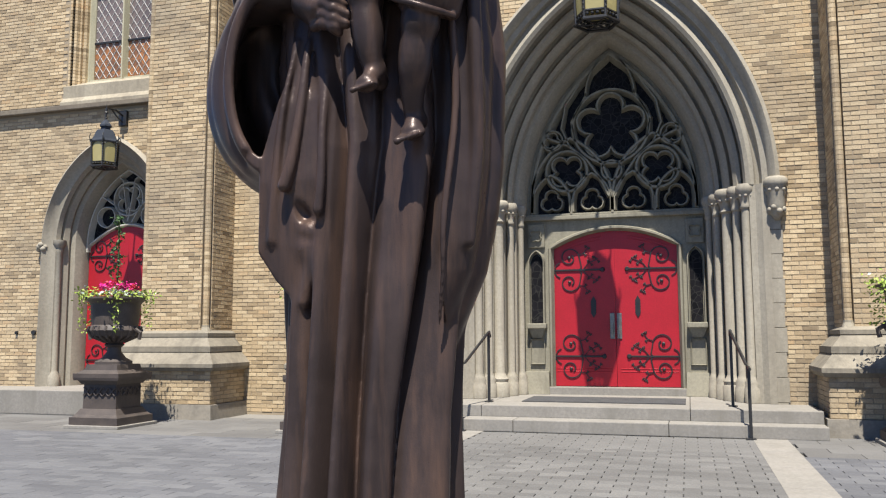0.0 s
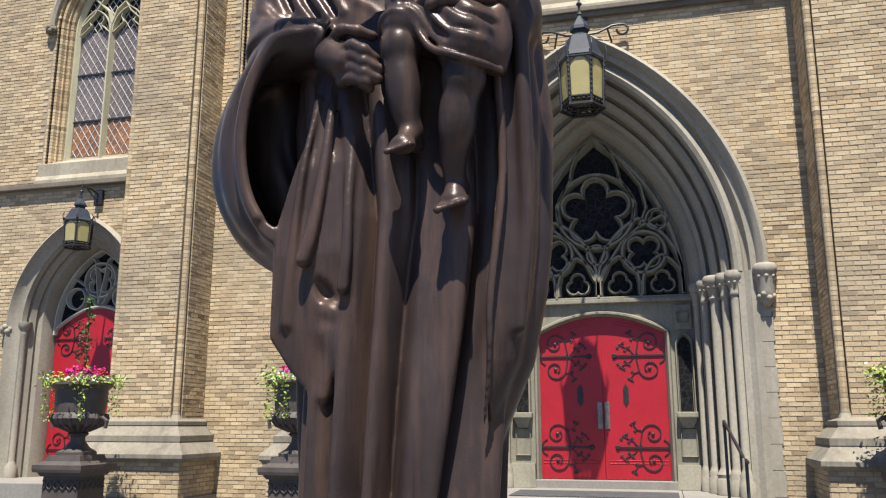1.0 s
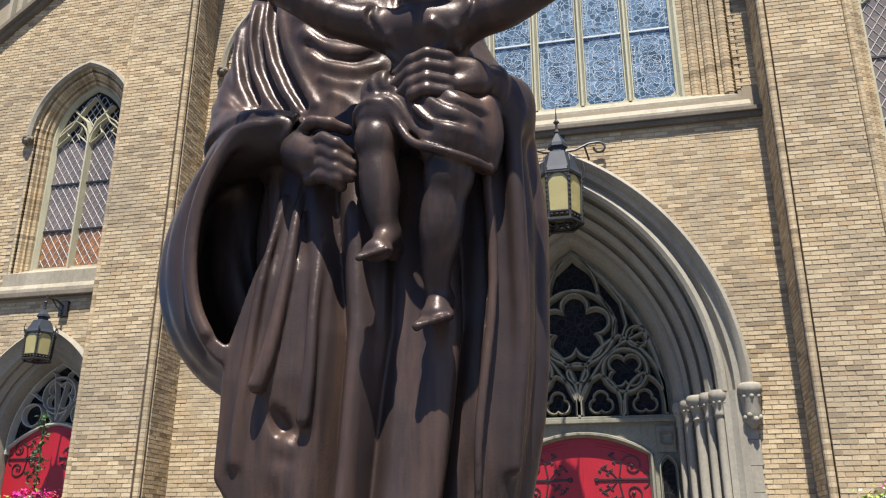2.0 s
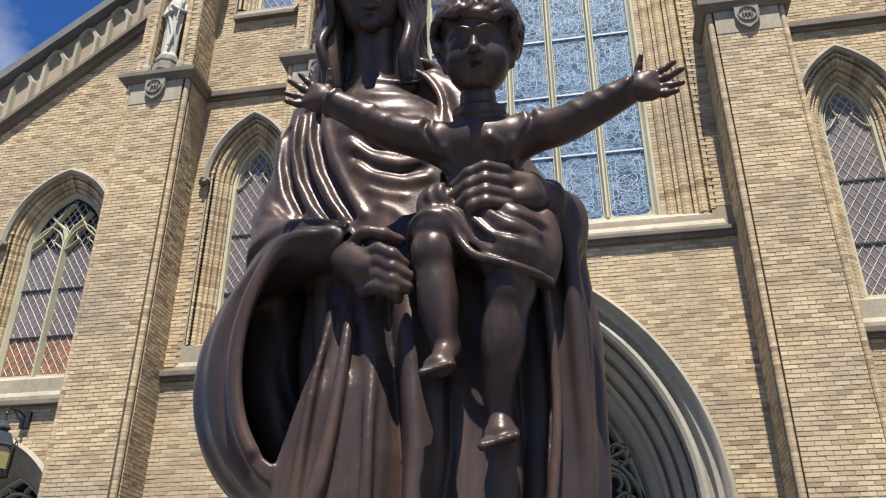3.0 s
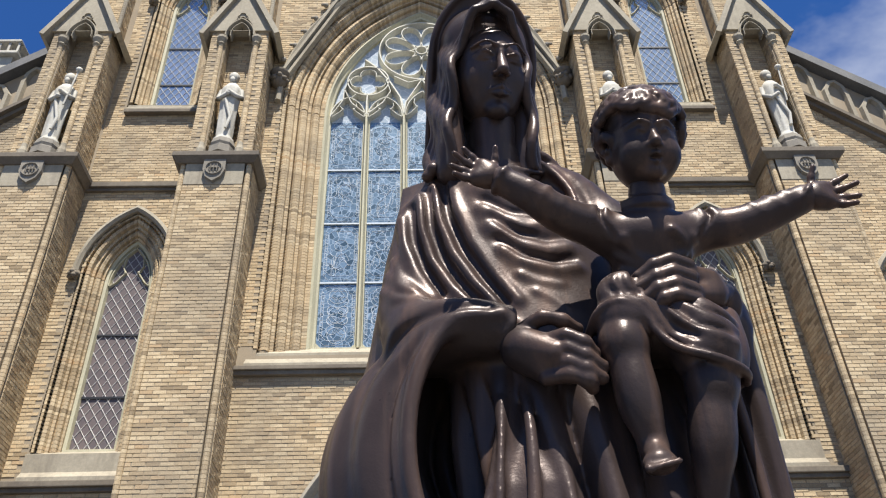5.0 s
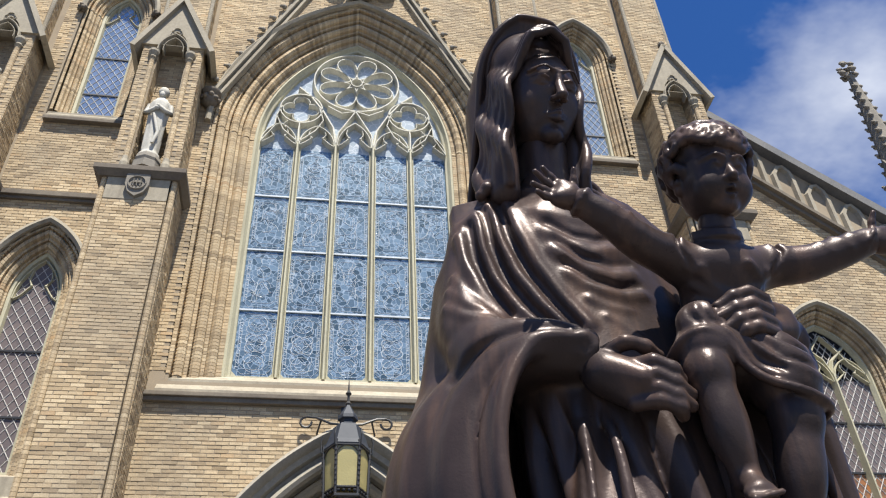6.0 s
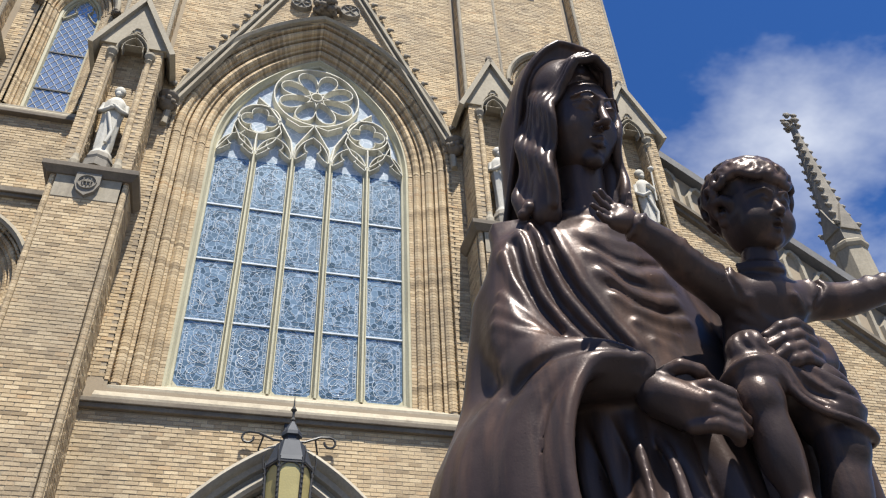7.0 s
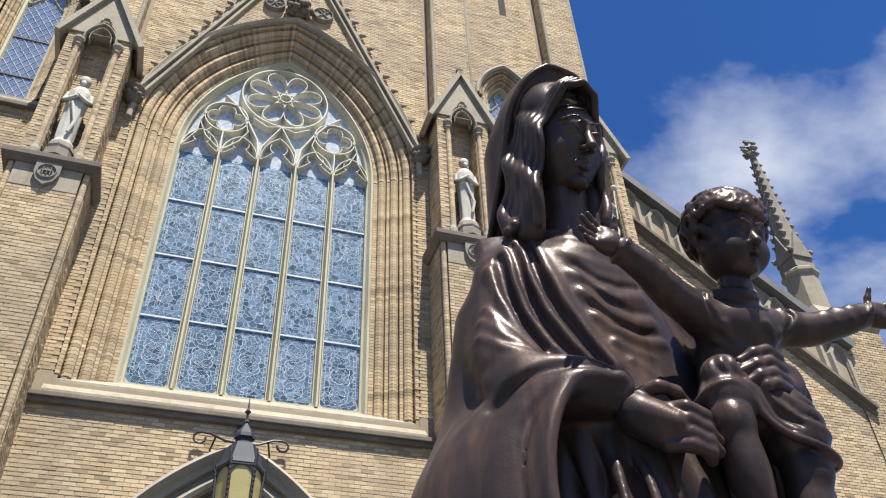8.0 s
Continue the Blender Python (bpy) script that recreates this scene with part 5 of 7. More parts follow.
# steps, mat, rails
steps = empty("entrance_steps", "two wide pale stone steps before the portal", "steps", kind="structure")
z = 0.0
for k, (y0, y1, z0, z1) in enumerate(((-1.50, -1.02, 0.0, 0.17), (-1.10, 1.62, 0.165, 0.335))):
    xs = [-2.86, -1.2, 0.9, 2.86] if k == 0 else [-2.86, -1.75, 1.18, 2.86]
    for a, b in zip(xs, xs[1:]):
        part("step_stone", box(B(), a + 0.003, b - 0.003, y0, y1, z0, z1, 0.012), CONCRETE, steps)
tagged(mesh_object("door_mat", box(B(), -1.28, 1.12, -0.42, 0.62, 0.336, 0.352, 0.004), MAT), "long flat dark grey entrance mat", "mat")
for s in (-1, 1):
    rail = empty("handrail", "slim black iron handrail beside the steps", "handrail", group="portal handrails", at=(s * 1.92, 0, 0))
    lean = -s * 0.16
    part("lower_post", box(B(), -0.02, 0.02, -1.60, -1.56, 0.0, 0.92, 0.004), IRON, rail)
    part("upper_post", box(B(), lean - 0.02, lean + 0.02, -0.57, -0.53, 0.33, 1.40, 0.004), IRON, rail)
    part("rail", tube(B(), [(0, -1.76, 0.90), (0, -1.58, 0.92), (lean * 0.15, -1.44, 0.96), (lean, -0.60, 1.38), (lean, -0.52, 1.40), (lean, -0.46, 1.32)], 0.022, 8), IRON, rail)
    part("foot_plate", box(B(), -0.06, 0.06, -1.64, -1.52, 0.0, 0.02, 0.004), IRON, rail)
    part("foot_plate", box(B(), lean - 0.06, lean + 0.06, -0.61, -0.49, 0.335, 0.352, 0.004), IRON, rail)


# lanterns
def hex_pts(r, z, turn=0.0, n=6):
    return [(r * math.cos(6.28319 * k / n + turn), r * math.sin(6.28319 * k / n + turn), z) for k in range(n)]


def lantern(k, n=6):
    """Hanging lantern, its top ring at the origin: a ribbed roof with a finial, amber panes between bars, pierced bands."""
    lan = empty("lantern")
    top, eave, bot = -0.62, -0.98, -1.78
    bm = lathe(B(), [(0.20, top + 0.02), (0.22, top), (0.32, eave + 0.08), (0.36, eave), (0.34, eave - 0.04)], 0, 0, n)
    lathe(bm, [(0.05, top), (0.13, top + 0.02), (0.12, top + 0.12), (0.16, top + 0.14), (0.15, top + 0.20), (0.05, top + 0.36), (0.03, top + 0.40)], 0, 0, n)
    part("lamp_roof", bm, LEADBLUE, lan, "blue-black weathered metal roof")
    bm = lathe(B(), [(0.02, top + 0.38), (0.045, top + 0.42), (0.02, top + 0.47), (0.02, top + 0.56), (0.05, top + 0.60), (0.015, top + 0.66), (0.004, top + 0.86)], 0, 0, 8)
    part("finial", bm, IRON, lan)
    for q in range(n):
        a0, a1 = hex_pts(0.33, 0, 0, n)[q], hex_pts(0.33, 0, 0, n)[(q + 1) % n]
        b0, b1 = hex_pts(0.30, 0, 0, n)[q], hex_pts(0.30, 0, 0, n)[(q + 1) % n]
        mid = Vector(((a0[0] + a1[0]) / 2, (a0[1] + a1[1]) / 2, 0))
        bm = B()
        f = [bm.verts.new(v) for v in ((a0[0], a0[1], eave - 0.02), (a1[0], a1[1], eave - 0.02), (b1[0], b1[1], bot + 0.14), (b0[0], b0[1], bot + 0.14))]
        g = [bm.verts.new((v.co.x * 0.97, v.co.y * 0.97, v.co.z)) for v in f]
        bm.faces.new(f), bm.faces.new(g[::-1])
        for i in range(4):
            bm.faces.new((f[i], g[i], g[(i + 1) % 4], f[(i + 1) % 4]))
        part("pane", bm, AMBER, lan, "amber glass pane")
        bm = tube(B(), [(a0[0] * 1.05, a0[1] * 1.05, eave + 0.05), (b0[0] * 1.05, b0[1] * 1.05, bot)], 0.024, 6)
        for i in range(9):
            z = eave - 0.05 - 0.075 * i
            f = (eave - z) / (eave - bot)
            ball(bm, (a0[0] * 1.09 * (1 - f) + b0[0] * 1.09 * f, a0[1] * 1.09 * (1 - f) + b0[1] * 1.09 * f, z), 0.022, 6)
        tube(bm, [(a0[0] * 1.14, a0[1] * 1.14, eave - 0.05), (a0[0] * 1.2, a0[1] * 1.2, eave + 0.12), (a0[0] * 1.12, a0[1] * 1.12, eave + 0.22)], 0.012, 5)
        part("glazing_bar", bm, IRON, lan)
        for rr, zz in ((1.03, eave - 0.03), (1.03, bot + 0.13)):
            ends = hex_pts(0.33 if zz > -1.2 else 0.30, zz, 0, n)
            p, r = ends[q], ends[(q + 1) % n]
            part("rail", tube(B(), [(p[0] * rr, p[1] * rr, zz), (r[0] * rr, r[1] * rr, zz)], 0.02, 6), IRON, lan)
        P0, P1 = Vector(hex_pts(0.34, eave - 0.03, 0, n)[q]), Vector(hex_pts(0.34, eave - 0.03, 0, n)[(q + 1) % n])
        arc = [P0.lerp(P1, i / 8) + Vector((0, 0, -0.13 + 0.13 * math.sin(math.pi * i / 8) ** 0.7)) for i in range(9)]
        part("arched_frieze", tube(B(), arc, 0.014, 5), IRON, lan)
        Q0, Q1 = Vector(hex_pts(0.31, bot + 0.08, 0, n)[q]), Vector(hex_pts(0.31, bot + 0.08, 0, n)[(q + 1) % n])
        for i in range(4):
            part("bead", ball(B(), Q0.lerp(Q1, (i + 0.5) / 4), 0.026, 6), IRON, lan)
        part("spoke", tube(B(), [hex_pts(0.33, bot, 0, n)[q], (0, 0, bot - 0.02)], 0.012, 5), IRON, lan)
    for rad, thick in ((0.33, 0.03), (0.23, 0.016)):
        rim = hex_pts(rad, bot, 0, n)
        part("bottom_ring", tube(B(), rim + [rim[0]], thick, 6), IRON, lan)
    return lan


main = lantern(1.0)
tagged(main, "large black iron lantern with amber panes over the portal", "lantern")
main.matrix_basis = pose(0, -0.60, 7.87)
bm = B()
tube(bm, [(0, 0.6, -0.32), (0, 0.1, -0.30), (0, 0.0, -0.34)], 0.022, 8)
box(bm, -0.09, 0.09, 0.54, 0.60, -0.62, 0.05, 0.01)
for s in (-1, 1):
    pts = [(0, 0.4, -0.36), (s * 0.25, 0.42, -0.33), (s * 0.48, 0.45, -0.22), (s * 0.62, 0.47, -0.20)]
    pts += [(s * (0.64 + 0.09 * math.sin(0.6 * i)), 0.48, -0.29 + 0.09 * math.cos(0.6 * i)) for i in range(1, 9)]
    tube(bm, pts, 0.02, 7)
    tube(bm, [(s * 0.40, 0.45, -0.25), (s * 0.46, 0.56, -0.45), (s * 0.36, 0.6, -0.6)], 0.016, 6)
part("bracket", bm, IRON, main, "scrolled iron wall bracket")

side_lamp = lantern(0.6, 6)
tagged(side_lamp, "small black hexagonal lantern over the side door", "lantern")
side_lamp.matrix_basis = pose(-8.93, -0.52, 5.45) @ Matrix.Diagonal((0.72, 0.72, 0.58, 1))
bm = B()
tube(bm, [(0, 0.72, 0.05), (0, 0.35, 0.18), (0, 0.0, 0.12), (0, -0.02, -0.3)], 0.03, 7)
box(bm, -0.12, 0.12, 0.62, 0.72, -0.25, 0.25, 0.02)
tube(bm, [(0, 0.66, -0.15), (0, 0.4, -0.02), (0, 0.2, 0.15)], 0.02, 6)
part("bracket", bm, IRON, side_lamp)

# service plates on the wall by the side door
for x, r in ((-10.78, 0.055), (-11.18, 0.035)):
    bm = B()
    bmesh.ops.create_cone(bm, cap_ends=True, segments=16, radius1=r, radius2=r * 0.8, depth=0.05, matrix=pose(x, -0.02, 1.43, 90))
    tagged(part("wall_vent", bm, IRON, None), "small round dark wall fitting on brick", "vent", group="wall fittings")


# urns with flowers
def leaf_clump(bm, c, spread, n, size, seed, droop=0.0):
    r = random.Random(seed)
    for _ in range(n):
        d = Vector((r.gauss(0, 1), r.gauss(0, 1), r.gauss(0, 0.8)))
        p = Vector(c) + Vector((d.x * spread[0], d.y * spread[1], d.z * spread[2] - droop * (d.x * d.x + d.y * d.y) * 0.06))
        m = Euler((r.uniform(-1.2, 1.2), r.uniform(-1.2, 1.2), r.uniform(0, 6.3))).to_matrix()
        s = size * r.uniform(0.6, 1.25)
        q = [bm.verts.new(p + m @ Vector(v)) for v in ((0, -s, 0), (s * 0.55, 0, s * 0.18), (0, s, 0), (-s * 0.55, 0, s * 0.18))]
        bm.faces.new((q[0], q[1], q[2])), bm.faces.new((q[0], q[2], q[3]))


def leafy(name, a, b):
    m, t = material(name, 0.6, 0, 0.4)
    rnd = t.n("NewGeometry").outputs["Random Per Island"]
    join(t, "Base Color", t.mix(rnd, a, b))
    return m


LEAF_LIME = leafy("lime_leaves", (0.16, 0.24, 0.03), (0.30, 0.36, 0.07))
LEAF_DARK = leafy("dark_leaves", (0.02, 0.055, 0.015), (0.06, 0.12, 0.03))
LEAF_SILVER = leafy("silver_leaves", (0.35, 0.42, 0.36), (0.5, 0.55, 0.48))
PETAL_PINK = leafy("magenta_petals", (0.62, 0.01, 0.20), (0.75, 0.03, 0.28))
PETAL_RED = leafy("red_petals", (0.30, 0.01, 0.02), (0.45, 0.02, 0.04))


def urn(x, y, turn, seed):
    u = empty("flower_urn", "brown cast iron urn on a moulded pedestal, planted with flowers", "urn", group="flower urns", at=(x, y, 0))
    part("foot_slab", box(B(), -0.47, 0.47, -0.47, 0.47, 0.0, 0.05, 0.01), CONCRETE, u, "pale concrete slab")
    bm = B()
    for a, b, z0, z1 in ((0.42, 0.42, 0.05, 0.16), (0.40, 0.36, 0.16, 0.20), (0.36, 0.31, 0.20, 0.28), (0.29, 0.285, 0.28, 0.64), (0.31, 0.35, 0.64, 0.70), (0.39, 0.40, 0.70, 0.74), (0.40, 0.40, 0.74, 0.80), (0.37, 0.30, 0.80, 0.85), (0.29, 0.27, 0.85, 0.93)):
        taper(bm, (-a, a, -a, a), (-b, b, -b, b), z0, z1)
    for q in range(4):
        m = pose(0, 0, 0, 0, 0, 90 * q)
        for k in range(5):
            for t in (-1, 1):
                p = [m @ Vector((-0.22 + 0.11 * k + t * 0.05 * e, -0.298, 0.53 + 0.06 * e)) for e in (-1, 1)]
                tube(bm, p, 0.012, 5)
    part("pedestal", bm, CASTIRON, u, "square moulded iron pedestal")
    prof = [(0.27, 0.93), (0.27, 0.97), (0.17, 1.03), (0.105, 1.12), (0.10, 1.18), (0.15, 1.22), (0.12, 1.25), (0.20, 1.30), (0.34, 1.36), (0.385, 1.44), (0.36, 1.50), (0.335, 1.52), (0.345, 1.60), (0.36, 1.84), (0.42, 1.89), (0.46, 1.91), (0.46, 1.94), (0.40, 1.94), (0.36, 1.90)]
    bowl = part("bowl", lathe(B(), prof, 0, 0, 28), CASTIRON, u, "fluted dark iron bowl")
    smooth(bowl, 35)
    bm = B()
    for k in range(20):
        a = 0.31416 * k
        tube(bm, [(0.14 * math.cos(a), 0.14 * math.sin(a), 1.27), (0.32 * math.cos(a), 0.32 * math.sin(a), 1.345), (0.39 * math.cos(a), 0.39 * math.sin(a), 1.44), (0.365 * math.cos(a), 0.365 * math.sin(a), 1.50)], 0.028, 6, 0.02)
    part("gadroon", bm, CASTIRON, bowl)
    for s in (-1, 1):
        part("lug", tube(B(), [(s * 0.36, 0, 1.46), (s * 0.46, 0, 1.40), (s * 0.44, 0, 1.30)], 0.03, 6), CASTIRON, bowl)
    bm = B()
    for k in range(16):
        a = 0.3927 * k + seed
        leaf_clump(bm, (0.43 * math.cos(a), 0.43 * math.sin(a), 1.97), (0.09, 0.09, 0.07), 26, 0.032, seed + k)
        if k % 3 == 0:
            for j in range(7):
                leaf_clump(bm, (0.50 * math.cos(a), 0.50 * math.sin(a), 1.92 - 0.075 * j), (0.035, 0.035, 0.03), 8, 0.028, seed + k + 31 * j)
    part("trailing_leaves", bm, LEAF_LIME, u, "lime-green trailing leaves")["kind"] = "stuff"
    bm = B()
    leaf_clump(bm, (0, 0, 2.02), (0.2, 0.2, 0.05), 160, 0.03, seed + 5)
    part("silver_leaves", bm, LEAF_SILVER, u)["kind"] = "stuff"
    bm = B()
    for k in range(9):
        leaf_clump(bm, (0.22 * math.cos(k * 2.4), 0.22 * math.sin(k * 2.4), 2.08 + 0.03 * (k % 3)), (0.04, 0.04, 0.03), 24, 0.026, seed + 50 + k)
    part("magenta_flowers", bm, PETAL_PINK, u, "bright magenta flowers")["kind"] = "stuff"
    bm = B()
    for k in range(7):
        leaf_clump(bm, (0.1 + 0.2 * math.cos(k), 0.22 * math.sin(k * 2.1), 2.09 + 0.03 * (k % 3)), (0.04, 0.04, 0.035), 16, 0.026, seed + 90 + k)
    part("red_flowers", bm, PETAL_RED, u)["kind"] = "stuff"
    bm = B()
    for j in range(16):
        leaf_clump(bm, (0.03 * math.sin(j * 1.3), 0.03 * math.cos(j), 2.12 + 0.07 * j), (0.05, 0.05, 0.04), 12, 0.034, seed + 130 + j)
    tube(bm, [(0, 0, 1.9), (0.02, 0, 2.5), (0, 0, 3.2)], 0.012, 5)
    part("climbing_vine", bm, LEAF_DARK, u, "dark vine on a central stake")["kind"] = "stuff"
    return u


urn(-7.22, -2.25, 0, 3)
urn(-3.87, -2.05, 0, 11)
urn(3.86, -1.85, 0, 23)


# bronze statue: one body worked out as a solid field and skinned
class Clay:
    """A block of distance values on a grid; shapes are added, merged softly and carved."""

    def __init__(self, lo, hi, h):
        self.lo, self.h = np.array(lo, np.float32), h
        self.n = [int((b - a) / h) + 2 for a, b in zip(lo, hi)]
        self.d = np.full(self.n, 0.3, np.float32)
        self.ax = [self.lo[i] + h * np.arange(self.n[i], dtype=np.float32) for i in range(3)]

    def window(self, lo, hi):
        sl = tuple(slice(max(0, int((a - l) / self.h)), max(0, min(n, int((b - l) / self.h) + 2))) for a, b, l, n in zip(lo, hi, self.lo, self.n))
        return sl, np.meshgrid(*[self.ax[i][sl[i]] for i in range(3)], indexing="ij", sparse=True)

    def put(self, lo, hi, f, k=0.01, carve=False):
        pad = 0.03 + k
        sl, (x, y, z) = self.window([a - pad for a in lo], [b + pad for b in hi])
        if min(s.stop - s.start for s in sl) <= 0:
            return self
        a, b = self.d[sl], f(x, y, z).astype(np.float32)
        if carve:
            hh = np.clip(0.5 - 0.5 * (a + b) / k, 0, 1)
            self.d[sl] = a + (-b - a) * hh + k * hh * (1 - hh)
        else:
            hh = np.clip(0.5 + 0.5 * (a - b) / k, 0, 1)
            self.d[sl] = a + (b - a) * hh - k * hh * (1 - hh)
        return self

    def limb(self, p, q, r0, r1, k=0.01, carve=False):
        p, q = np.array(p, float), np.array(q, float)
        v = q - p
        L = float(v @ v) + 1e-12
        r = max(r0, r1)

        def f(x, y, z):
            t = np.clip(((x - p[0]) * v[0] + (y - p[1]) * v[1] + (z - p[2]) * v[2]) / L, 0, 1)
            return np.sqrt((x - p[0] - t * v[0]) ** 2 + (y - p[1] - t * v[1]) ** 2 + (z - p[2] - t * v[2]) ** 2) - (r0 + (r1 - r0) * t)

        return self.put(np.minimum(p, q) - r, np.maximum(p, q) + r, f, k, carve)

    def egg(self, c, r, k=0.01, carve=False, turn=0.0):
        """Ellipsoid; turn: degrees in the x-z plane."""
        ca, sa = math.cos(radians(turn)), math.sin(radians(turn))
        m = max(r)

        def f(x, y, z):
            u, w_ = (x - c[0]) * ca + (z - c[2]) * sa, -(x - c[0]) * sa + (z - c[2]) * ca
            q = np.sqrt((u / r[0]) ** 2 + ((y - c[1]) / r[1]) ** 2 + (w_ / r[2]) ** 2)
            return (q - 1) * min(r)

        return self.put([v - m for v in c], [v + m for v in c], f, k, carve)

    def rope(self, pts, r0, r1, k=0.01, carve=False, n=4):
        """A smooth run of limbs through pts."""
        P = [np.array(p, float) for p in pts]
        P = [2 * P[0] - P[1]] + P + [2 * P[-1] - P[-2]]
        out = []
        for i in range(1, len(P) - 2):
            for j in range(n):
                t = j / n
                out.append(0.5 * (2 * P[i] + (P[i + 1] - P[i - 1]) * t + (2 * P[i - 1] - 5 * P[i] + 4 * P[i + 1] - P[i + 2]) * t * t + (3 * P[i] - P[i - 1] - 3 * P[i + 1] + P[i + 2]) * t ** 3))
        out.append(P[-2])
        rs = [r0 + (r1 - r0) * j / (len(out) - 1) for j in range(len(out))]
        r = max(r0, r1)

        def f(x, y, z):
            best = None
            for i in range(len(out) - 1):
                p, v, ra, rb = out[i], out[i + 1] - out[i], rs[i], rs[i + 1]
                t = np.clip(((x - p[0]) * v[0] + (y - p[1]) * v[1] + (z - p[2]) * v[2]) / (float(v @ v) + 1e-12), 0, 1)
                d = np.sqrt((x - p[0] - t * v[0]) ** 2 + (y - p[1] - t * v[1]) ** 2 + (z - p[2] - t * v[2]) ** 2) - (ra + (rb - ra) * t)
                best = d if best is None else np.minimum(best, d)
            return best

        A = np.array(out)
        return self.put(A.min(0) - r, A.max(0) + r, f, k, carve)

    def front(self, x, z):
        """The y of the foremost surface at x, z."""
        i, k = (int(round((v - l) / self.h)) for v, l in ((x, self.lo[0]), (z, self.lo[2])))
        col = self.d[min(max(i, 0), self.n[0] - 1), :, min(max(k, 0), self.n[2] - 1)]
        hit = np.flatnonzero(col < 0)
        return float(self.ax[1][hit[0]]) if len(hit) else None

    def crease(self, pts, r0, r1, lift=0.0, k=0.012, carve=False):
        """A ridge or groove laid over the front along (x, z) points."""
        full = []
        for (x0, z0), (x1, z1) in zip(pts, pts[1:]):
            for t in (0, 0.5):
                full.append((x0 + (x1 - x0) * t, z0 + (z1 - z0) * t))
        full.append(pts[-1])
        full = [(x, self.front(x, z), z) for x, z in full]
        full = [(x, y + lift, z) for x, y, z in full if y is not None]
        if len(full) < 3:
            return self
        ys = [p[1] for p in full]
        ys = [ys[0]] + [(a + 2 * b + c) / 4 for a, b, c in zip(ys, ys[1:], ys[2:])] + [ys[-1]]
        return self.rope([(p[0], y, p[2]) for p, y in zip(full, ys)], r0, r1, k, carve, 3)

    def skin(self, soft=1):
        """Surface nets over the field, evened out a little: vertices and quads."""
        d = self.d
        for _ in range(soft):
            for ax in range(3):
                e = d.copy()
                mid, lo, hi = [[slice(None)] * 3 for _ in range(3)]
                mid[ax], lo[ax], hi[ax] = slice(1, -1), slice(0, -2), slice(2, None)
                e[tuple(mid)] = 0.5 * d[tuple(mid)] + 0.25 * (d[tuple(lo)] + d[tuple(hi)])
                d = e
        s = d < 0
        cell = np.zeros(tuple(n - 1 for n in self.n), np.int8)
        for i in (0, 1):
            for j in (0, 1):
                for k in (0, 1):
                    cell += s[i:self.n[0] - 1 + i, j:self.n[1] - 1 + j, k:self.n[2] - 1 + k]
        live = (cell > 0) & (cell < 8)
        idx = np.argwhere(live)
        num = np.full(live.shape, -1, np.int64)
        num[live] = np.arange(len(idx))
        acc, cnt = np.zeros((len(idx), 3)), np.zeros(len(idx))
        corner = [np.array(c) for c in ((0, 0, 0), (1, 0, 0), (0, 1, 0), (1, 1, 0), (0, 0, 1), (1, 0, 1), (0, 1, 1), (1, 1, 1))]
        for a in corner:
            for ax in range(3):
                if a[ax] == 0:
                    b = a.copy()
                    b[ax] = 1
                    da, db = d[tuple((idx + a).T)], d[tuple((idx + b).T)]
                    m = (da < 0) != (db < 0)
                    t = np.where(m, da / np.where(m, da - db, 1), 0)
                    acc += np.where(m[:, None], a + t[:, None] * (b - a), 0)
                    cnt += m
        V = self.lo + (idx + acc / cnt[:, None]) * self.h
        F = []
        for ax in range(3):
            u, v = [i for i in range(3) if i != ax]
            a = [slice(1, n - 1) for n in self.n]
            a[ax] = slice(0, self.n[ax] - 1)
            b = list(a)
            b[ax] = slice(1, self.n[ax])
            sa, sb = s[tuple(a)], s[tuple(b)]
            e = np.argwhere(sa != sb) + [0 if i == ax else 1 for i in range(3)]
            flip = sa[tuple((e - [0 if i == ax else 1 for i in range(3)]).T)]
            du, dv = np.eye(3, dtype=int)[u], np.eye(3, dtype=int)[v]
            q = np.stack([num[tuple((e - du - dv).T)], num[tuple((e - dv).T)], num[tuple(e.T)], num[tuple((e - du).T)]], 1)
            if ax == 1:
                flip = ~flip
            q = np.where(flip[:, None], q, q[:, ::-1])
            F.append(q[(q >= 0).all(1)])
        return V, np.concatenate(F)


def tilted(clay, pivot, degrees, shift=(0, 0, 0), turn=0.0, size=(1, 1, 1)):
    """The skin of a block bowed forward about a pivot."""
    v, f = clay.skin(0)
    a, b = radians(degrees), radians(turn)
    p = (v - np.array(pivot)) * np.array(size)
    y, z = p[:, 1] * math.cos(a) - p[:, 2] * math.sin(a), p[:, 1] * math.sin(a) + p[:, 2] * math.cos(a)
    x, y = p[:, 0] * math.cos(b) - y * math.sin(b), p[:, 0] * math.sin(b) + y * math.cos(b)
    return np.stack([x, y, z], 1) + np.array(pivot) + np.array(shift), f


def curve(z, zs, vs):
    return np.interp(z, zs, vs).astype(np.float32)


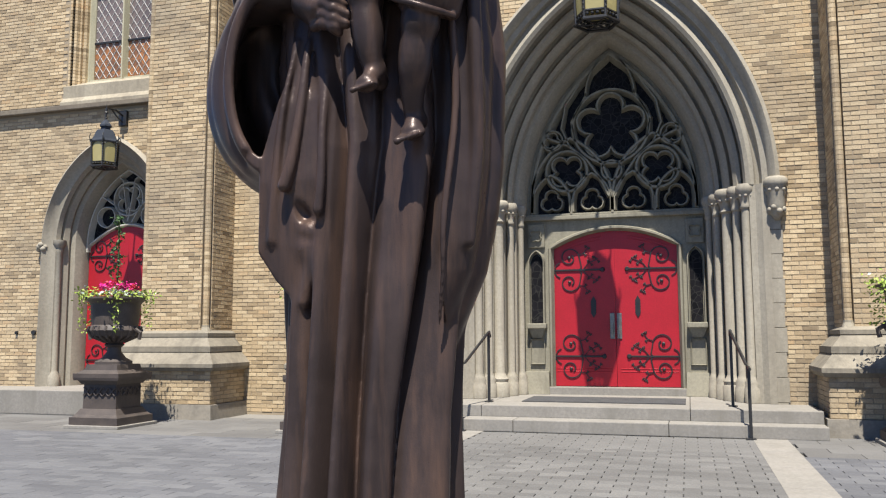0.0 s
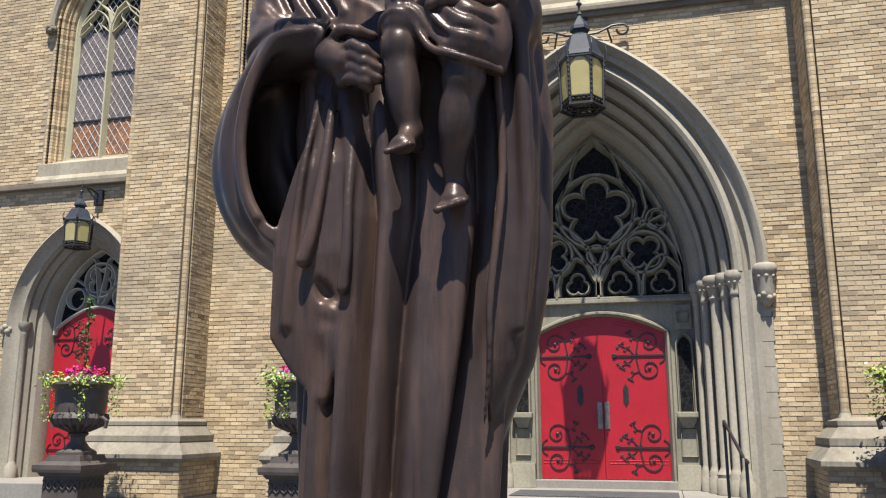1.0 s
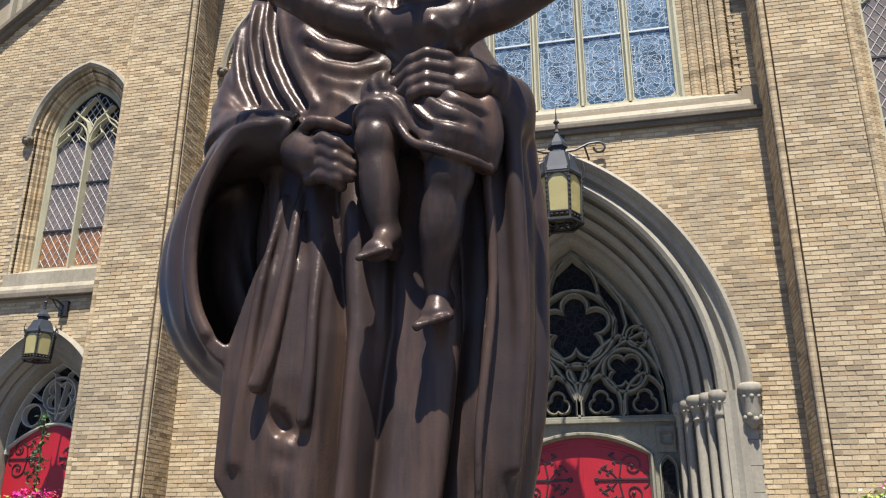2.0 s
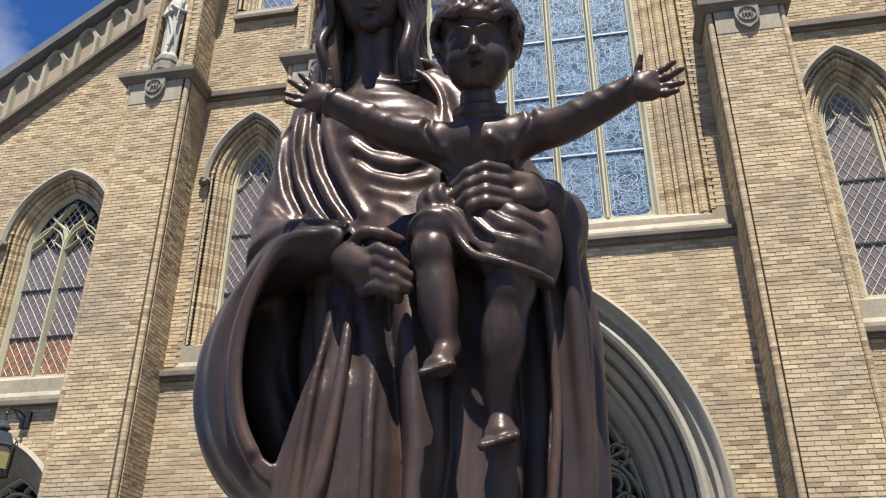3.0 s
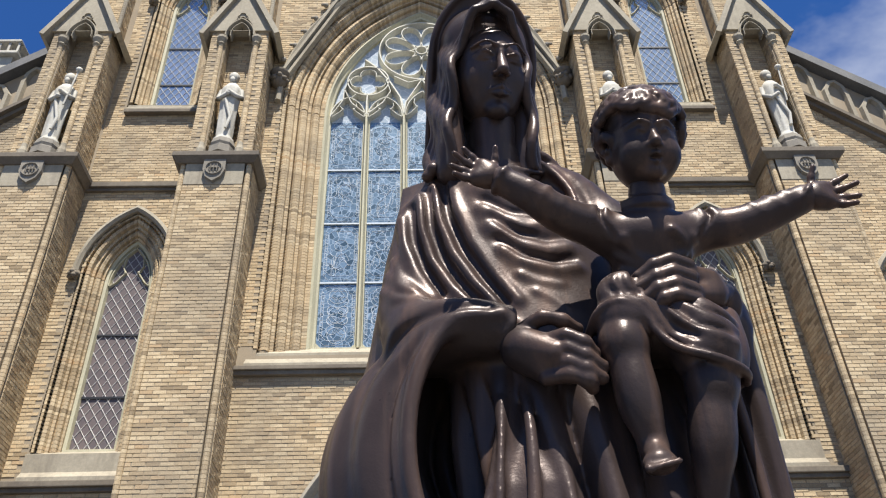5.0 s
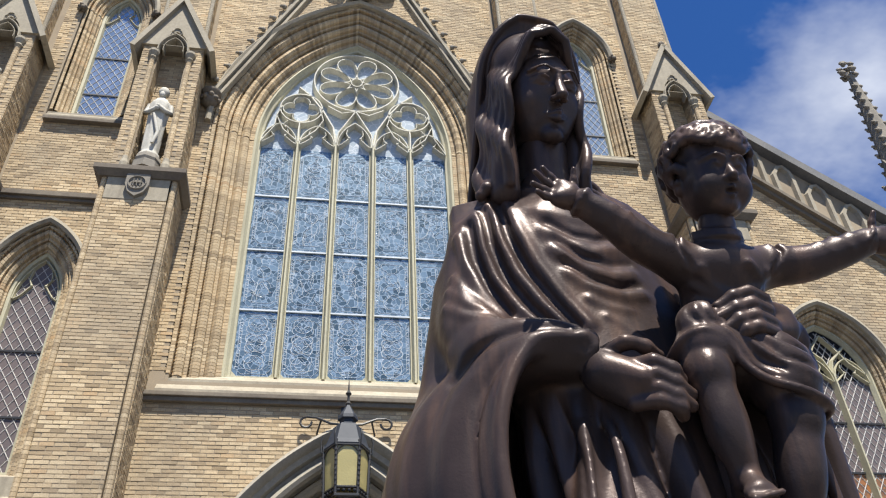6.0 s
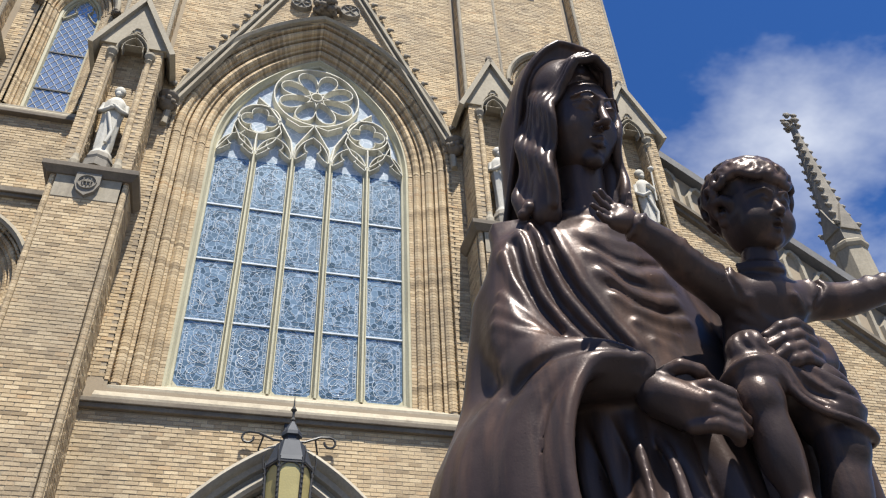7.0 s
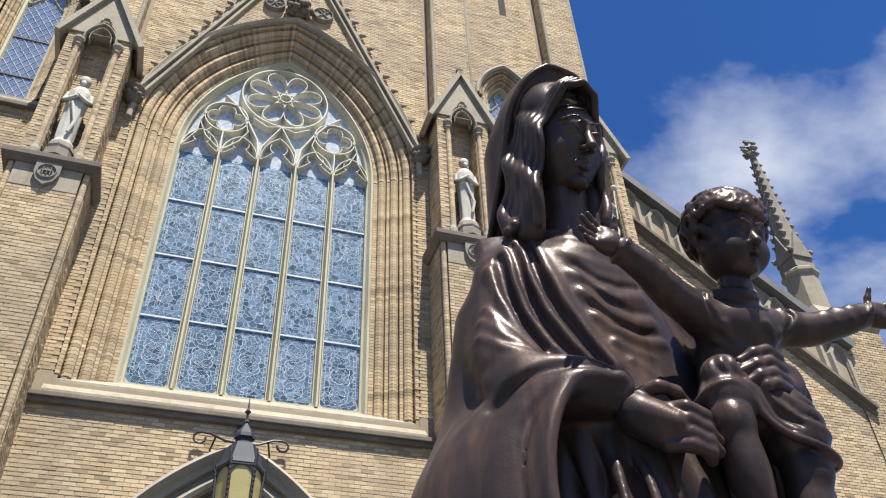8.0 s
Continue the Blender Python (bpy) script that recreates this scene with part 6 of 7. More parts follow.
def sculpt_body():
    c = Clay((-0.46, -11.00, 0.58), (0.80, -10.28, 3.30), 0.006)

    # tunic and trunk, with long uneven folds below the knees of the child
    def trunk(x, y, z):
        cx = curve(z, [0.8, 1.2, 1.9, 2.4, 2.7, 2.9, 3.0], [0.240, 0.244, 0.258, 0.20, 0.135, 0.10, 0.09])
        rx = curve(z, [0.8, 1.1, 1.6, 2.1, 2.4, 2.65, 2.82, 2.92, 3.0], [0.258, 0.244, 0.256, 0.267, 0.275, 0.265, 0.245, 0.17, 0.08])
        ry = curve(z, [0.8, 1.2, 1.6, 1.9, 2.3, 2.6, 2.8, 2.92, 3.0], [0.24, 0.20, 0.178, 0.175, 0.155, 0.130, 0.130, 0.11, 0.07])
        cy = curve(z, [0.8, 2.3, 2.8, 3.0], [-10.63, -10.62, -10.60, -10.62])
        u = x - cx
        q = np.sqrt((u / rx) ** 2 + ((y - cy) / ry) ** 2)
        d = (q - 1) * np.minimum(rx, ry)
        a = np.arctan2(u / rx, -(y - cy) / ry)
        amp = curve(z, [0.8, 1.2, 1.8, 2.2, 2.35], [0.072, 0.066, 0.056, 0.030, 0.0])
        ph = 6.6 * a + 1.5 * np.sin(2.3 * a + 0.8 * z) + 0.55 * np.sin(1.9 * z)
        w1 = 1 - np.abs(np.sin(ph)) ** 0.7
        w2 = np.sin(15 * a - 1.1 * z + 2 * np.sin(3 * a))
        return d + amp * (1.5 * w1 - 0.45) + 0.20 * amp * w2

    c.put((-0.2, -10.95, 0.6), (0.66, -10.35, 3.02), trunk, 0.01)
    c.put((-0.3, -11, 0.0), (0.9, -10.2, 0.62), lambda x, y, z: z - 0.62 + 0 * x + 0 * y, 0.005, True)

    # mantle on her left side, hanging free of the tunic to a rounded tail
    def tail(x, y, z):
        rx = curve(z, [1.2, 1.25, 1.35, 1.52, 1.7, 1.85, 2.2, 2.5, 2.62, 2.8, 2.92], [0.12, 0.145, 0.18, 0.256, 0.295, 0.314, 0.328, 0.298, 0.266, 0.19, 0.12])
        cx = curve(z, [1.2, 2.5, 2.62, 2.8, 2.92], [0.36, 0.35, 0.31, 0.23, 0.16])
        ry = curve(z, [1.2, 1.6, 2.1, 2.5, 2.8, 2.92], [0.20, 0.225, 0.215, 0.20, 0.17, 0.12])
        u = x - cx
        q = np.sqrt((u / rx) ** 2 + ((y + 10.60) / ry) ** 2)
        d = (q - 1) * np.minimum(rx, ry)
        a = np.arctan2(u / rx, -(y + 10.60) / ry)
        d = d + 0.015 * (1 - np.abs(np.sin(5.2 * a + 0.35 * np.sin(2.1 * z) - 0.4)) ** 0.8) * (z < 2.4)
        edge = curve(z, [1.2, 1.5, 1.7, 2.0, 2.3, 2.5, 2.7], [0.515, 0.512, 0.522, 0.548, 0.55, 0.52, 0.44])
        return np.maximum(d, edge - x)

    c.rope([(0.47, -10.88, 2.34), (0.475, -10.885, 1.95), (0.475, -10.875, 1.6), (0.475, -10.86, 1.2), (0.48, -10.86, 0.85)], 0.085, 0.050, 0.015, True)
    c.put((0.3, -10.95, 1.2), (0.74, -10.3, 2.92), tail, 0.012)
    c.rope([(0.50, -10.66, 2.4), (0.51, -10.64, 1.9), (0.43, -10.64, 1.4), (0.37, -10.64, 0.85)], 0.065, 0.06, 0.02)
    c.rope([(0.52, -10.87, 2.32), (0.515, -10.86, 2.0), (0.49, -10.85, 1.7), (0.485, -10.84, 1.4)], 0.030, 0.020, 0.012, True)
    c.rope([(0.33, -10.875, 2.2), (0.335, -10.885, 1.85), (0.33, -10.89, 1.4)], 0.030, 0.020, 0.012, True)
    c.rope([(0.555, -10.775, 2.30), (0.568, -10.775, 2.0), (0.535, -10.785, 1.68), (0.525, -10.77, 1.5), (0.505, -10.74, 1.36)], 0.014, 0.006, 0.016)
    c.rope([(0.615, -10.75, 2.42), (0.625, -10.735, 1.95), (0.60, -10.73, 1.6)], 0.022, 0.012, 0.03)

    # mantle hung over her right forearm: a wide open loop, hollow within
    def ring(f):
        return 0.350 - 0.190 * f ** 1.35, 0.358 - 0.062 * f

    def loop(x, y, z):
        f = np.clip((-10.58 - y) / 0.235, 0, 1)
        rx, rz = ring(f)
        q = np.sqrt((x / rx) ** 2 + ((z - 2.14) / rz) ** 2)
        d = np.abs(q - 1) * np.minimum(rx, 0.24) - 0.013
        d = np.maximum(d, x - curve(z, [1.7, 2.05, 2.3], [-0.05, -0.04, 0.05]))
        shell = np.maximum(np.maximum(d, -10.815 - y), y + 10.44)
        back = np.maximum((np.sqrt((x / 0.34) ** 2 + ((z - 2.14) / 0.35) ** 2) - 1) * 0.33, np.abs(y + 10.46) - 0.045)
        return np.minimum(shell, np.maximum(back, x - 0.2))

    c.put((-0.37, -10.83, 1.77), (0.08, -10.4, 2.52), loop, 0.02)

    def hoop(f, a0, a1, out=0.0):
        """A run round the loop, f of the way from its back to its lip."""
        rx, rz = ring(f)
        return [((rx + out) * math.cos(radians(a)), -10.58 - 0.235 * f, 2.14 + (rz + out) * math.sin(radians(a))) for a in range(a0, a1, 14)]

    c.rope(hoop(1.0, 92, 246), 0.020, 0.014, 0.014)
    c.rope(hoop(0.62, 98, 250, -0.004), 0.024, 0.010, 0.060)
    c.rope(hoop(0.28, 104, 236, -0.004), 0.026, 0.010, 0.050)
    c.rope(hoop(0.86, 96, 244, 0.015), 0.009, 0.006, 0.022, True)
    # folds deep inside the loop
    for x0, x1 in ((-0.22, -0.10), (-0.15, -0.03), (-0.08, 0.02)):
        c.rope([(x0 + 0.05, -10.50, 2.42), (x0, -10.52, 2.2), (x1, -10.54, 1.92)], 0.020, 0.026, 0.015)
    # shoulders, upper arm and forearm under cloth
    c.rope([(0.09, -10.58, 3.00), (-0.03, -10.58, 2.965), (-0.10, -10.585, 2.86)], 0.050, 0.085, 0.05)
    c.rope([(-0.10, -10.58, 2.86), (-0.135, -10.595, 2.70), (-0.155, -10.63, 2.56), (-0.12, -10.69, 2.45)], 0.088, 0.082, 0.05)
    c.rope([(-0.13, -10.69, 2.44), (-0.04, -10.75, 2.43), (0.045, -10.765, 2.415)], 0.080, 0.056, 0.03)
    c.rope([(-0.14, -10.5, 2.75), (-0.2, -10.5, 2.4), (-0.2, -10.49, 2.1), (-0.06, -10.48, 1.8)], 0.09, 0.05, 0.06)
    # her left shoulder and arm round the child
    c.rope([(0.19, -10.57, 3.05), (0.30, -10.57, 2.985), (0.40, -10.56, 2.83)], 0.055, 0.095, 0.05)
    c.rope([(0.40, -10.56, 2.83), (0.46, -10.57, 2.68), (0.53, -10.62, 2.52), (0.585, -10.70, 2.46)], 0.095, 0.080, 0.05)
    c.rope([(0.60, -10.70, 2.49), (0.575, -10.76, 2.485), (0.555, -10.79, 2.49)], 0.064, 0.044, 0.02)
    c.rope([(0.570, -10.755, 2.555), (0.60, -10.79, 2.52), (0.605, -10.80, 2.46), (0.58, -10.78, 2.42)], 0.013, 0.013, 0.010)

    # breast under the tunic, overhanging at the girdle
    c.egg((0.145, -10.615, 2.745), (0.150, 0.088, 0.150), 0.03)
    c.egg((0.20, -10.63, 2.68), (0.085, 0.070, 0.085), 0.03)

    # mantle front: a sheet from the brooch down to the waist, cut by its free edge
    def bib(x, y, z):
        edge = curve(z, [2.45, 2.545, 2.617, 2.69, 2.78, 2.88, 3.0], [0.19, 0.148, 0.104, 0.064, 0.028, 0.002, -0.03])
        y0 = curve(z, [2.42, 2.55, 2.7, 2.85, 3.0], [-10.735, -10.712, -10.698, -10.690, -10.640])
        bow = 1.5 * np.clip(0.02 - x, 0, 1) ** 2
        return np.maximum(np.maximum(x - edge, np.abs(y - y0 - bow - 0.02) - 0.026), np.maximum(2.44 - z, z - 3.01))

    c.put((-0.14, -10.80, 2.42), (0.2, -10.55, 3.03), bib, 0.014)

    ridges = [[(-0.180, 2.84), (-0.168, 2.73), (-0.140, 2.635), (-0.095, 2.555)],
              [(-0.128, 2.92), (-0.125, 2.79), (-0.100, 2.68), (-0.055, 2.585), (-0.01, 2.525)],
              [(-0.090, 2.96), (-0.076, 2.80), (-0.045, 2.69), (0.005, 2.59), (0.05, 2.52)],
              [(-0.045, 2.98), (-0.030, 2.84), (0.005, 2.72), (0.055, 2.61), (0.105, 2.52)]]
    for r in ridges:
        c.crease(r, 0.013, 0.010, 0.001, 0.020)
    for r, q in zip(ridges, ridges[1:]):
        n = min(len(r), len(q))
        c.crease([((r[i][0] + q[i][0]) / 2, (r[i][1] + q[i][1]) / 2) for i in range(n)], 0.013, 0.009, 0.004, 0.018, True)
    for r in ([(-0.20, 2.70), (-0.185, 2.63), (-0.145, 2.565)], [(-0.225, 2.60), (-0.19, 2.545), (-0.13, 2.515)], [(-0.215, 2.655), (-0.18, 2.585), (-0.12, 2.535)]):
        c.crease(r, 0.010, 0.008, 0.002, 0.014)

    # festoons across the breast
    for r, w_ in (([(0.05, 2.945), (0.13, 2.92), (0.225, 2.925)], 0.007), ([(0.03, 2.895), (0.13, 2.865), (0.24, 2.875)], 0.008),
                  ([(0.04, 2.82), (0.085, 2.775), (0.15, 2.752), (0.235, 2.775)], 0.011), ([(0.055, 2.755), (0.12, 2.695), (0.19, 2.675), (0.25, 2.69)], 0.012),
                  ([(0.085, 2.68), (0.145, 2.632), (0.21, 2.612), (0.262, 2.625)], 0.014)):
        c.crease(r, w_, w_ * 0.8, 0.007, 0.026)
    for r in ([(0.04, 2.855), (0.11, 2.808), (0.17, 2.80), (0.24, 2.82)], [(0.06, 2.79), (0.12, 2.735), (0.19, 2.715), (0.25, 2.73)], [(0.07, 2.715), (0.13, 2.662), (0.20, 2.642), (0.255, 2.655)]):
        c.crease(r, 0.007, 0.005, -0.002, 0.020, True)
    c.crease([(0.115, 2.60), (0.16, 2.575), (0.215, 2.565)], 0.012, 0.009, 0.004, 0.012)
    c.crease([(0.15, 2.545), (0.19, 2.52), (0.22, 2.49)], 0.010, 0.008, 0.004, 0.012)

    # sleeve: long ridges from the cuff back over the elbow
    c.rope([(0.045, -10.785, 2.468), (-0.05, -10.79, 2.475), (-0.14, -10.735, 2.488), (-0.205, -10.66, 2.47)], 0.013, 0.018, 0.030)
    c.rope([(0.055, -10.825, 2.432), (-0.045, -10.815, 2.428), (-0.135, -10.775, 2.385), (-0.21, -10.72, 2.29)], 0.012, 0.018, 0.030)
    c.rope([(0.02, -10.835, 2.452), (-0.06, -10.825, 2.452), (-0.15, -10.775, 2.440), (-0.23, -10.70, 2.38)], 0.010, 0.009, 0.020, True)
    c.rope([(0.048, -10.725, 2.476), (0.072, -10.775, 2.474), (0.078, -10.815, 2.440), (0.072, -10.822, 2.400), (0.052, -10.79, 2.362)], 0.011, 0.011, 0.008)
    c.limb((0.10, -10.78, 2.41), (0.055, -10.765, 2.415), 0.036, 0.036, 0.008, True)

    # drapery falling below her right wrist, folded back at its hem
    poly = np.array([(-0.052, 1.86), (-0.062, 1.583), (-0.007, 1.500), (0.092, 1.408), (0.150, 1.452), (0.186, 1.58), (0.190, 1.80), (0.196, 2.03), (0.120, 2.235), (0.088, 2.335), (0.045, 2.26), (0.002, 2.07)])

    def flap(x, y, z):
        d2, sign = None, 1.0
        n = len(poly)
        for i in range(n):
            (ax, az), (bx, bz) = poly[i], poly[i - 1]
            ex, ez, wx, wz = bx - ax, bz - az, x - ax, z - az
            t_ = np.clip((wx * ex + wz * ez) / (ex * ex + ez * ez), 0, 1)
            q = (wx - ex * t_) ** 2 + (wz - ez * t_) ** 2
            d2 = q if d2 is None else np.minimum(d2, q)
            c1, c2, c3 = z >= az, z < bz, ex * wz > ez * wx
            sign = np.where((c1 & c2 & c3) | (~c1 & ~c2 & ~c3), -sign, sign)
        y0 = curve(z, [1.4, 1.6, 1.8, 2.05, 2.35], [-10.777, -10.797, -10.807, -10.787, -10.705])
        y0 = y0 + 0.010 * np.sin(38 * x + 1.2 * np.sin(5 * z) + 0.8) + 0.9 * np.clip(0.0 - x, 0, 1) ** 1.5
        return np.maximum(sign * np.sqrt(d2), np.abs(y - y0 - 0.03) - 0.036)

    c.put((-0.08, -10.872, 1.39), (0.22, -10.62, 2.35), flap, 0.006)
    c.rope([(0.088, -10.715, 2.335), (0.097, -10.787, 2.20), (0.090, -10.817, 2.02), (0.070, -10.834, 1.85), (0.050, -10.837, 1.778)], 0.010, 0.021, 0.008)
    c.rope([(0.045, -10.757, 2.25), (0.022, -10.802, 2.02), (0.004, -10.807, 1.78), (-0.01, -10.792, 1.62)], 0.008, 0.014, 0.020)
    c.rope([(0.118, -10.797, 2.20), (0.122, -10.837, 2.0), (0.110, -10.852, 1.85), (0.085, -10.852, 1.77)], 0.007, 0.009, 0.008, True)
    c.rope([(0.160, -10.782, 2.12), (0.165, -10.822, 1.95), (0.168, -10.834, 1.80), (0.160, -10.832, 1.70)], 0.012, 0.016, 0.018)
    c.rope([(0.207, -10.822, 2.15), (0.207, -10.867, 1.85), (0.200, -10.862, 1.55)], 0.012, 0.014, 0.008, True)
    c.egg((0.104, -10.850, 1.690), (0.030, 0.060, 0.062), 0.008, True, 35)
    c.egg((0.122, -10.796, 1.642), (0.040, 0.026, 0.028), 0.010, False, -30)
    c.rope([(0.078, -10.845, 1.622), (0.115, -10.850, 1.600), (0.158, -10.840, 1.618)], 0.010, 0.005, 0.006, True)
    c.rope([(0.118, -10.802, 1.59), (0.125, -10.805, 1.53), (0.104, -10.800, 1.43)], 0.020, 0.010, 0.035)
    c.rope([(0.066, -10.842, 1.66), (0.080, -10.838, 1.56), (0.086, -10.815, 1.46)], 0.010, 0.006, 0.010, True)

    # brooch, rolled collar, neck
    c.egg((-0.090, -10.655, 3.020), (0.022, 0.020, 0.020), 0.008)
    c.egg((-0.108, -10.645, 3.000), (0.018, 0.018, 0.016), 0.006)
    c.rope([(-0.045, -10.60, 3.035), (0.0, -10.655, 3.012), (0.06, -10.685, 2.998), (0.13, -10.692, 2.985), (0.20, -10.665, 2.995), (0.235, -10.60, 3.04)], 0.009, 0.009, 0.010)
    c.rope([(0.165, -10.62, 3.085), (0.20, -10.615, 3.110), (0.245, -10.60, 3.105), (0.285, -10.575, 3.070)], 0.014, 0.018, 0.010)
    c.rope([(0.19, -10.655, 3.05), (0.245, -10.645, 3.02), (0.29, -10.66, 2.93), (0.30, -10.68, 2.82)], 0.014, 0.010, 0.014)
    c.rope([(0.26, -10.63, 3.04), (0.32, -10.635, 2.96), (0.35, -10.65, 2.85)], 0.012, 0.008, 0.014)
    c.rope([(0.09, -10.62, 2.93), (0.09, -10.635, 3.05), (0.09, -10.66, 3.18)], 0.075, 0.066, 0.025)
    c.rope([(0.06, -10.50, 3.2), (0.09, -10.47, 3.0), (0.10, -10.48, 2.8)], 0.12, 0.15, 0.06)
    return c


def sculpt_head():
    """Her face, upright; it is bowed afterwards."""
    c = Clay((-0.03, -10.90, 3.10), (0.22, -10.58, 3.56), 0.004)
    c.egg((0.095, -10.690, 3.335), (0.095, 0.112, 0.165), 0.01)
    c.egg((0.098, -10.735, 3.240), (0.068, 0.066, 0.080), 0.03)
    c.egg((0.099, -10.790, 3.184), (0.028, 0.024, 0.024), 0.02)
    c.rope([(0.098, -10.795, 3.390), (0.099, -10.815, 3.335), (0.100, -10.835, 3.298)], 0.010, 0.015, 0.010)
    for s in (-1, 1):
        c.egg((0.100 + s * 0.014, -10.815, 3.292), (0.010, 0.013, 0.009), 0.006)
        c.egg((0.098 + s * 0.039, -10.822, 3.358), (0.027, 0.038, 0.017), 0.012, True)
        c.egg((0.098 + s * 0.038, -10.780, 3.356), (0.023, 0.019, 0.013), 0.003)
        c.rope([(0.098 + s * 0.064, -10.775, 3.360), (0.098 + s * 0.040, -10.799, 3.369), (0.098 + s * 0.016, -10.790, 3.360)], 0.005, 0.005, 0.003)
        c.rope([(0.098 + s * 0.060, -10.778, 3.349), (0.098 + s * 0.038, -10.795, 3.344), (0.098 + s * 0.018, -10.790, 3.350)], 0.004, 0.004, 0.003)
        c.rope([(0.098 + s * 0.014, -10.806, 3.390), (0.098 + s * 0.042, -10.803, 3.400), (0.098 + s * 0.074, -10.772, 3.386)], 0.004, 0.003, 0.016)
        c.egg((0.098 + s * 0.054, -10.752, 3.295), (0.028, 0.028, 0.034), 0.035)
        c.rope([(0.100, -10.814, 3.250), (0.100 + s * 0.028, -10.798, 3.245)], 0.0095, 0.004, 0.004)
        c.rope([(0.100, -10.812, 3.232), (0.100 + s * 0.024, -10.798, 3.237)], 0.0110, 0.004, 0.004)
    c.rope([(0.076, -10.812, 3.241), (0.100, -10.824, 3.241), (0.124, -10.812, 3.241)], 0.003, 0.003, 0.003, True)
    return c


def sculpt_hair():
    """Waved hair parted in the middle, and the veil behind it."""
    c = Clay((-0.17, -10.97, 2.88), (0.37, -10.36, 3.76), 0.0045)
    mx = 0.092
    # veil: a close hood with a thin rim, falling behind the hair
    c.egg((mx, -10.66, 3.45), (0.170, 0.220, 0.250), 0.02)
    c.rope([(mx, -10.545, 3.42), (mx, -10.53, 3.2), (mx, -10.52, 2.92)], 0.160, 0.155, 0.05)
    c.put((-0.17, -11.0, 2.85), (0.37, -10.3, 3.8), lambda x, y, z: y + 10.605 + 0.52 * (z - 3.30) + 0 * x, 0.008, True)
    side = []
    for q in range(15):
        z = 3.645 - 0.69 * (q / 14) ** 1.5
        y = -10.605 - 0.52 * (z - 3.30)
        inner = 1 - ((y + 10.66) / 0.22) ** 2 - ((z - 3.45) / 0.25) ** 2
        side.append((0.162 * math.sqrt(max(inner, 0.0)) if z > 3.42 else 0.160, y, z))
    c.rope([(mx - x, y, z) for x, y, z in side[::-1]] + [(mx + x, y, z) for x, y, z in side], 0.010, 0.010, 0.010, False, 3)
    # hair mass, then the waved locks laid over it
    c.egg((mx, -10.690, 3.478), (0.138, 0.124, 0.148), 0.01)
    path = np.array([(0.010, -10.872, 3.478), (0.055, -10.850, 3.462), (0.093, -10.800, 3.405), (0.112, -10.765, 3.335), (0.118, -10.745, 3.255), (0.121, -10.728, 3.175), (0.126, -10.712, 3.090), (0.124, -10.695, 3.010)])
    for s in (-1, 1):
        c.rope([(mx + s * 0.06, -10.755, 3.47), (mx + s * 0.098, -10.700, 3.38), (mx + s * 0.108, -10.675, 3.24), (mx + s * 0.110, -10.665, 3.10), (mx + s * 0.108, -10.640, 3.01)], 0.030, 0.044, 0.01)
        for k in range(6):
            f = k / 5
            pts = []
            for q in range(36):
                u = 7 * q / 35
                p = [float(np.interp(u, range(8), path[:, n])) for n in range(3)]
                grow = min(1.0, u / 2.0)
                wave = grow * math.sin((2.6 + 0.06 * (k % 3)) * u + 0.75 * k + 0.7 * s)
                p[0] = mx + s * (p[0] - 0.004 + 0.036 * f * grow + 0.0095 * wave)
                p[1] += 0.100 * f * (1 - 0.3 * grow) + 0.045 * f * grow + 0.012 * grow * math.cos(2.6 * u + 0.75 * k)
                p[2] += 0.105 * math.sin(1.5 * f) * (1 - 0.8 * grow) + 0.004 * wave
                pts.append(tuple(p))
            c.rope(pts, 0.0130, 0.0160 + 0.0025 * (k % 2), 0.006, False, 1)
    return c


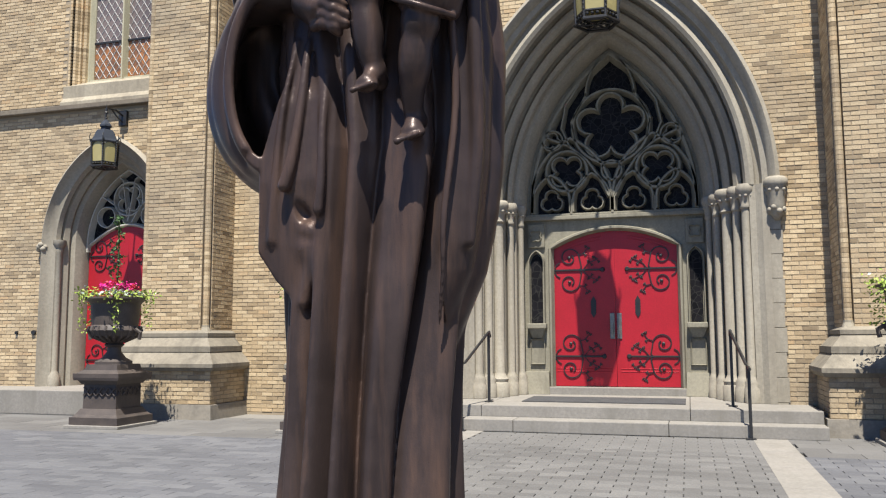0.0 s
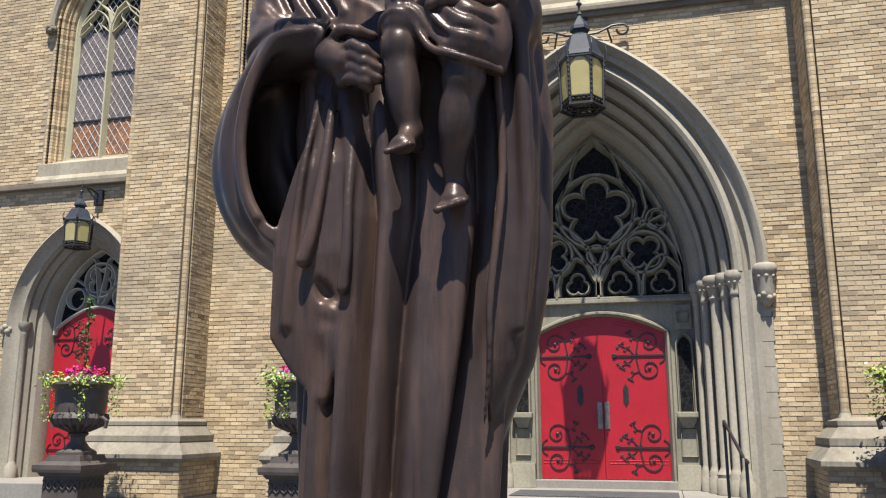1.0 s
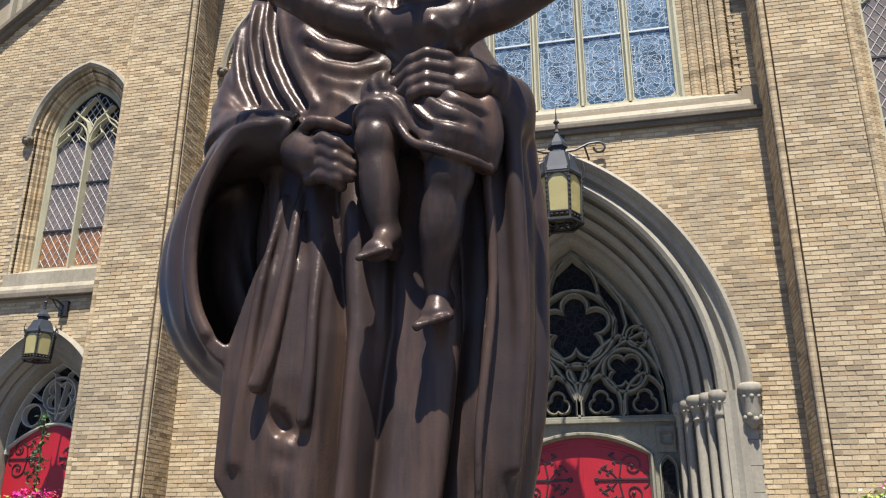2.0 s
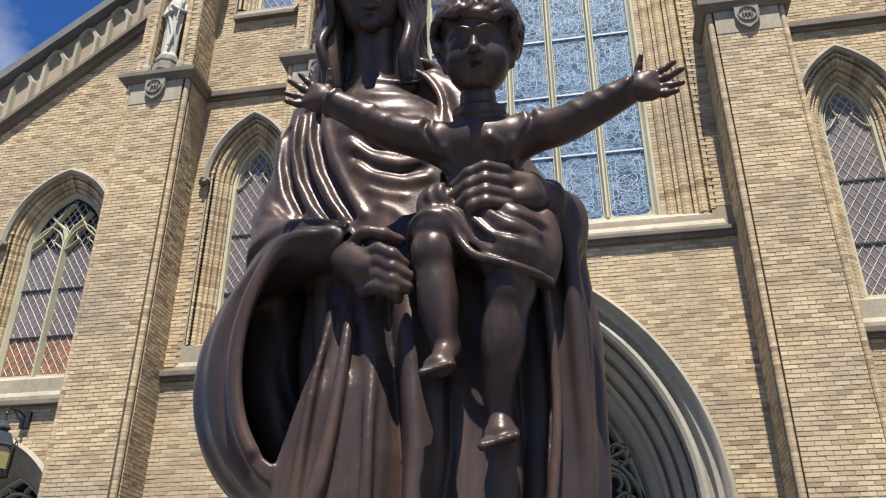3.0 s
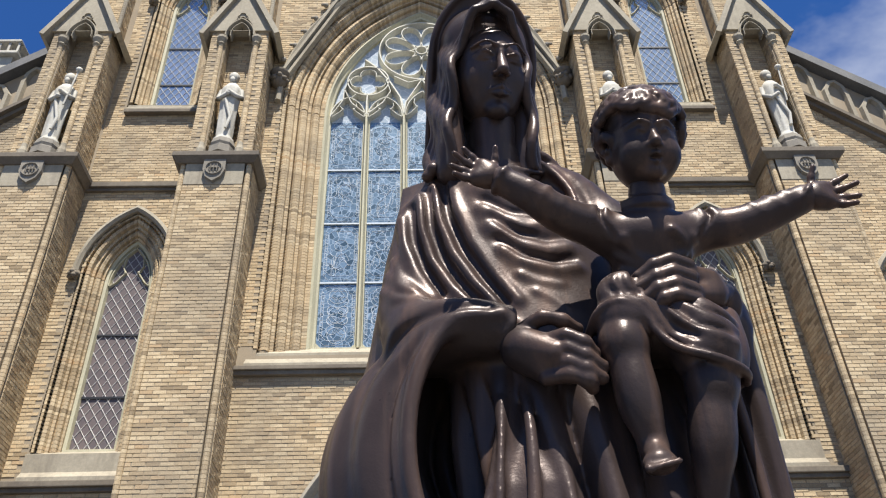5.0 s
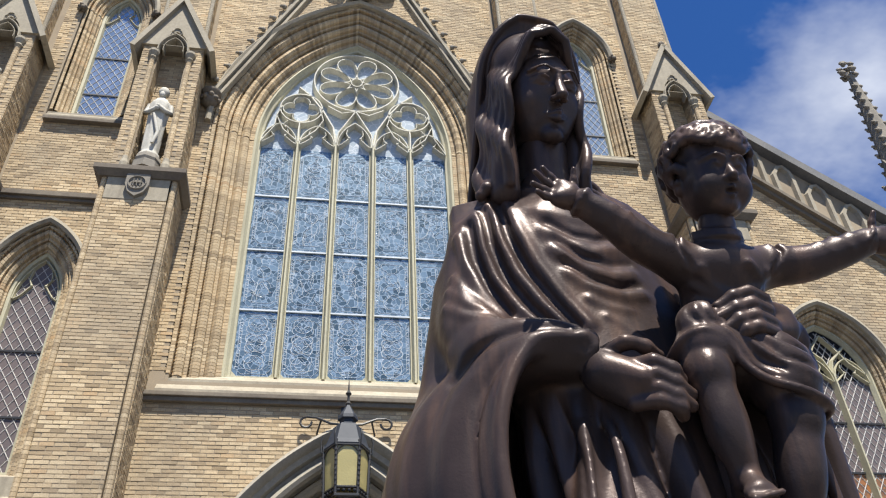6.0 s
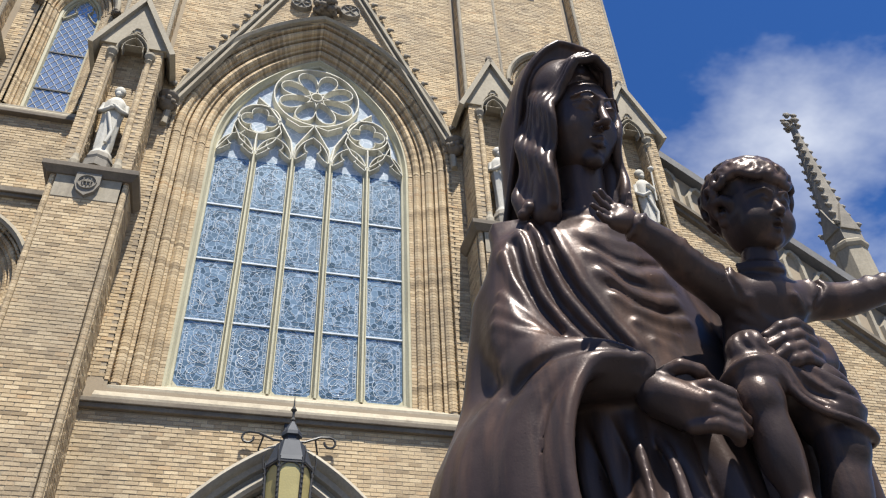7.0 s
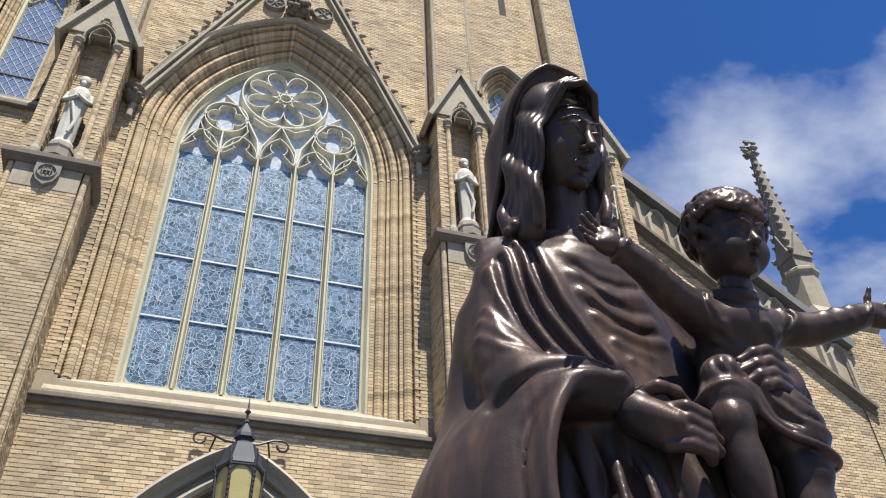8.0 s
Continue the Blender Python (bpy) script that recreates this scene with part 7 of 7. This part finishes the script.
def sculpt_child():
    c = Clay((0.0, -11.14, 1.84), (0.90, -10.62, 3.06), 0.005)
    # trunk and shirt
    c.rope([(0.425, -10.81, 2.62), (0.42, -10.775, 2.52), (0.415, -10.77, 2.42)], 0.088, 0.094, 0.03)
    c.egg((0.425, -10.835, 2.632), (0.138, 0.076, 0.070), 0.03)
    c.rope([(0.425, -10.85, 2.66), (0.425, -10.875, 2.745)], 0.050, 0.045, 0.014)
    # arms spread wide
    c.rope([(0.315, -10.84, 2.652), (0.21, -10.88, 2.668), (0.135, -10.91, 2.705), (0.065, -10.918, 2.748)], 0.052, 0.034, 0.02)
    c.rope([(0.535, -10.84, 2.650), (0.62, -10.87, 2.640), (0.70, -10.895, 2.657), (0.78, -10.915, 2.685)], 0.052, 0.035, 0.02)
    for p in ((0.065, 2.748, 1), (0.78, 2.685, -1)):
        x, z, s = p
        t = 35 * s
        for k in range(10):
            a0, a1 = 0.6283 * k, 0.6283 * (k + 1)
            g = lambda a: (x + 0.036 * math.sin(a) * math.sin(radians(t)) * s, -10.918 - 0.036 * math.cos(a), z + 0.036 * math.sin(a) * math.cos(radians(t)))
            c.limb(g(a0), g(a1), 0.0065, 0.0065, 0.004)
    # creases at the armholes and elbows
    for s, x0 in ((-1, 0.325), (1, 0.525)):
        c.crease([(x0 + s * 0.01, 2.705), (x0 + s * 0.018, 2.65), (x0 - s * 0.012, 2.595)], 0.010, 0.008, 0.002, 0.010)
        c.crease([(x0 + s * 0.035, 2.700), (x0 + s * 0.045, 2.655), (x0 + s * 0.012, 2.605)], 0.009, 0.007, 0.002, 0.010)
        c.crease([(x0 + s * 0.022, 2.695), (x0 + s * 0.031, 2.65), (x0, 2.60)], 0.006, 0.005, -0.001, 0.006, True)
        c.crease([(x0 - s * 0.02, 2.60), (x0 + s * 0.0 - s * 0.05, 2.555), (0.425, 2.53)], 0.010, 0.008, 0.002, 0.012)
        for q in (0.10, 0.15, 0.19):
            c.crease([(x0 + s * q, 2.705 + 0.1 * (q - 0.1) * (1.5 if s < 0 else 0.5)), (x0 + s * (q + 0.025), 2.672 + 0.1 * (q - 0.1)), (x0 + s * (q + 0.045), 2.640 + 0.15 * (q - 0.1))], 0.007, 0.005, 0.002, 0.010)
    for z in (2.704, 2.688):
        c.rope([(0.362, -10.86, z + 0.018), (0.39, -10.900, z), (0.425, -10.915, z - 0.008), (0.46, -10.900, z), (0.488, -10.86, z + 0.018)], 0.0075, 0.0075, 0.004)
    c.crease([(0.335, 2.575), (0.38, 2.535), (0.43, 2.530), (0.48, 2.56)], 0.008, 0.006, 0.003, 0.012)
    c.crease([(0.345, 2.545), (0.40, 2.505), (0.46, 2.515)], 0.008, 0.006, 0.003, 0.012)
    c.crease([(0.455, 2.605), (0.485, 2.585), (0.515, 2.55), (0.525, 2.52)], 0.015, 0.010, 0.003, 0.008)
    # lap: shirt over both thighs
    c.rope([(0.38, -10.79, 2.43), (0.345, -10.82, 2.42), (0.322, -10.835, 2.402)], 0.080, 0.066, 0.02)
    c.rope([(0.46, -10.79, 2.41), (0.482, -10.825, 2.36), (0.487, -10.838, 2.318)], 0.088, 0.078, 0.02)
    c.egg((0.42, -10.82, 2.39), (0.115, 0.070, 0.060), 0.03)
    c.rope([(0.565, -10.80, 2.42), (0.572, -10.80, 2.34), (0.560, -10.79, 2.28)], 0.035, 0.028, 0.03)
    for r, w_ in (([(0.285, 2.452), (0.335, 2.442), (0.378, 2.400), (0.405, 2.345), (0.445, 2.305)], 0.011), ([(0.345, 2.465), (0.395, 2.425), (0.435, 2.365), (0.485, 2.325), (0.54, 2.31)], 0.010),
                  ([(0.40, 2.46), (0.445, 2.41), (0.495, 2.365), (0.555, 2.35)], 0.010), ([(0.47, 2.44), (0.515, 2.405), (0.565, 2.39)], 0.009)):
        c.crease(r, w_, w_ * 0.75, 0.002, 0.014)
    for r in ([(0.32, 2.455), (0.37, 2.425), (0.41, 2.365), (0.455, 2.32)], [(0.375, 2.455), (0.42, 2.405), (0.465, 2.350), (0.53, 2.33)], [(0.44, 2.44), (0.485, 2.395), (0.56, 2.37)]):
        c.crease(r, 0.007, 0.005, -0.002, 0.012, True)
    c.egg((0.325, -10.848, 2.475), (0.058, 0.048, 0.044), 0.014, False, 15)
    for dx in (-0.03, -0.005, 0.02):
        c.crease([(0.325 + dx, 2.518), (0.322 + dx * 1.3, 2.475), (0.33 + dx, 2.445)], 0.006, 0.005, -0.002, 0.010, True)
    c.rope([(0.245, -10.790, 2.380), (0.262, -10.860, 2.410), (0.305, -10.892, 2.420), (0.350, -10.888, 2.398), (0.378, -10.885, 2.345), (0.415, -10.900, 2.296), (0.485, -10.916, 2.262), (0.545, -10.886, 2.246), (0.572, -10.815, 2.255)], 0.011, 0.011, 0.004, False, 4)
    # legs and feet
    c.rope([(0.335, -10.82, 2.40), (0.312, -10.842, 2.352)], 0.056, 0.055, 0.003)
    c.egg((0.312, -10.846, 2.335), (0.056, 0.052, 0.060), 0.006)
    c.egg((0.308, -10.880, 2.330), (0.026, 0.020, 0.028), 0.020)
    c.rope([(0.313, -10.845, 2.325), (0.317, -10.852, 2.24), (0.330, -10.848, 2.15), (0.338, -10.835, 2.095)], 0.048, 0.027, 0.012)
    c.egg((0.322, -10.836, 2.215), (0.040, 0.048, 0.070), 0.03)
    c.rope([(0.340, -10.825, 2.112), (0.337, -10.852, 2.086), (0.331, -10.882, 2.056)], 0.029, 0.025, 0.014)
    c.egg((0.343, -10.805, 2.085), (0.026, 0.028, 0.030), 0.014)
    c.egg((0.331, -10.886, 2.050), (0.037, 0.020, 0.021), 0.014)
    c.rope([(0.485, -10.82, 2.33), (0.485, -10.845, 2.26)], 0.059, 0.057, 0.003)
    c.egg((0.483, -10.848, 2.235), (0.057, 0.054, 0.062), 0.006)
    c.egg((0.483, -10.886, 2.225), (0.028, 0.018, 0.030), 0.020)
    c.rope([(0.482, -10.845, 2.23), (0.466, -10.845, 2.14), (0.450, -10.822, 2.05), (0.446, -10.800, 1.985)], 0.052, 0.029, 0.014)
    c.egg((0.463, -10.828, 2.125), (0.042, 0.048, 0.070), 0.03)
    c.rope([(0.449, -10.775, 1.962), (0.448, -10.800, 1.948), (0.449, -10.822, 1.918)], 0.033, 0.024, 0.016)
    c.egg((0.450, -10.818, 1.918), (0.040, 0.020, 0.022), 0.014)
    for k in range(5):
        big = 0.0028 * (k == 0)
        c.limb((0.420 + 0.0155 * k, -10.832, 1.902 + 0.002 * k), (0.415 + 0.0172 * k, -10.858, 1.884 + 0.005 * k), 0.0075 + big, 0.0088 + big, 0.002)
        c.limb((0.304 + 0.0135 * k, -10.894, 2.040 + 0.002 * k), (0.299 + 0.0152 * k, -10.914, 2.028 + 0.004 * k), 0.0068 + big * 0.8, 0.0078 + big * 0.8, 0.002)
    return c


def sculpt_child_head():
    """The child's head, upright; it is bowed afterwards."""
    c = Clay((0.26, -11.10, 2.66), (0.59, -10.73, 3.09), 0.004)
    c.egg((0.425, -10.920, 2.850), (0.096, 0.102, 0.122), 0.01)
    c.egg((0.425, -10.962, 2.790), (0.072, 0.058, 0.060), 0.03)
    c.egg((0.427, -11.000, 2.748), (0.024, 0.020, 0.018), 0.015)
    c.rope([(0.425, -11.016, 2.850), (0.426, -11.034, 2.820)], 0.009, 0.015, 0.008)
    for s in (-1, 1):
        c.egg((0.426 + s * 0.013, -11.022, 2.815), (0.009, 0.010, 0.008), 0.005)
        c.egg((0.425 + s * 0.037, -11.034, 2.850), (0.023, 0.030, 0.013), 0.010, True)
        c.egg((0.425 + s * 0.037, -10.998, 2.849), (0.019, 0.017, 0.011), 0.003)
        c.rope([(0.425 + s * 0.058, -10.995, 2.853), (0.425 + s * 0.037, -11.014, 2.860), (0.425 + s * 0.017, -11.010, 2.852)], 0.0048, 0.0048, 0.003)
        c.rope([(0.425 + s * 0.055, -10.997, 2.842), (0.425 + s * 0.037, -11.010, 2.838), (0.425 + s * 0.019, -11.008, 2.843)], 0.004, 0.004, 0.003)
        c.egg((0.425 + s * 0.048, -10.982, 2.803), (0.030, 0.028, 0.030), 0.030)
        c.rope([(0.425 + s * 0.014, -11.022, 2.876), (0.425 + s * 0.040, -11.018, 2.884), (0.425 + s * 0.068, -10.988, 2.872)], 0.0035, 0.003, 0.014)
        c.egg((0.425 + s * 0.093, -10.905, 2.822), (0.012, 0.018, 0.022), 0.008)
        c.rope([(0.427, -11.024, 2.792), (0.427 + s * 0.026, -11.006, 2.795)], 0.0075, 0.004, 0.003)
        c.rope([(0.427, -11.019, 2.770), (0.427 + s * 0.022, -11.004, 2.779)], 0.0090, 0.004, 0.003)
    c.egg((0.427, -11.026, 2.782), (0.021, 0.016, 0.0055), 0.003, True)
    c.egg((0.425, -10.885, 2.920), (0.110, 0.108, 0.086), 0.008)
    r = random.Random(4)
    n = 58
    for k in range(n):
        a = k * 2.39996
        e = radians(-42 + 126 * ((k + 0.5) / n))
        if math.sin(a) < -0.45 and e < 0.30:
            e = 0.34 + 0.22 * r.random()
        out = np.array((math.cos(a) * math.cos(e), math.sin(a) * math.cos(e), math.sin(e)))
        ctr = np.array((0.425, -10.892, 2.905)) + out * np.array((0.112, 0.114, 0.098))
        s1 = np.cross(out, (0.3, 0.2, 1.0))
        s1 /= np.linalg.norm(s1)
        s2 = np.cross(out, s1)
        f0 = r.uniform(0, 6.28)
        pts = [ctr + 0.036 * (1 - 0.6 * i / 8) * (math.cos(f0 + 0.7 * i) * s1 + math.sin(f0 + 0.7 * i) * s2) + out * 0.0018 * i for i in range(9)]
        c.rope(pts, 0.0165, 0.0120, 0.002, False, 1)
    return c


def hand(lo, hi, h, palm, fingers, thick):
    """A hand from a palm (pairs of ends and radius) and fingers (runs of points)."""
    c = Clay(lo, hi, h)
    for a, b, r0, r1 in palm:
        c.limb(a, b, r0, r1, 0.018)
    for f in fingers:
        c.rope(f, thick, thick * 0.80, 0.005, False, 3)
        for p in f[1:-1]:
            c.egg(p, (thick * 1.06,) * 3, 0.006)
    return c


def open_hand(w_, s, up):
    """The child's open hand at its wrist w_, reaching to side s."""
    W = np.array(w_)
    ax = np.array((s * 0.93, -0.10, up))
    ax /= np.linalg.norm(ax)
    fw = np.array((0.0, -1.0, 0.05))
    si = np.cross(ax, fw)
    si /= np.linalg.norm(si)
    if si[2] < 0:
        si = -si
    P = W + ax * 0.050
    palm = [(W, W + ax * 0.028, 0.024, 0.026), (W + ax * 0.03 + si * 0.016, P + si * 0.022, 0.022, 0.017), (W + ax * 0.03 - si * 0.016, P - si * 0.022, 0.022, 0.017), (P + si * 0.02, P - si * 0.02, 0.014, 0.014)]
    fingers = []
    for k, (o, L, fan) in enumerate(((0.026, 0.058, 0.40), (0.009, 0.068, 0.12), (-0.009, 0.064, -0.14), (-0.025, 0.050, -0.40))):
        d = ax + si * fan
        d /= np.linalg.norm(d)
        b = P + si * o + ax * 0.006
        fingers.append([b, b + d * L * 0.5 + fw * 0.002, b + d * L + fw * (0.010 + 0.006 * (k % 2))])
    b = W + ax * 0.020 + si * 0.026
    d = si * 0.9 + ax * 0.30 + fw * 0.25
    d /= np.linalg.norm(d)
    fingers.append([b, b + d * 0.030, b + d * 0.058 + fw * 0.004])
    lo = W + np.minimum(0, np.array((s * 0.17, 0, 0))) - 0.10
    hi = W + np.maximum(0, np.array((s * 0.17, 0, 0))) + 0.10
    return hand(lo, hi, 0.004, palm, fingers, 0.0095)


def right_hand():
    """Her right hand, held out below the child's knee, its back to the front."""
    palm = [((0.050, -10.775, 2.405), (0.085, -10.785, 2.385), 0.032, 0.034), ((0.085, -10.785, 2.375), (0.140, -10.815, 2.345), 0.040, 0.034), ((0.085, -10.79, 2.345), (0.140, -10.815, 2.295), 0.036, 0.032), ((0.100, -10.805, 2.355), (0.160, -10.842, 2.315), 0.042, 0.034)]
    fingers = []
    for k, (z, x, tz) in enumerate(((2.356, 0.243, 2.312), (2.326, 0.258, 2.280), (2.294, 0.252, 2.252), (2.266, 0.228, 2.230))):
        fingers.append([(0.140, -10.828, z), (0.182, -10.864 + 0.003 * k, z - 0.006), (0.218, -10.872 + 0.003 * k, 0.5 * (z + tz) - 0.006), (x, -10.850, tz)])
    fingers.append([(0.095, -10.800, 2.400), (0.140, -10.835, 2.414), (0.185, -10.835, 2.405), (0.222, -10.812, 2.396)])
    c = hand((-0.02, -10.96, 2.16), (0.32, -10.68, 2.5), 0.004, palm, fingers, 0.0180)
    for f in fingers:
        p = np.array(f[-1])
        c.egg(tuple(p + np.array((0.004, -0.011, 0.004))), (0.008, 0.004, 0.006), 0.002)
    return c


def left_hand():
    """Her left hand laid across the child's side."""
    palm = [((0.580, -10.780, 2.495), (0.535, -10.820, 2.490), 0.040, 0.038), ((0.535, -10.825, 2.508), (0.485, -10.858, 2.510), 0.036, 0.024), ((0.54, -10.825, 2.470), (0.49, -10.858, 2.455), 0.036, 0.024)]
    fingers = []
    for k, (z, x, tz) in enumerate(((2.530, 0.362, 2.496), (2.497, 0.350, 2.464), (2.464, 0.362, 2.434), (2.434, 0.390, 2.410))):
        fingers.append([(0.485, -10.872, z - 0.004), (0.440, -10.890, z), (0.400 + 0.008 * (k == 3), -10.888, 0.5 * (z + tz) + 0.004), (x, -10.872, tz)])
    c = hand((0.28, -11.02, 2.34), (0.68, -10.7, 2.66), 0.004, palm, fingers, 0.0172)
    for f in fingers:
        p = np.array(f[-1])
        c.egg(tuple(p + np.array((-0.004, -0.011, 0.003))), (0.008, 0.004, 0.006), 0.002)
    return c


verts, faces, base = [], [], 0
skins = [sculpt_body().skin(1)]
skins += [c.skin() for c in (sculpt_child(), open_hand((0.062, -10.918, 2.752), -1, 0.36), open_hand((0.785, -10.918, 2.688), 1, 0.02), right_hand(), left_hand())]
skins.append(tilted(sculpt_hair(), (0.095, -10.66, 3.33), 0, (-0.022, 0.0, 0.0), 7))
skins.append(tilted(sculpt_head(), (0.095, -10.68, 3.33), 24, (-0.012, -0.014, 0.008), 10, (1.12, 1.05, 0.96)))
skins.append(tilted(sculpt_child_head(), (0.425, -10.92, 2.82), 20, (0.004, 0.026, 0.022), 2, (0.89, 0.91, 0.95)))
for v, f in skins:
    verts.append(v)
    faces.append(f + base)
    base += len(v)
V, F = np.concatenate(verts), np.concatenate(faces)
me = bpy.data.meshes.new("bronze_statue")
me.vertices.add(len(V))
me.vertices.foreach_set("co", V.astype(np.float32).ravel())
me.loops.add(F.size)
me.loops.foreach_set("vertex_index", F.astype(np.int32).ravel())
me.polygons.add(len(F))
me.polygons.foreach_set("loop_start", np.arange(0, F.size, 4, dtype=np.int32))
me.polygons.foreach_set("use_smooth", np.ones(len(F), bool))
me.update(calc_edges=True)
me.validate()

m, t = material("dark_bronze", 0.40, 0.20, 0.18)
run = t.n("Mapping", {"Vector": t.pos, "Scale": (9.0, 9.0, 0.9)})
streak = t.ramp(t.noise(run.outputs[0], 1.6, 5, 0.6), [(0.48, (0,)), (0.72, (1,))])
cloud = t.ramp(t.noise(t.pos, 4.0, 5, 0.6), [(0.35, (0,)), (0.7, (1,))])
base_c = t.mix(cloud, (0.035, 0.0258, 0.0240), (0.058, 0.0415, 0.0380))
worn = t.mix(streak, base_c, (0.094, 0.058, 0.044))
join(t, "Base Color", worn)
t.b.inputs["Specular Tint"].default_value = (1.0, 0.92, 0.88, 1)
join(t, "Roughness", t.ramp(t.noise(t.pos, 14, 4, 0.65), [(0.3, (0.27,)), (0.7, (0.43,))]))
pit = t.n("Math", {0: t.noise(t.pos, 26, 5, 0.7), 1: t.noise(t.pos, 160, 3, 0.6)}, operation="ADD")
bump(t, pit.outputs[0], 0.13, 0.004)
BRONZE = m
me.materials.append(BRONZE)
statue = tagged(new("bronze_statue", me), "dark brown bronze statue of a robed figure holding a child", "statue")

bm = B()
for a, z0, z1 in ((0.56, 0.0, 0.10), (0.50, 0.10, 0.16), (0.44, 0.16, 0.53), (0.48, 0.53, 0.622)):
    box(bm, 0.27 - a, 0.27 + a, -10.62 - a * 0.85, -10.62 + a * 0.85, z0, z1, 0.012)
tagged(mesh_object("statue_plinth", bm, PLINTHSTONE), "low stepped grey stone plinth under the bronze", "plinth")


# paving
paving = empty("paving", "grey rectangular pavers of the forecourt", "pavement", kind="structure")


def pave(x0, x1, y0, y1, lx, ly, mat, keep, name, pieces=0, bond=True):
    """Pavers in running bond; those nearest to the statue are pieces of their own."""
    V, F, single = [], [], []
    row = 0
    y = y0
    while y < y1:
        x = x0 - (lx / 2 if bond and row % 2 else 0)
        while x < x1:
            cx, cy = x + lx / 2, y + ly / 2
            if keep(cx, cy):
                if len(single) < pieces and -3.6 < cx < 3.6 and -9.0 < cy < -2.0:
                    single.append((cx, cy))
                else:
                    b = len(V)
                    h = random.uniform(-0.0015, 0.0015)
                    for zz, e in ((-0.03, 0.003), (0.0 + h, 0.003), (0.003 + h, 0.008)):
                        V += [(x + e, y + e, zz), (x + lx - e, y + e, zz), (x + lx - e, y + ly - e, zz), (x + e, y + ly - e, zz)]
                    F += [(b + 8, b + 9, b + 10, b + 11)] + [(b + o + i, b + o + (i + 1) % 4, b + o + 4 + (i + 1) % 4, b + o + 4 + i) for o in (0, 4) for i in range(4)]
            x += lx
        y += ly
        row += 1
    if V:
        mesh_object("pavers", (V, [], F), mat, paving)["kind"] = "stuff"
    if single:
        unit = box(B(), -lx / 2 + 0.004, lx / 2 - 0.004, -ly / 2 + 0.004, ly / 2 - 0.004, -0.03, 0.003)
        bmesh.ops.bevel(unit, geom=[e for e in unit.edges if all(v.co.z > 0 for v in e.verts)], offset=0.005, segments=1, affect="EDGES")
        me = bpy.data.meshes.new("paver")
        unit.to_mesh(me)
        unit.free()
        me.materials.append(mat)
        for cx, cy in single:
            ob = new("paver", me)
            ob.parent = paving
            ob.location = (cx, cy, random.uniform(-0.0015, 0.0015))


def paver_material(name, per_object, stops):
    m, t = material(name, 0.85, 0, 0.35)
    rnd = t.n("ObjectInfo").outputs["Random"] if per_object else t.n("NewGeometry").outputs["Random Per Island"]
    c = t.ramp(rnd, stops)
    fine = t.ramp(t.noise(t.pos, 60, 5, 0.7), [(0.25, (0.72,)), (0.7, (1.1,))])
    stain = t.ramp(t.noise(t.pos, 0.7, 5, 0.6), [(0.35, (0.85,)), (0.65, (1.05,))])
    join(t, "Base Color", t.mix(1.0, t.mix(1.0, c, fine, "MULTIPLY"), stain, "MULTIPLY"))
    bump(t, t.noise(t.pos, 120, 4, 0.7), 0.4, 0.004)
    return m


DARKS = [(0.0, (0.092, 0.093, 0.100)), (0.5, (0.110, 0.111, 0.118)), (1.0, (0.132, 0.133, 0.138))]
LIGHTS = [(0.0, (0.110, 0.106, 0.101)), (0.5, (0.130, 0.126, 0.120)), (1.0, (0.152, 0.147, 0.139))]
PD, PL, PL1 = paver_material("dark_pavers", False, DARKS), paver_material("light_pavers", False, LIGHTS), paver_material("light_paver_piece", True, LIGHTS)

APRON = lambda x, y: y > -3.05 and abs(x) > 2.2
MIDDLE = lambda x, y: -1.72 <= x <= 2.04 and y < -1.55
pave(-2.04, 2.04, -14, -1.5, 0.30, 0.15, PL1, lambda x, y: MIDDLE(x, y) and y > -6.4, "m", 290)
pave(-2.04, 2.04, -16, -6.4, 0.30, 0.15, PL, MIDDLE, "m2")
pave(-15, 15, -3.05, -0.9, 0.6, 0.4, PL, lambda x, y: APRON(x, y) and not (-11.6 < x < -6.8 and y > -0.9), "a")
pave(-16, 16, -17, -3.05, 0.30, 0.15, PD, lambda x, y: (x < -1.94 or x > 2.27) and abs(x) < 15, "d")
for s in (-1, 1):
    for k in range(12):
        tagged(mesh_object("kerb_stone", box(B(), *((-2.03, -1.62) if s < 0 else (1.94, 2.36)), -16.0 + 1.21 * k, -14.8 + 1.21 * k, -0.03, 0.006, 0.004), CONCRETE), "pale flat concrete strip set flush in the paving", "paving strip", kind="structure")
apron_back = mesh_object("apron", box(B(), -15, 15, -0.95, 0.3, -0.03, 0.0), PAVER_LIGHT)
tagged(apron_back, "pale paved margin at the foot of the church", "pavement", kind="structure")

# bricks that are pieces of their own
lay_single_bricks()
